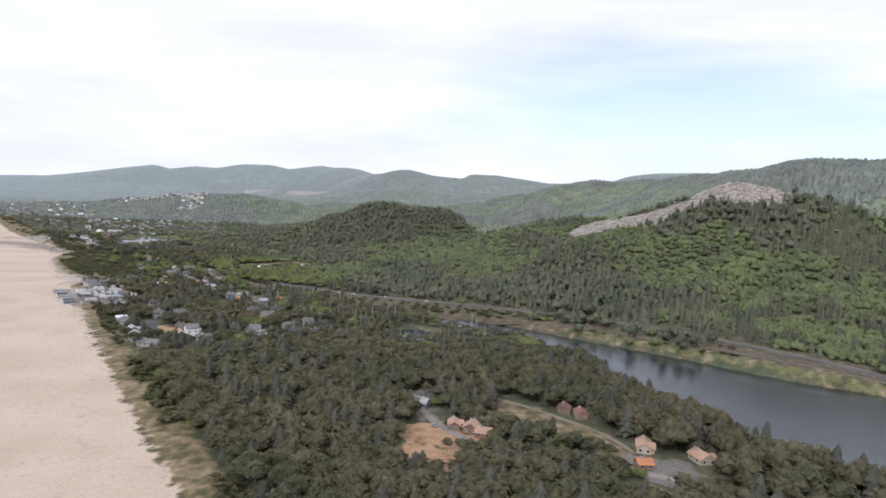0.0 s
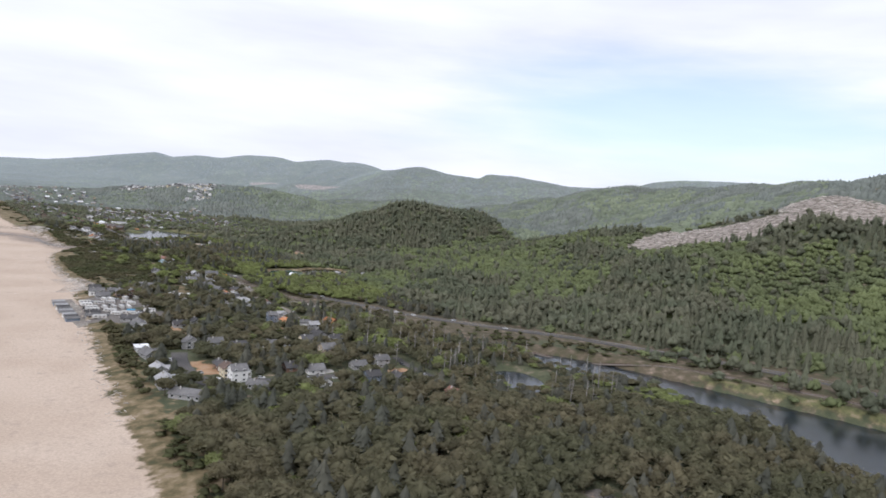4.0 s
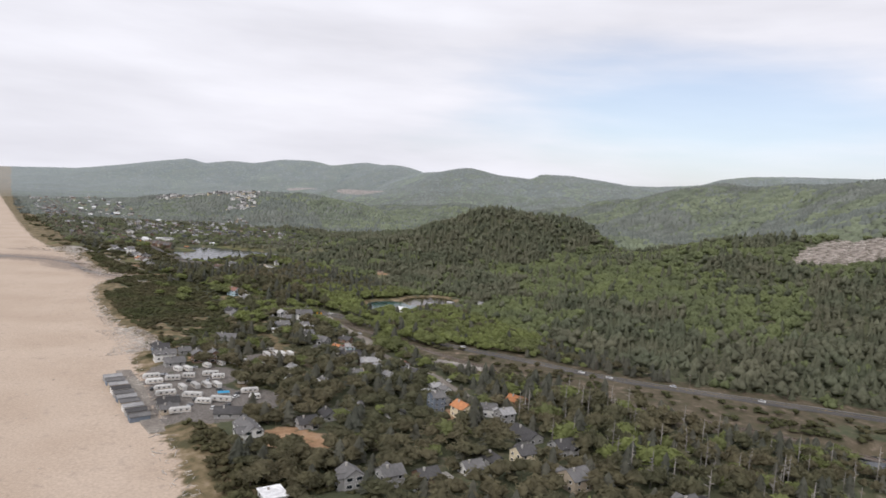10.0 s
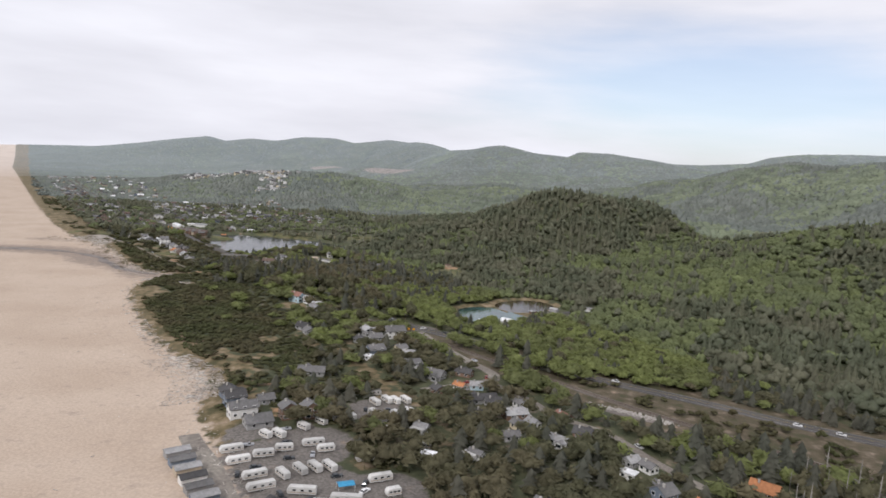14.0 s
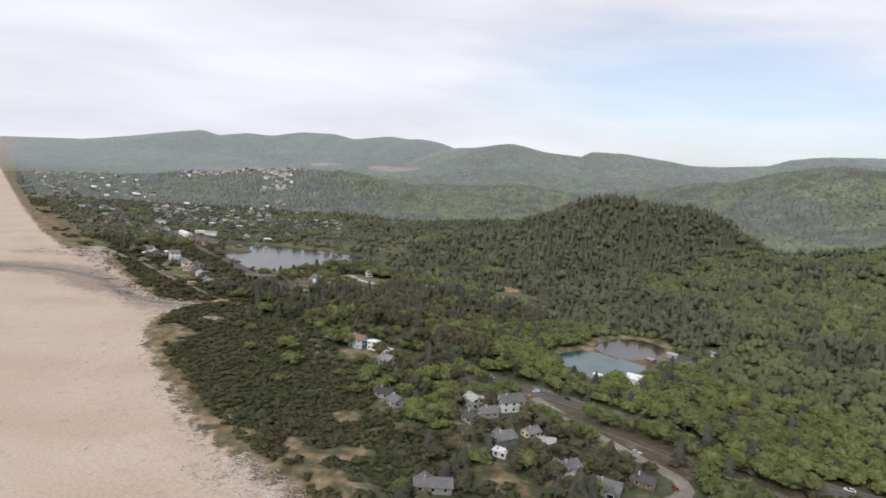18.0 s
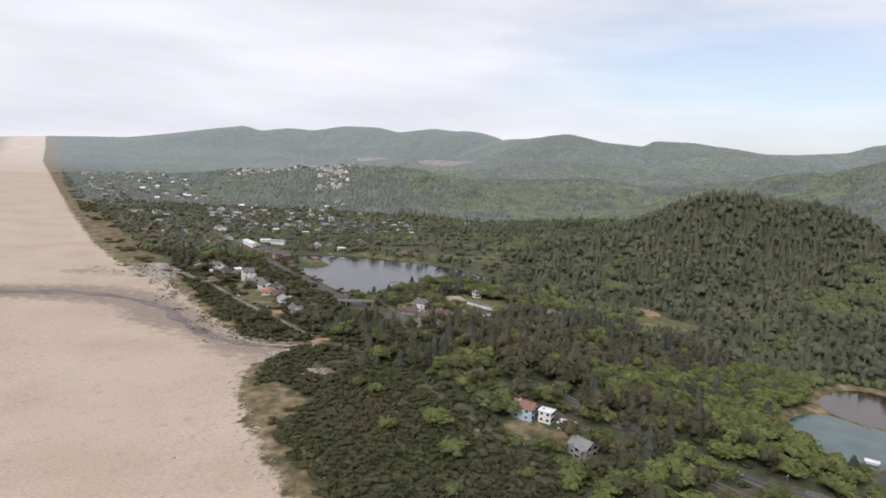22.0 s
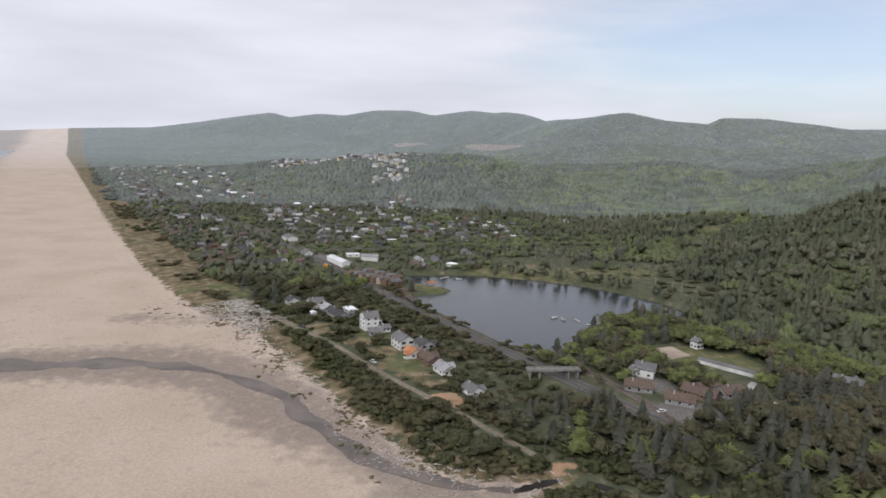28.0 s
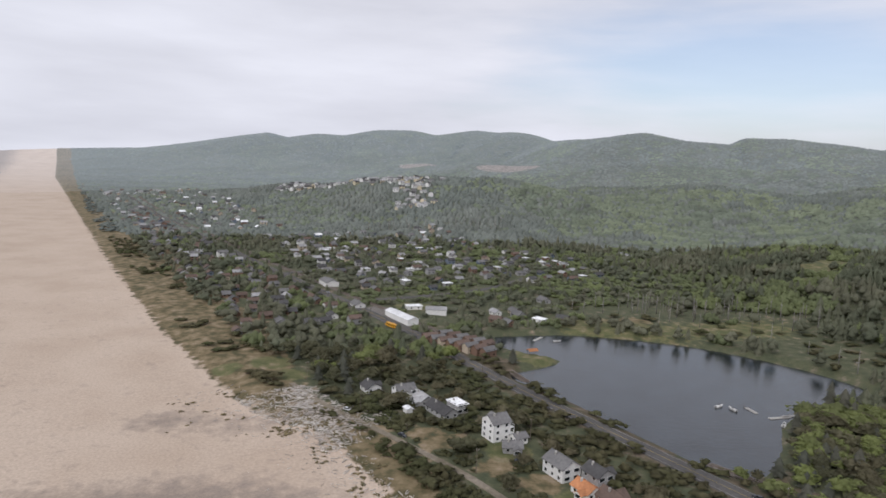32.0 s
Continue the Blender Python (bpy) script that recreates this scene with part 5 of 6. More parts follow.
for line, i, off, colour, word in ((CUL_DE_SAC, 3, 5.6, 0, "beside the cul-de-sac"), (CUL_DE_SAC, 8, -5.8, 1, "beside the cul-de-sac"), (STREET_A, 3, 4.6, 2, "by the village street"), (STREET_A, 6, -4.6, 0, "by the village street"),
                                   (STREET_A, 11, 4.6, 1, "by the village street"), (STREET_A, 14, 4.6, 0, "by the village street"), (STREET_B, 3, 3.6, 2, "by the village street"), (STREET_B, 7, 3.6, 0, "by the village street"),
                                   (STREET_C, 4, 4.4, 0, "on the verge of a street"), (STREET_C, 9, -4.4, 3, "on the verge of a street"), (STREET_C, 15, 4.4, 1, "on the verge of a street"), (STREET_D, 5, 3.6, 2, "by a gravel street"),
                                   (STREET_D, 8, -3.6, 0, "by a gravel street"), (STREET_E, 4, 3.6, 1, "by a gravel street"), (SOUTH_LANE, 8, 3.4, 1, "on a forest lane"), (SOUTH_LANE, 20, 3.4, 0, "on a forest lane"),
                                   (BEACH_ROAD, 7, -4.4, 0, "beside the beach lane"), (BEACH_ROAD, 13, -4.2, 2, "beside the beach lane"), (BEACH_ROAD, 25, -4.4, 0, "beside the beach lane")):
    i = min(i, len(line) - 2)
    x, y, tn = on_line(line, i, off)
    car(x, y, tn, colour, word, pickup=colour == 1)
    HOUSE_SPOTS.append((x, y, 3.2))
car(-499, 1116, 30, 0, "in a yard near the lake")
car(-316, 905, 40, 0, "at the highway junction")
car(-300, 897, 120, 2, "at the highway junction")
HS = sn(HWY[:, 0], HWY[:, 1])[0]
for s_at, off, colour in ((681, -2.2, 0), (696, -2.2, 0), (641, 2.2, 1), (777, 2.2, 0), (946, -2.2, 1), (1283, 2.2, 2), (1499, -2.2, 0), (1676, 2.2, 1), (597, -2.2, 0), (419, 2.2, 1)):
    i = int(np.argmin(np.abs(HS - s_at)))
    x, y, tn = on_line(HWY, i, off)
    c_ = car(x, y, tn if off > 0 else tn + 180, colour, "on the highway", z=gz(HWY[i, 0], HWY[i, 1]) + 0.42)

M_BUS = mat("yellow_bus_paint", (0.72, 0.36, 0.03), 0.45, 0.06, 2.0)
for x, y in ((-733, 1387), (-729, 1384)):
    bus = thing("school_bus", x, y, YAW + 8, "yellow school bus parked beside the highway", "bus", "parked school buses")
    part("body", Build().box(-4.6, -1.2, 0.5, 3.6, 1.2, 2.95, 0.08).box(3.6, -1.05, 0.5, 4.9, 1.05, 1.6, 0.06), M_BUS, bus)
    for sgn in (-1, 1):
        for u in np.linspace(-3.9, 2.7, 6):
            part("window", Build().box(u - 0.45, sgn * 1.2 - 0.05, 1.75, u + 0.45, sgn * 1.2 - 0.005 + 0.02, 2.4), M_GLASS, bus)
        for u in (-2.8, 3.9):
            wheel(bus, u, sgn * 1.05, 0.48)
    HOUSE_SPOTS.append((x, y, 6))


# ---- poles, bridge, docks ----
POLE = Build().tube((0, 0, -1), (0, 0, 10.5), 0.17, 0.12, 8).mesh("pole", M_POLE)
ARM = Build().box(-1.1, -0.06, 9.7, 1.1, 0.06, 9.85).mesh("crossarm", M_POLE)
INS = Build().tube((0, 0, 0), (0, 0, 0.2), 0.06, 0.04, 6).mesh("insulator", M_TRIM)
pole0 = None
for x, y in [(-719, 1228), (-662, 1175), (-640, 1210), (-664, 1298), (-551, 1165), (-306, 893), (-201, 827), (-329, 904), (-391, 999), (-371, 923), (-364, 931), (-554, 1059), (-50.8, 742), (-107, 762), (-610, 1130),
             (-756, 1264), (-692, 1194), (-568, 1143), (-254, 848), (-152, 790), (0, 719), (-419, 1016), (-464, 1067), (-508, 1118), (-711, 1346), (-749, 1397)]:
    m = pose(x, y, gz(x, y), 0, 0, 30)
    if pole0 is None:
        pole0 = thing("utility_pole", x, y, 30, "weathered wooden utility pole with one crossarm", "utility pole", "utility poles")
        part("pole", POLE, M_POLE, pole0)
        arm = part("crossarm", ARM, M_POLE, pole0)
        for u in (-0.95, -0.35, 0.35, 0.95):
            put("insulator", INS, arm, u, 0, 9.85)
    else:
        copy_thing(pole0, m)

bridge = thing("bridge", -546, 1149, 15, "pale concrete bridge crossing over the highway near the lake", "bridge", z=gz(-546, 1149))
M_BRIDGE = mat("weathered_concrete", (0.23, 0.22, 0.20), 0.9, 0.25, 0.7, 0.2, 5.0, second=(0.17, 0.16, 0.145))
part("deck", Build().box(-14, -2.2, 4.3, 14, 2.2, 4.9), M_BRIDGE, bridge)
for sgn in (-1, 1):
    part("railing", Build().box(-14, sgn * 2.1 - 0.1, 4.9, 14, sgn * 2.1 + 0.1, 5.5), M_BRIDGE, bridge)
for u in (-12.5, -7.5, 7.5, 12.5):
    part("pier", Build().box(u - 0.35, -1.8, -2.5, u + 0.35, 1.8, 4.3), M_BRIDGE, bridge)
HOUSE_SPOTS.append((-546, 1149, 9))
HOUSE_SPOTS.append((-538, 1138, 7))
court_z = max(gz(a, b) for a, b in ((-482, 1215), (-471, 1222), (-466, 1205), (-478, 1194))) + 0.1
tagged(new("sand_court_ground", Build().face_set([(-482, 1215, court_z), (-471, 1222, court_z), (-464, 1206, court_z), (-477, 1196, court_z)] + [(-482, 1215, court_z - 2), (-471, 1222, court_z - 2), (-464, 1206, court_z - 2), (-477, 1196, court_z - 2)],
       [(3, 2, 1, 0), (4, 5, 6, 7), (0, 1, 5, 4), (1, 2, 6, 5), (2, 3, 7, 6), (3, 0, 4, 7)]).mesh("sand_court_ground", mat("court_sand", (0.42, 0.34, 0.26), 0.95, 0.15, 0.8, 0.2, 5.0))), "pale sand court on the lawn near the lake", "court", kind="structure")
HOUSE_SPOTS.append((-474, 1209, 14))

M_DOCK = mat("grey_dock_boards", (0.42, 0.40, 0.37), 0.85, 0.2, 1.5)
for x, y, turn, n_f in ((-517, 1269, 20, 3), (-521, 1275, 110, 2), (-509, 1273, 20, 2), (-631, 1387, 60, 3)):
    dock = thing("floating_dock", x, y, turn, "weathered grey floating dock on the lake", "dock", z=1.0)
    for k in range(n_f):
        fl = part("float", Build().box(k * 4.2, -1.0, -0.2, k * 4.2 + 4.0, 1.0, 0.35), M_DOCK, dock)
    part("post", Build().tube((n_f * 4.2, 0.8, -2.0), (n_f * 4.2, 0.8, 1.6), 0.12, 0.12), M_POLE, dock)
for x, y, turn in ((-538, 1281, 40), (-532, 1278, 110), (-513, 1261, 60), (-615, 1389, 20)):
    boat = thing("boat", x, y, turn, "small white motorboat moored on the lake", "boat", "moored boats", z=1.0)
    part("hull", Build().face_set([(-2.6, -0.8, -0.1), (1.2, -0.8, -0.1), (2.9, 0, 0.0), (1.2, 0.8, -0.1), (-2.6, 0.8, -0.1), (-2.6, -1.0, 0.8), (1.3, -1.0, 0.85), (3.3, 0, 1.0), (1.3, 1.0, 0.85), (-2.6, 1.0, 0.8)],
                                  [(4, 3, 2, 1, 0), (5, 6, 7, 8, 9), (0, 1, 6, 5), (1, 2, 7, 6), (2, 3, 8, 7), (3, 4, 9, 8), (4, 0, 5, 9)]), M_SHELL, boat)
    part("windscreen", Build().face_set([(0.2, -0.8, 0.8), (0.9, 0, 0.85), (0.2, 0.8, 0.8), (0.0, -0.7, 1.3), (0.55, 0, 1.35), (0.0, 0.7, 1.3)], [(0, 1, 4, 3), (1, 2, 5, 4), (3, 4, 1, 0), (4, 5, 2, 1)]), M_GLASS, boat)
    part("outboard_motor", Build().box(-3.0, -0.2, -0.2, -2.6, 0.2, 1.1, 0.05), M_RUBBER, boat)
jetty = thing("jetty", -14, 601, -31, "old grey timber jetty between a pond and the lake", "jetty", z=1.0)
for k in range(40):
    part("board", Build().box(k * 0.62, -1.2 + 0.15 * math.sin(k * 1.7), 0.75, k * 0.62 + 0.56, 1.2 + 0.12 * math.sin(k * 2.3), 0.85), M_DOCK, jetty)
for k in range(9):
    for v in (-1.3, 1.3):
        part("post", Build().tube((k * 3.1, v, -2.0), (k * 3.1 + 0.1 * math.sin(k * 3 + v), v * 1.05, 1.5 + 0.7 * math.sin(k * 2.1 + v)), 0.17, 0.14), M_SNAG, jetty)
for v in (-1.05, 1.05):
    part("beam", Build().box(-0.1, v - 0.12, 0.5, 25.0, v + 0.12, 0.75), M_POLE, jetty)
HOUSE_SPOTS += [(-11, 599, 4), (-5, 596, 4), (1, 592, 4), (7, 589, 4)]
deck_ = thing("picnic_shelter", -634, 1344, 30, "orange-roofed picnic shelter on a grassy point", "shelter", z=gz(-634, 1344))
part("roof", gable_roof(6, 4, 2.4, 0.9, 0.4), ROOFS[R_ORANGE], deck_)
for u in (-2.6, 2.6):
    for v in (-1.6, 1.6):
        part("post", Build().box(u - 0.1, v - 0.1, -0.3, u + 0.1, v + 0.1, 2.5), M_POLE, deck_)
HOUSE_SPOTS.append((-634, 1344, 8))
for u in (-325, -321.5):
    sg = thing("road_sign", u, 890, 20, "yellow warning sign on a post by the highway", "sign", "road signs")
    part("post", Build().box(-0.06, -0.06, -0.5, 0.06, 0.06, 3.4), M_POLE, sg)
    part("plate", Build().box(-0.75, -0.09, 1.9, 0.75, -0.06, 3.4), M_BUS, sg)


# ---- trees ----
trng = np.random.RandomState(11)


def conifer_template(layers, arms, seed, thin=1.0):
    r_ = np.random.RandomState(seed)
    vs, fs = [], []
    for i in range(layers):
        z0 = 0.14 + 0.80 * i / layers
        for k in range(arms):
            a = 2 * math.pi * (k + 0.5 * (i % 2)) / arms + r_.uniform(-0.25, 0.25)
            rad = thin * (1 - z0) ** 0.62 * r_.uniform(0.7, 1.2) + 0.04
            wd = math.pi / arms * r_.uniform(1.0, 1.5)
            b = len(vs)
            vs += [(0, 0, z0 + 0.95 / layers + 0.04), (rad * math.cos(a), rad * math.sin(a), z0 - 0.06 + r_.uniform(-0.02, 0.02)),
                   (0.6 * rad * math.cos(a - wd), 0.6 * rad * math.sin(a - wd), z0 - 0.01), (0.6 * rad * math.cos(a + wd), 0.6 * rad * math.sin(a + wd), z0 - 0.01)]
            fs += [(b, b + 2, b + 1), (b, b + 1, b + 3)]
    b = len(vs)
    vs += [(0.06 * math.cos(q), 0.06 * math.sin(q), 0.0) for q in (0, 2.1, 4.2)] + [(0, 0, 0.6), (0, 0, 1.0), (0.05, 0, 0.8), (-0.04, 0.04, 0.8)]
    fs += [(b, b + 1, b + 3), (b + 1, b + 2, b + 3), (b + 2, b, b + 3), (b + 4, b + 5, b + 6)]
    return np.array(vs), np.array(fs)


ICO_V = np.array([(math.cos(a) * math.cos(e), math.sin(a) * math.cos(e), math.sin(e)) for a, e in [(0, 1.5708)] + [(k * 1.2566, 0.4636) for k in range(5)] + [(k * 1.2566 + 0.6283, -0.4636) for k in range(5)] + [(0, -1.5708)]])
ICO_F = np.array([(0, k + 1, (k + 1) % 5 + 1) for k in range(5)] + [(k + 1, k + 6, (k + 1) % 5 + 1) for k in range(5)] + [((k + 1) % 5 + 1, k + 6, (k + 1) % 5 + 6) for k in range(5)] + [(11, (k + 1) % 5 + 6, k + 6) for k in range(5)])
OCT_V = np.array([(1, 0, 0), (0, 1, 0), (-1, 0, 0), (0, -1, 0), (0, 0, 1), (0, 0, -0.7)], float)
OCT_F = np.array([(0, 1, 4), (1, 2, 4), (2, 3, 4), (3, 0, 4), (1, 0, 5), (2, 1, 5), (3, 2, 5), (0, 3, 5)])


def crown_template(lumps, sprays, seed, low=0.35, flat=0.24, solid=True, spread=0.5, leaf=1.0):
    """A broad crown: uneven lumps with sprays of leaves standing out of them, on a short trunk."""
    r_ = np.random.RandomState(seed)
    vs, fs, k = [], [], 0
    base_v, base_f = (ICO_V, ICO_F) if solid else (OCT_V, OCT_F)
    centres = []
    for i in range(lumps):
        a = 2.4 * i + r_.uniform(-0.4, 0.4)
        d = spread * math.sqrt((i + 0.3) / lumps)
        c = np.array([d * math.cos(a), d * math.sin(a), low + (0.86 - low) * (1 - 0.75 * d / spread * r_.uniform(0.4, 1.0))])
        size = np.array([1, 1, 0]) * r_.uniform(0.46, 0.66) + np.array([0, 0, flat * r_.uniform(0.8, 1.2)])
        centres.append((c, size))
        v = base_v * (0.65 + 0.6 * r_.rand(len(base_v), 1)) * size + c
        vs.append(v)
        fs.append(base_f + k)
        k += len(v)
    for i in range(sprays):
        c, size = centres[i % lumps]
        u = r_.normal(size=3)
        u /= np.linalg.norm(u)
        u[2] = abs(u[2]) * 0.9 - 0.1
        p = c + u * size * r_.uniform(0.85, 1.15)
        e = r_.normal(size=(3, 3)) * np.array([0.16, 0.16, 0.055]) * leaf
        vs.append(p + e)
        fs.append(np.array([[0, 1, 2]]) + k)
        k += 3
    vs.append(np.array([(0.05, 0, 0), (-0.03, 0.05, 0), (-0.03, -0.05, 0), (0, 0, low + 0.2)]))
    fs.append(np.array([(0, 1, 3), (1, 2, 3), (2, 0, 3)]) + k)
    return np.concatenate(vs), np.concatenate(fs)


def snag_template(seed):
    r_ = np.random.RandomState(seed)
    b = Build().tube((0, 0, 0), (0.02, 0.02, 1.0), 0.10, 0.02, 5)
    for i in range(7):
        z0, a = r_.uniform(0.35, 0.95), r_.uniform(0, 6.28)
        ln_ = r_.uniform(0.2, 0.6) * (1.1 - z0)
        b.tube((0, 0, z0), (ln_ * math.cos(a) * 2, ln_ * math.sin(a) * 2, z0 + 0.03), 0.02, 0.006, 3)
    fs = []
    for q in b.f:
        fs += [(q[0], q[i], q[i + 1]) for i in range(1, len(q) - 1)]
    return np.array(b.v), np.array(fs)


def far_template(seed, pointed, rings):
    """A treetop seen from far off: an uneven cone or dome of one or two rings."""
    r_ = np.random.RandomState(seed)
    vs, fs = [], []
    for z0, r0 in ((0.3, 1.0), (0.74, 0.62 if not pointed else 0.45))[:rings]:
        for k in range(5):
            a, r1 = 1.2566 * k + r_.uniform(-0.3, 0.3), r0 * r_.uniform(0.75, 1.2)
            vs.append((r1 * math.cos(a), r1 * math.sin(a), z0 + r_.uniform(-0.06, 0.06)))
    vs.append((r_.uniform(-0.1, 0.1), r_.uniform(-0.1, 0.1), 1.0 if pointed else 0.92))
    for q in range(rings - 1):
        for k in range(5):
            a, b = q * 5 + k, q * 5 + (k + 1) % 5
            fs += [(a, b, b + 5), (a, b + 5, a + 5)]
    fs += [((rings - 1) * 5 + k, (rings - 1) * 5 + (k + 1) % 5, len(vs) - 1) for k in range(5)]
    return np.array(vs), np.array(fs)


FAR_CON = [[far_template(q, True, n_) for q in range(6)] for n_ in (2, 1)]
FAR_ALD = [[far_template(q + 20, False, n_) for q in range(6)] for n_ in (2, 1)]
T_CON = [[conifer_template(6, 5, q) for q in range(6)], [conifer_template(5, 6, q + 40, 0.85) for q in range(6)], FAR_CON[0], FAR_CON[1], FAR_CON[1]]
T_ALD = [[crown_template(8, 90, q, 0.36, 0.27, False, 0.55, 1.15) for q in range(6)], [crown_template(4, 12, q, 0.36, 0.36, False) for q in range(6)], FAR_ALD[0], FAR_ALD[0], FAR_ALD[1]]
T_PIN = [[crown_template(6, 62, q + 30, 0.30, 0.27, False, 0.46, 1.2) for q in range(6)], [crown_template(5, 10, q + 30, 0.35, 0.24, False, 0.42) for q in range(6)], FAR_CON[0] + FAR_ALD[0], FAR_CON[1] + FAR_ALD[1], FAR_CON[1] + FAR_ALD[1]]
T_SCR = [[crown_template(3, 12, q + 60, 0.12, 0.42, False) for q in range(5)], [crown_template(3, 8, q + 60, 0.15, 0.4, False) for q in range(4)]]
T_SNAG = [snag_template(q) for q in range(4)]

BLOCK = np.array(HOUSE_SPOTS)
CUT_POLYS = (CUT_A, CUT_B, CUT_C, CUT_D)
VIEW_S = np.linspace(0, 1143, 13)
VIEW_YAW = np.interp(VIEW_S, [0, 216, 381, 533, 711, 1143], [2.0, 1.0, -1.5, -3.5, -4.5, -6.0])


def in_view(x, y):
    ok = np.zeros(x.shape, bool)
    for s_, yw in zip(VIEW_S, VIEW_YAW):
        ex, ey = xy(s_, 0)
        az = np.degrees(np.arctan2(x - ex, y - ey)) - yw
        ok |= (np.abs(az) < 36.5) & (np.hypot(x - ex, y - ey) > 120)
    return ok


def spots(cell, d0, d1, s_max=5200):
    """Jittered places whose distance from the flight line lies between d0 and d1."""
    lim = min(d1, 5000)
    a = np.arange(-100, min(1143 + lim, s_max), cell)
    b = np.arange(40, lim, cell)
    S, N = np.meshgrid(a, b, indexing="ij")
    S = (S + trng.uniform(-0.45, 0.45, S.shape) * cell).ravel()
    N = (N + trng.uniform(-0.45, 0.45, N.shape) * cell).ravel()
    d = np.hypot(np.maximum(S - 1143, 0), N)
    keep = (d >= d0) & (d < d1)
    S, N = S[keep], N[keep]
    x, y = xy(S, N)
    keep = in_view(x, y)
    return x[keep], y[keep], S[keep], N[keep]


def clear_of(x, y, s, n, tree=3.0):
    v = n - veg_edge(s)
    ok = v > np.interp(s, [1150, 1200, 1280, 1350, 1420, 1480], [9, 3, 4, 10, 13, 13])
    for poly in WATERS:
        near = np.hypot(x - poly[:, 0].mean(), y - poly[:, 1].mean()) < 640
        q = np.full(x.shape, 1e3)
        q[near] = signed(poly, x[near], y[near])
        ok &= q > (9 if poly is POND or poly is MUDPOND else 4)
    close = (s > 770) & (s < 1215)
    ok &= near_line(HWY, x, y) > np.where(close, np.where((s > 864) & (s < 940), 11.0, 5.2), np.where(s > 1480, 6.0, np.where((s > 1215) & (n < 226), 5.6, 8 + tree)))
    ok &= near_line(RAIL, x, y) > np.where(close, np.where(s > 1100, 2.0, 6.5), np.where(s > 1480, 4.0, np.where(s > 1215, 3.6, 6 + tree)))
    for line in STREETS:
        ok &= near_line(line, x, y) > (4.2 if line is BEACH_ROAD else 9.5 if line is STREET_C or line is STREET_A or line is CUL_DE_SAC else 3 + tree)
    for a, b, r in BLOCK:
        ok &= (x - a) ** 2 + (y - b) ** 2 > (r + tree * 0.35) ** 2
    ok &= near_line(CREEK_UP, x, y) > 5.0
    thin = trng.rand(len(x)) < 0.88
    for a, b, r in BLOCK:
        sa, na = sn(a, b)
        if sa < 1300 and na < 420:
            ea, eb = xy(sa - 300, 0)
            q = math.hypot(a - ea, b - eb)
            ca, cb = a - (a - ea) / q * (r + 2), b - (b - eb) / q * (r + 2)
            ok &= ~(thin & ((x - ca) ** 2 + (y - cb) ** 2 < (r * 0.95) ** 2))
    for a, b, r in DIRT + LAWN + YARD + TAN_GRASS:
        ok &= (x - a) ** 2 + (y - b) ** 2 > (r + 1.0) ** 2
    for poly in CUT_POLYS:
        near = np.hypot(x - poly[:, 0].mean(), y - poly[:, 1].mean()) < 520
        q = np.full(x.shape, 1e3)
        q[near] = signed(poly, x[near], y[near])
        ok &= q > 2
    return ok


# stands of one kind: bright young alder, and dark conifers
CONIFER_STANDS = [[(-300, 1378), (-252, 1486), (-150, 1600), (0, 1690), (130, 1730), (70, 1560), (-18, 1458), (-110, 1350), (-224, 1320), (-300, 1330)],
                  [(-486, 1057), (-415, 1156), (-329, 1130), (-168, 1220), (-116, 1170), (-166, 1060), (-222, 1075), (-313, 1055), (-380, 1000), (-449, 1060)],
                  [(-110, 800), (-60, 900), (10, 1000), (60, 985), (137, 1000), (218, 1038), (230, 938), (77, 683), (1, 715), (-104, 738)],
                  [(-153, 900), (-64, 1200), (155, 1232), (231, 866), (204, 666), (235, 568), (118, 606), (15, 739), (-114, 770)],
                  [(-1114, 1756), (-1066, 1918), (-932, 2022), (-694, 2020), (-517, 1962), (-501, 1800), (-647, 1850), (-843, 1794), (-950, 1680)],
                  [(-396, 1563), (-258, 1622), (-235, 1480), (-300, 1400), (-381, 1380)]]
ALDER_STANDS = [[(-392, 923), (-344, 945), (-295, 945), (-225, 950), (-178, 992), (-66, 1010), (20, 1080), (-52, 981), (-131, 854), (-160, 800), (-209, 805), (-256, 820), (-270, 873), (-322, 895)],
                [(-120, 1265), (-49, 1327), (34, 1378), (109, 1275), (116, 1092), (57, 1000), (3, 1060), (-61, 1070), (-123, 1085)], [(-314, 1035), (-273, 1088), (-235, 1085), (-262, 1050)],
                [(-462, 1033), (-424, 1015), (-377, 954), (-389, 924), (-434, 976)], [(16, 1016), (126, 1122), (170, 1020), (127, 906), (8, 853), (-4, 933)],
                [(-107, 1290), (-4, 1428), (101, 1152), (72, 1101), (-43, 1152), (-117, 1156)], [(202, 1340), (284, 1049), (376, 847), (494, 730), (410, 599), (350, 650), (292, 718), (242, 757), (251, 920)],
                [(310, 624), (435, 638), (340, 492), (304, 516)], [(-402, 1297), (-362, 1314), (-376, 1233), (-413, 1212)], [(-336, 1385), (-299, 1370), (-313, 1322), (-351, 1320)],
                [(-628, 2200), (-420, 2500), (-151, 2416), (-307, 2140), (-549, 1993)], [(-249, 2136), (-170, 2256), (-63, 2327), (-22, 2215), (-200, 1900)],
                [(-238, 2000), (-40, 2060), (-245, 1679), (-305, 1770), (-401, 1697)], [(-449, 1516), (-370, 1583), (-274, 1663), (-390, 1502), (-450, 1459)],
                [(-473, 1027), (-447, 1036), (-419, 1002), (-430, 964), (-460, 958), (-476, 988)]]


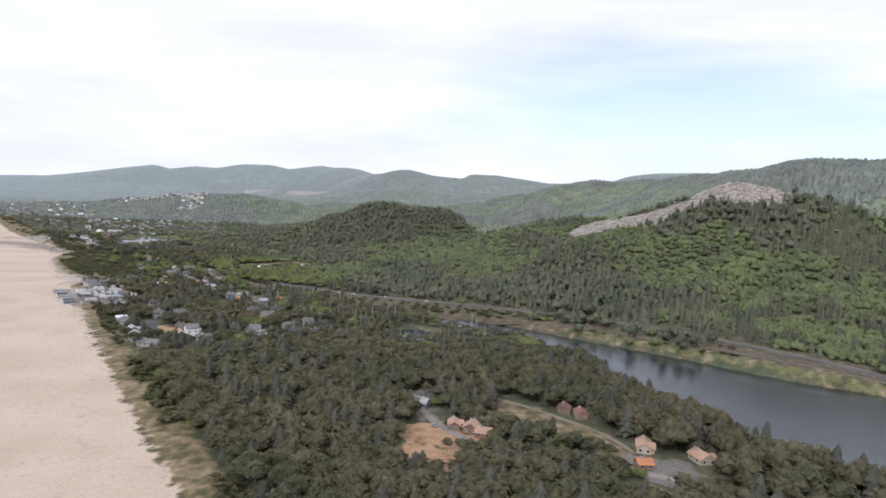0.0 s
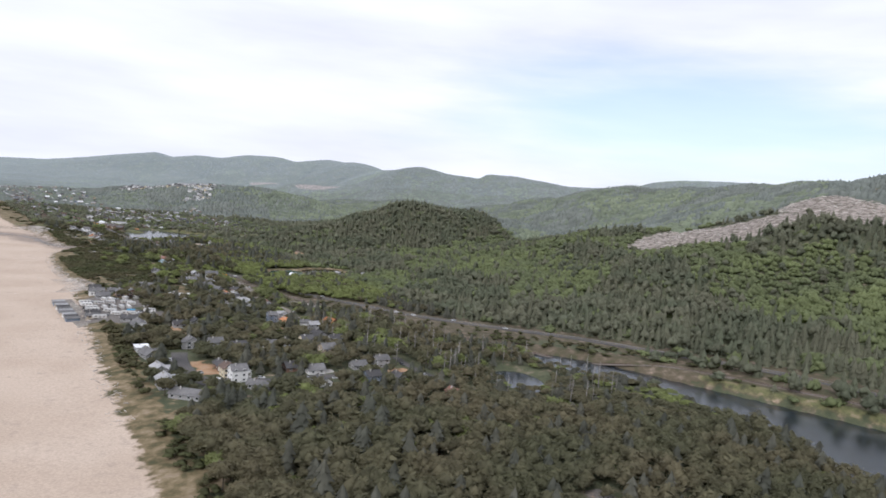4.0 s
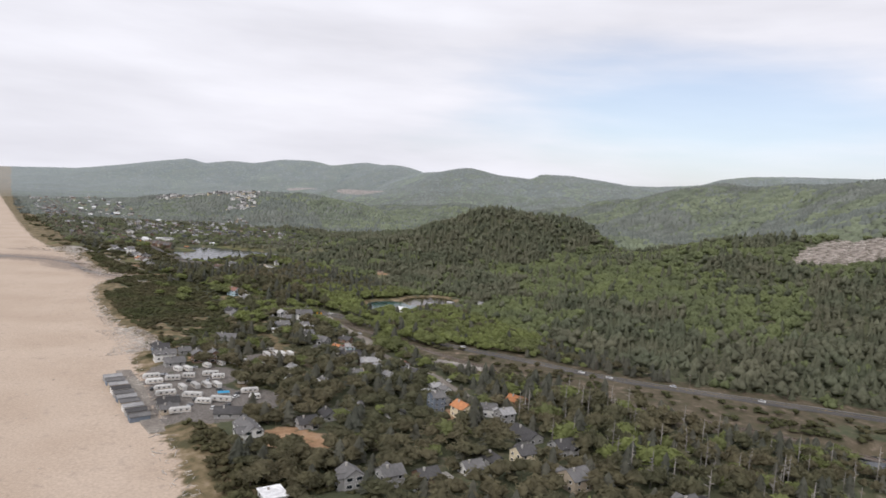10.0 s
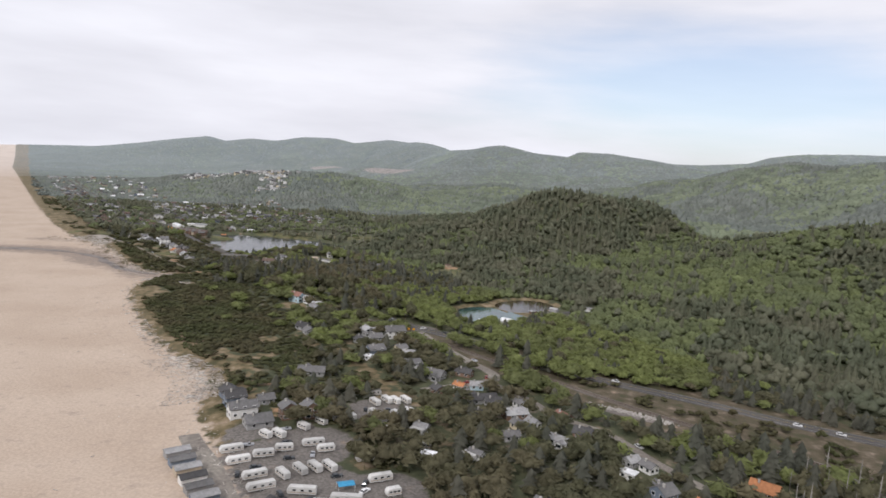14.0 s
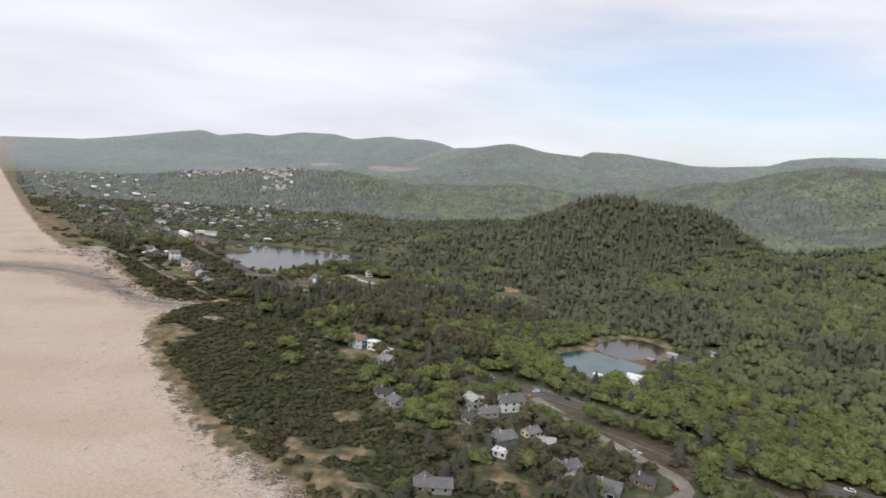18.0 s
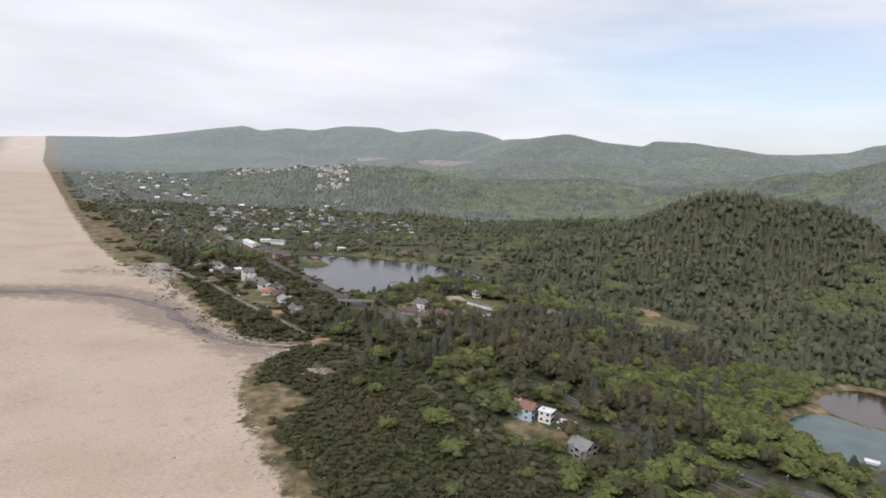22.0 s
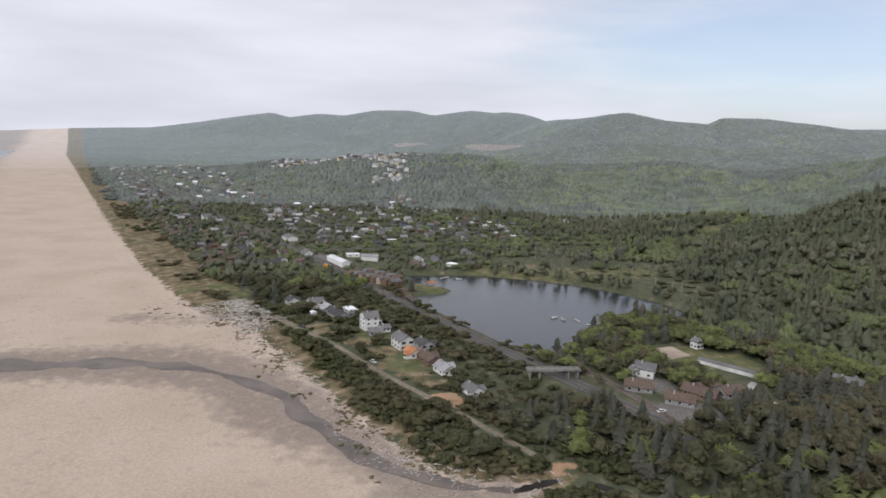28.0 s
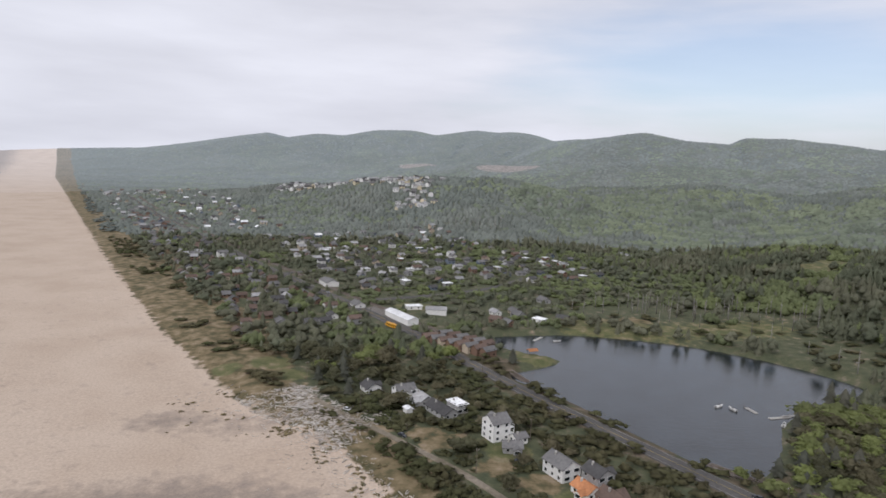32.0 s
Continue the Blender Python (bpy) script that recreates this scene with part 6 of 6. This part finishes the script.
COAST_CONIFERS = [[(-585, 1110), (-524, 1129), (-444, 1128), (-363, 1110), (-294, 1110), (-322, 1058), (-393, 1046), (-470, 1051), (-545, 1068)], [(-579, 1087), (-505, 1068), (-437, 1096), (-369, 1051), (-334, 998), (-314, 1014), (-404, 1112), (-491, 1128)]]
COAST_ALDERS = [[(-473, 1014), (-439, 1013), (-390, 961), (-388, 913), (-420, 898), (-450, 914)], [(-385, 895), (-324, 974), (-299, 992), (-283, 936), (-309, 901), (-370, 875)],
                [(-472, 1034), (-438, 1037), (-409, 997), (-384, 981), (-458, 965)], [(-386, 1043), (-349, 1044), (-334, 1036), (-350, 1006), (-386, 1001)]]


def in_stand(stands, x, y, fuzz):
    got = np.zeros(x.shape, bool)
    for poly in stands:
        p = np.array(poly, float)
        m = p.mean(0)
        near = np.hypot(x - m[0], y - m[1]) < np.linalg.norm(p - m, axis=1).max() + 60
        got[near] |= signed(p, x[near], y[near]) < fuzz[near]
    return got


def kinds(x, y, s, n):
    """0 conifer, 1 alder, 2 shore pine, 3 scrub, 4 snag, -1 nothing."""
    u = trng.rand(len(x))
    p = 0.6 * vnoise(x, y, 120, 21) + 0.4 * fbm(x, y, 46, 26)
    clump = vnoise(x, y, 27, 88) * 0.7 + vnoise(x, y, 70, 89) * 0.3
    alder = np.maximum(np.clip((p - 0.53) * 16, 0.03, 0.93), np.clip((clump - 0.55) * 7, 0.0, 0.85))
    belt = (n > np.interp(s, [508, 635, 762, 889, 1143], [533, 406, 333, 290, 260])) & (n < np.interp(s, [508, 711, 889, 1143], [559, 533, 419, 381])) & (s > np.interp(n, [300, 400, 520], [730, 775, 850])) & (s < 1118)
    alder = np.where(belt, 0.84, alder)
    alder = np.where((s > 1000) & (n < 520), alder * 0.8, alder)
    crest = near_line(KNOLL_LINE, x, y)
    alder = np.where(crest < 90, alder * 0.3, alder)
    alder = np.where((s < 610) & (n > 597), np.clip((p - 0.52) * 14, 0.05, 0.92), alder)
    alder = np.where((s > 1290) & (n < 750), alder * 0.6, alder)
    alder = np.where((s > 420) & (s < 770) & (n < 620), alder * 0.3, alder)
    fuzz = (fbm(x, y, 55, 66) - 0.5) * 70
    alder = np.where(in_stand(CONIFER_STANDS, x, y, fuzz), np.clip((clump - 0.70) * 7, 0.03, 0.5), alder)
    alder = np.where(in_stand(ALDER_STANDS, x, y, fuzz), 0.88, alder)
    k = np.where(u < alder, 1, 0)
    coast = n < np.interp(s, [-127, 381, 572, 660, 813, 889, 1143, 1270, 1524], [483, 381, 241, 222, 241, 229, 213, 190, 152])
    k = np.where(coast, np.where(u < np.where(s > 900, 0.11, 0.05), 1, np.where(u < np.where(s < 420, 0.16, 0.36), 0, 2)), k)
    dune = coast & (n - veg_edge(s) < np.interp(s, [381, 572, 762, 889, 1143, 1219, 1524], [20.3, 17.8, 25.4, 43.2, 50.8, 55.9, 38.1]))
    k = np.where(dune, 3, k)
    k = np.where((s > 826) & (s < 1175) & (n < 190) & (u > 0.45), 3, k)
    k = np.where((s > 889) & (s < 1090) & (n - veg_edge(s) >= 84) & (n < 222) & (u < 0.3), 1, k)
    lakeside = (s > 1194) & (n > 127) & (n < 226) & (s < 1473)
    k = np.where(lakeside, np.where(n > np.interp(s, [1194, 1283, 1346, 1473], [190, 193, 178, 178]), np.where(u < 0.75, 3, -1), np.where(u < 0.5, 3, np.where(u < 0.75, 2, -1))), k)
    swamp = near_line(SWAMP, x, y)
    k = np.where(swamp < 45, np.where(u < 0.22, 4, np.where(u < 0.40, 0, np.where(u < 0.90, 2, 1))), k)
    east = near_line(EAST_SHORE, x, y)
    k = np.where((east < 30), np.where(u < 0.10, 4, np.where(u < 0.3, 3, -1)), k)
    k = np.where(near_line(RUBBLE_LINE, x, y) < 13, -1, k)
    bare = near_line(BARE_LINE, x, y)
    k = np.where(bare < 20, np.where(u < 0.72, 4, np.where(u < 0.85, 2, -1)), k)
    k = np.where((s > 1385) & (s < 1464) & (n > 82) & (n < 113), -1, k)
    hillsnag = near_line(HILL_SNAGS, x, y)
    k = np.where((hillsnag < 30) & (u < 0.3), 4, k)
    k = np.where(corridor(s, n) > -1, np.where(u < np.where(s < 330, 0.72, np.where(s < 575, 0.9, 0.28)), 3, -1), k)
    k = np.where((corridor(s, n) > -1) & (s > 318) & (s < 490), np.where(u < 0.3, 0, np.where(u < 0.72, 2, np.where(u < 0.85, 1, 3))), k)
    thin = vnoise(x, y, 30, 44)
    k = np.where((k == 3) & (thin < 0.42) & (n - veg_edge(s) < np.interp(s, [900, 1150, 1200, 1420, 1470, 1600], [24, 24, 0, 0, 34, 80])), -1, k)
    screen = (s > 930) & (s < 1215) & (np.abs(n - np.interp(s, [930, 1092, 1215], [245, 225, 225])) < 42)
    k = np.where(screen, np.where(u < 0.3, 0, np.where(u < 0.86, 2, 1)), k)
    grove = (s > 1200) & (s < 1330) & (n > 228) & (n < 330)
    k = np.where(grove & (k >= 0), np.where(u < 0.38, 1, np.where(u < 0.6, 0, 2)), k)
    k = np.where((k >= 0) & in_stand(COAST_CONIFERS, x, y, fuzz * 0.4), np.where(u < 0.42, 0, np.where(u < 0.74, 2, np.where(u < 0.92, 1, 3))), k)
    k = np.where((k >= 0) & in_stand(COAST_ALDERS, x, y, fuzz * 0.4), np.where(u < 0.62, 1, np.where(u < 0.8, 2, 3)), k)
    k = np.where((k >= 0) & (n - veg_edge(s) < np.interp(s, [850, 930, 1000, 1060, 1110, 1140], [45, 80, 108, 108, 92, 30]) + 24 * (p - 0.5)) & (s > 850) & (s < 1140) & (u > 0.05), 3, k)
    hedge = (s > 690) & (s < 864) & (n > np.interp(s, [690, 770, 905], [306, 268, 242])) & (n < np.interp(s, [690, 770, 905], [345, 312, 275]))
    k = np.where(hedge, np.where(u < 0.2, 0, 1), k)
    k = np.where(hedge & (s < 785), np.where(u < 0.5, 3, -1), k)
    k = np.where((k >= 0) & (streaks(s, n) > 0.12), np.where(u < 0.15, 3, -1), k)
    far_off = np.hypot(np.maximum(s - 1143, 0), n) > 950
    k = np.where((k == 0) & (trng.rand(len(x)) < np.where(far_off, 0.72, 0.38)) & (s > 420), 2, k)
    k = np.where((s > 430) & (s < 720) & (n > 150) & (n < 330) & (swamp > 45) & (trng.rand(len(x)) < 0.2), -1, k)
    town = (s > 1435) & (s < 2950) & (n < 520)
    k = np.where(town & (u > 0.8), -1, k)
    return k


def sheet_z(s, n):
    """Height of the built ground sheet, between its grid lines."""
    i = np.clip(np.searchsorted(AS, s) - 1, 0, len(AS) - 2)
    j = np.clip(np.searchsorted(AN, n) - 1, 0, len(AN) - 2)
    u, v = (s - AS[i]) / (AS[i + 1] - AS[i]), (n - AN[j]) / (AN[j + 1] - AN[j])
    return (GZ[i, j] * (1 - u) + GZ[i + 1, j] * u) * (1 - v) + (GZ[i, j + 1] * (1 - u) + GZ[i + 1, j + 1] * u) * v


KNOLL_LINE = np.array([q[:2] for q in KNOLL], float)
SWAMP = spline([(-127, 660), (-89, 610), (-57.1, 597), (-25.4, 578), (0, 559)], 15)
EAST_SHORE = spline([(-419, 1365), (-464, 1420), (-533, 1455), (-578, 1473)], 15)
RUBBLE_LINE = np.array([(-220.0, 768.0), (-178.0, 748.0)])
BARE_LINE = spline([(-545, 1497), (-497, 1496), (-452, 1480), (-428, 1452)], 15)
HILL_SNAGS = spline([(-850, 1975), (-748, 2000), (-680, 2012)], 25)
TREES = {}
for tier, cell, d0, d1 in ((0, 6.2, 0, 390), (1, 9.0, 390, 950), (2, 8.5, 950, 1850), (3, 11.5, 1850, 2900), (4, 14.5, 2900, 5000)):
    x, y, s, n = spots(cell, d0, d1)
    ok = clear_of(x, y, s, n, 3.0 if tier < 2 else 5.0)
    x, y, s, n = x[ok], y[ok], s[ok], n[ok]
    k = kinds(x, y, s, n)
    z = sheet_z(s, n) if tier > 0 else ground_z(x, y)
    old = vnoise(x, y, 140, 31)
    for kind in range(5):
        i = np.nonzero(k == kind)[0]
        m = len(i)
        u = trng.rand(m)
        if kind == 0:
            tall = 6.5 + 7.5 * u * (0.35 + old[i]) * (1.0 + 0.35 * (trng.rand(m) < 0.12))
            wide = 1.3 + tall * trng.uniform(0.17, 0.25, m)
        elif kind == 1:
            tall = 5.0 + 5.0 * u * (0.4 + old[i])
            wide = tall * trng.uniform(0.42, 0.58, m)
        elif kind == 2:
            tall = 4.5 + 5.5 * u * (0.4 + old[i]) + 3.0 * (tier > 0)
            wide = np.minimum(tall, 9.5) * trng.uniform(0.38, 0.55, m)
        elif kind == 3:
            tall = 1.8 + 2.8 * u * u
            wide = (2.2 + 2.2 * trng.rand(m)) * np.where(s[i] > 1150, 1.25, 1.0)
            tall = tall * np.where((s[i] > 850) & (s[i] < 1140), 0.65, 1.0)
        else:
            tall = 9 + 9 * u
            wide = tall * 0.2
        if kind in (0, 2):
            shore = np.interp(n[i], [420, 520], [1, 0])
            tall = tall * (1 + shore * np.interp(s[i], [0, 330, 480, 560, 900], [0.7, 0.6, 0.0, -0.12, -0.1]))
            wide = wide * (1 + 0.35 * shore * (s[i] < 460))
            tall = tall * np.where((s[i] > 1200) & (s[i] < 1330) & (n[i] > 228) & (n[i] < 330), 0.9, 1.0)
            tall = tall * np.where((s[i] > 930) & (s[i] < 1215) & (n[i] > 185) & (n[i] < 275), 1.45, 1.0)
        if kind == 1 and tier == 0:
            wide = wide * 1.2
        if kind < 2 and tier == 0:
            row = (s[i] > 785) & (s[i] < 864) & (n[i] > 255) & (n[i] < 296)
            tall, wide = tall * np.where(row, 1.4, 1.0), wide * np.where(row, 1.15, 1.0)
        if kind < 3 and tier == 0:
            tall = tall * np.where(near_line(np.array([(-15.0, 285.0), (30.0, 325.0), (95.0, 280.0), (140.0, 240.0)]), x[i], y[i]) < 34, 0.8, 1.0)
        if kind < 3:
            tall = tall * np.where((s[i] > 1540) & (s[i] < 1950) & (n[i] > 185) & (n[i] < 560), 0.6, 1.0)
        if kind < 3:
            bank = (signed(LAKE_S, x[i], y[i]) < 55) & (s[i] > 360) & (n[i] < 470) & ((x[i] > -8) | (y[i] < 580)) if tier < 2 else np.zeros(m, bool)
            tall = tall * np.where(bank, 0.55, 1.0)
        if kind < 3 and tier < 2:
            shade = near_line(SWAMP, x[i], y[i])
            tall = tall * np.where(shade < 45, np.where(y[i] > 545, 1.25, 1.0), 1.0)
            tall = tall * np.where((signed(SWAMP_POND, x[i], y[i]) < 48) & (y[i] < 560) & (x[i] > -42), 0.7, 1.0)
        if tier in (1, 2) and kind < 3:
            inland = np.interp(n[i], [300, 420], [0.35, 1.0]) * (1.0 if tier == 1 else 0.6)
            tall = tall * (1 + inland * (0.85, 0.35, 0.75)[kind])
            wide = wide * (1 + inland * (0.30, 0.45, 0.12)[kind])
        grow = (1.2, 1.3, 1.5, 2.0, 2.5)[tier]
        if tier == 1 and kind == 1:
            i = np.concatenate([i, i])
            a = trng.uniform(0, 6.28, 2 * m)
            off = np.concatenate([np.zeros(m), np.full(m, 6.0)])
            wide, tall = np.concatenate([wide, wide * 0.85]), np.concatenate([tall, tall * 0.9])
            px, py = x[i] + off * np.cos(a), y[i] + off * np.sin(a)
            TREES[tier, kind] = (px, py, z[i] - 0.45 * tall, wide * 1.3, tall, trng.uniform(0, 6.28, 2 * m), s[i], n[i])
            continue
        TREES[tier, kind] = (x[i], y[i], z[i] - (0.25 if (tier == 0 and kind != 1) or kind > 2 else 0.2 * tall if tier == 0 else (0.48 if tier > 1 or kind == 1 else 0.35) * tall), wide * (grow if kind != 4 else 1.2), tall * (1.0, 1.0, 0.95, 0.85, 0.7)[tier], trng.uniform(0, 6.28, m), s[i], n[i])

# a close thicket of low scrub behind the sand
a, b = np.meshgrid(np.arange(560, 1425, 3.5), np.arange(2, 92, 3.5), indexing="ij")
s = (a + trng.uniform(-1.7, 1.7, a.shape)).ravel()
n = (b + trng.uniform(-1.7, 1.7, b.shape)).ravel() + veg_edge(s)
x, y = xy(s, n)
keep = clear_of(x, y, s, n, 0.0) & (streaks(s, n) < 0.05) & (vnoise(x, y, 17, 52) > np.interp(s, [560, 850, 920, 1110, 1180, 1425], [0.42, 0.42, 0.16, 0.16, 0.22, 0.22]) + 0.25 * (n - veg_edge(s) < 7)) & ((n - veg_edge(s) < 62) | ((s > 880) & (s < 1130)))
s, n, x, y = s[keep], n[keep], x[keep], y[keep]
m = len(x)
low = (x, y, ground_z(x, y) - 0.3, trng.uniform(1.9, 3.2, m), trng.uniform(1.0, 2.4, m), trng.uniform(0, 6.28, m), s, n)
TREES[0, 3] = tuple(np.concatenate(q) for q in zip(TREES[0, 3], low))

# the nearest trees are things of their own
KIND_NAMES = ("conifer_tree", "alder_tree", "pine_tree")
KIND_LABELS = ("dark green narrow conifer among village houses and dunes", "bright green rounded alder with uneven leafy crown", "dark olive shore pine with rounded crown behind dunes")
KIND_MATS = (M_CONIFER, M_ALDER, M_PINE)


def near_tree(kind, variant):
    ob = new(KIND_NAMES[kind])
    ob.empty_display_size = 0.5
    tagged(ob, KIND_LABELS[kind], "tree", ("conifers", "alders", "shore pines")[kind])
    r_ = np.random.RandomState(100 + kind * 7 + variant)
    b = Build().tube((0, 0, -0.06), (0.01, 0.01, 0.35), 0.055, 0.045, 8).tube((0.01, 0.01, 0.35), (-0.01, 0.02, 0.92), 0.045, 0.01, 8)
    for q in range(9):
        a, z0 = r_.uniform(0, 6.28), r_.uniform(0.3, 0.75)
        rr = r_.uniform(0.3, 0.55)
        b.tube((0, 0, z0), (rr * math.cos(a), rr * math.sin(a), z0 + (0.12 if kind else -0.02)), 0.018, 0.006, 4)
    part("trunk", b, M_BARK, ob)
    if kind == 0:
        tv, tf = conifer_template(15, 9, 200 + variant)
    else:
        parts_ = [crown_template(9, 640, 300 + variant * 3 + kind, 0.34 if kind == 1 else 0.42, 0.2 if kind == 1 else 0.17, True, 0.5, 0.8)]
        tv, tf = parts_[0]
    me = array_mesh("crown", tv, tf, KIND_MATS[kind])
    if kind:
        me.polygons.foreach_set("use_smooth", [True] * len(me.polygons))
    part("crown", me, None, ob)
    return ob


pool = []
for kind in range(3):
    x, y, z, wide, tall, turn, s, n = TREES[0, kind]
    pool += [(max(n[i] - veg_edge(s[i]), 0) + abs(s[i] - 711) * 0.02, kind, i) for i in range(len(x))]
pool.sort()
chosen = pool[:270]
gone = {k: set() for k in range(3)}
protos = {}
for _, kind, i in chosen:
    gone[kind].add(i)
    x, y, z, wide, tall, turn, s, n = (q[i] for q in TREES[0, kind])
    m = Matrix.Translation((x, y, z)) @ Matrix.Rotation(turn, 4, "Z") @ Matrix.Diagonal((wide, wide, tall, 1))
    key = (kind, i % 4)
    if key not in protos:
        protos[key] = near_tree(*key)
        protos[key].matrix_basis = m
    else:
        ob = protos[key]
        keep_scale = ob.scale.copy()
        copy_thing(ob, m @ Matrix.Diagonal((1 / keep_scale.x, 1 / keep_scale.y, 1 / keep_scale.z, 1)))

STUFF = {0: ("conifer_forest", "dense dark green conifer forest over plain and hills", M_CONIFER, T_CON), 1: ("alder_woods", "bright yellow-green alder woods between conifers", M_ALDER, T_ALD),
         2: ("shore_pine_woods", "dark olive shore pines on the coastal plain", M_PINE, T_PIN), 3: ("dune_scrub", "low olive and brown scrub behind the beach", M_SCRUB, T_SCR), 4: ("dead_snags", "bare grey dead tree trunks in wet ground", M_SNAG, None)}
for (tier, kind), rows in TREES.items():
    x, y, z, wide, tall, turn, s, n = rows
    if tier == 0 and kind < 3:
        keep = np.array([i not in gone[kind] for i in range(len(x))], bool)
        x, y, z, wide, tall, turn = (q[keep] for q in (x, y, z, wide, tall, turn))
    if not len(x):
        continue
    name, label, material, temps = STUFF[kind]
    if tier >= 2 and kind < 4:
        # one material for each band of distance, with its share of painted haze
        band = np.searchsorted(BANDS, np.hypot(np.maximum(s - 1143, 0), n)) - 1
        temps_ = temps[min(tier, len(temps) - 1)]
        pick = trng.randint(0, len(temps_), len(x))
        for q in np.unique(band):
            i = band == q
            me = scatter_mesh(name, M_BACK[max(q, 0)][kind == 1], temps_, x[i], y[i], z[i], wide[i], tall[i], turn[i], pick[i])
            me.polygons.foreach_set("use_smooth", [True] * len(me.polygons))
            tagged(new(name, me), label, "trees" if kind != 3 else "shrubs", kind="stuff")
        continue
    # the hillside woods take the paler copies, with haze painted in
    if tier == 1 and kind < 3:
        material = M_HAZED_ALDER if kind == 1 else M_HAZED_CONIFER
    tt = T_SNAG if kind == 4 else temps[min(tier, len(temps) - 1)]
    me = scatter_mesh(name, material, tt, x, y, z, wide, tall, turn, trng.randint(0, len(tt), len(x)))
    if kind in (1, 2, 3) or (tier > 0 and kind == 0):
        me.polygons.foreach_set("use_smooth", [True] * len(me.polygons))
    tagged(new(name, me), label, "trees" if kind != 3 else "shrubs", kind="stuff")

# ---- driftwood on the beach ----
LOGT = []
for q in range(3):
    b = Build().tube((-0.5, 0, 0.05), (0.5, 0.04, 0.05), 0.06, 0.04, 4)
    fs = []
    for f in b.f:
        fs += [(f[0], f[i], f[i + 1]) for i in range(1, len(f) - 1)]
    LOGT.append((np.array(b.v), np.array(fs)))
ls, lv = [], []
for s0, s1, v0, v1, count in ((480, 1143, -7, 4, 900), (834, 908, -20, 7, 2300), (905, 1000, -8, 3, 300), (1114, 1126, 32, 46, 130), (1150, 1220, -16, 12, 420), (1150, 1225, -24, 3, 700), (1220, 1410, -18, 2, 900), (1400, 1462, -4, 34, 1700), (1330, 1480, -26, 6, 500), (570, 1400, -55, -6, 260)):
    ls.append(trng.uniform(s0, s1, count))
    lv.append(trng.uniform(v0, v1, count))
ps = trng.uniform(1388, 1460, 1500)
ls.append(ps)
lv.append(np.interp(ps, [1388, 1420, 1460], [99, 97, 99]) + trng.normal(0, 6.0, 1500) - veg_edge(ps))
ls, lv = np.concatenate(ls), np.concatenate(lv)
lx, ly = xy(ls, veg_edge(ls) + lv)
lz = ground_z(lx, ly)
big = (0.6 + 2.6 * trng.rand(len(lx)) ** 2.2) * np.where(lv < -9, 0.6, 1.0)
tagged(new("driftwood_logs", scatter_mesh("driftwood_logs", M_LOG, LOGT, lx, ly, lz, big, big * 1.6, trng.uniform(0, 6.28, len(lx)), trng.randint(0, 3, len(lx)))),
       "bleached driftwood logs strewn along the top of the beach", "driftwood", kind="stuff")
# tufts of beach grass on the upper sand
M_TUFT = mat("beach_grass", (0.180, 0.145, 0.080), 0.9, 0.3, 0.3, second=(0.120, 0.104, 0.055), island=0.2, spec=0.1)
gs = np.concatenate([trng.uniform(1190, 1420, 700), trng.uniform(1395, 1480, 260)])
gv = np.concatenate([trng.normal(-6, 7, 700), trng.normal(0, 18, 260)])
keep = vnoise(gs, gv, 12, 97) > 0.55
gs, gv = gs[keep], gv[keep]
gx, gy = xy(gs, veg_edge(gs) + gv)
big = trng.uniform(0.5, 1.7, len(gx))
tagged(new("beach_grass", scatter_mesh("beach_grass", M_TUFT, T_SCR[1], gx, gy, ground_z(gx, gy) - 0.15, big, big * trng.uniform(0.3, 0.6, len(gx)), trng.uniform(0, 6.28, len(gx)), trng.randint(0, 4, len(gx)))),
       "tan and olive tufts of beach grass on the upper sand", "grass", kind="stuff")
# slash and stumps on the logged slopes
cxs = np.concatenate([trng.uniform(210, 420, 2200), trng.uniform(388, 500, 1400)])
cys = np.concatenate([trng.uniform(997, 1232, 2200), trng.uniform(933, 1118, 1400)])
ok = (signed(CUT_A, cxs, cys) < -1) | (signed(CUT_B, cxs, cys) < -1)
cxs, cys = cxs[ok], cys[ok]
big = trng.uniform(2.0, 7.0, len(cxs))
tagged(new("logging_slash", scatter_mesh("logging_slash", M_LOG, LOGT, cxs, cys, ground_z(cxs, cys), big, big * 1.5, trng.uniform(0, 6.28, len(cxs)), trng.randint(0, 3, len(cxs)))),
       "pale logs and slash on the clear-cut hillside", "logging slash", kind="stuff")


# pale rubble beside the railway
rs = trng.uniform(0, 1, 620)
rx, ry = -218 + 38 * rs + trng.normal(0, 1.3, 620), 774 - 18 * rs + trng.normal(0, 1.6, 620)
big = trng.uniform(0.5, 1.5, 620)
tagged(new("rubble", scatter_mesh("rubble", M_RUBBLE, [(OCT_V * np.array([0.5, 0.38, 0.4]), OCT_F), (ICO_V * np.array([0.42, 0.5, 0.35]), ICO_F)], rx, ry, ground_z(rx, ry) + 0.15, big, big, trng.uniform(0, 6.28, 620), trng.randint(0, 2, 620))),
       "pale broken rubble and rocks beside the railway", "rubble", kind="stuff")
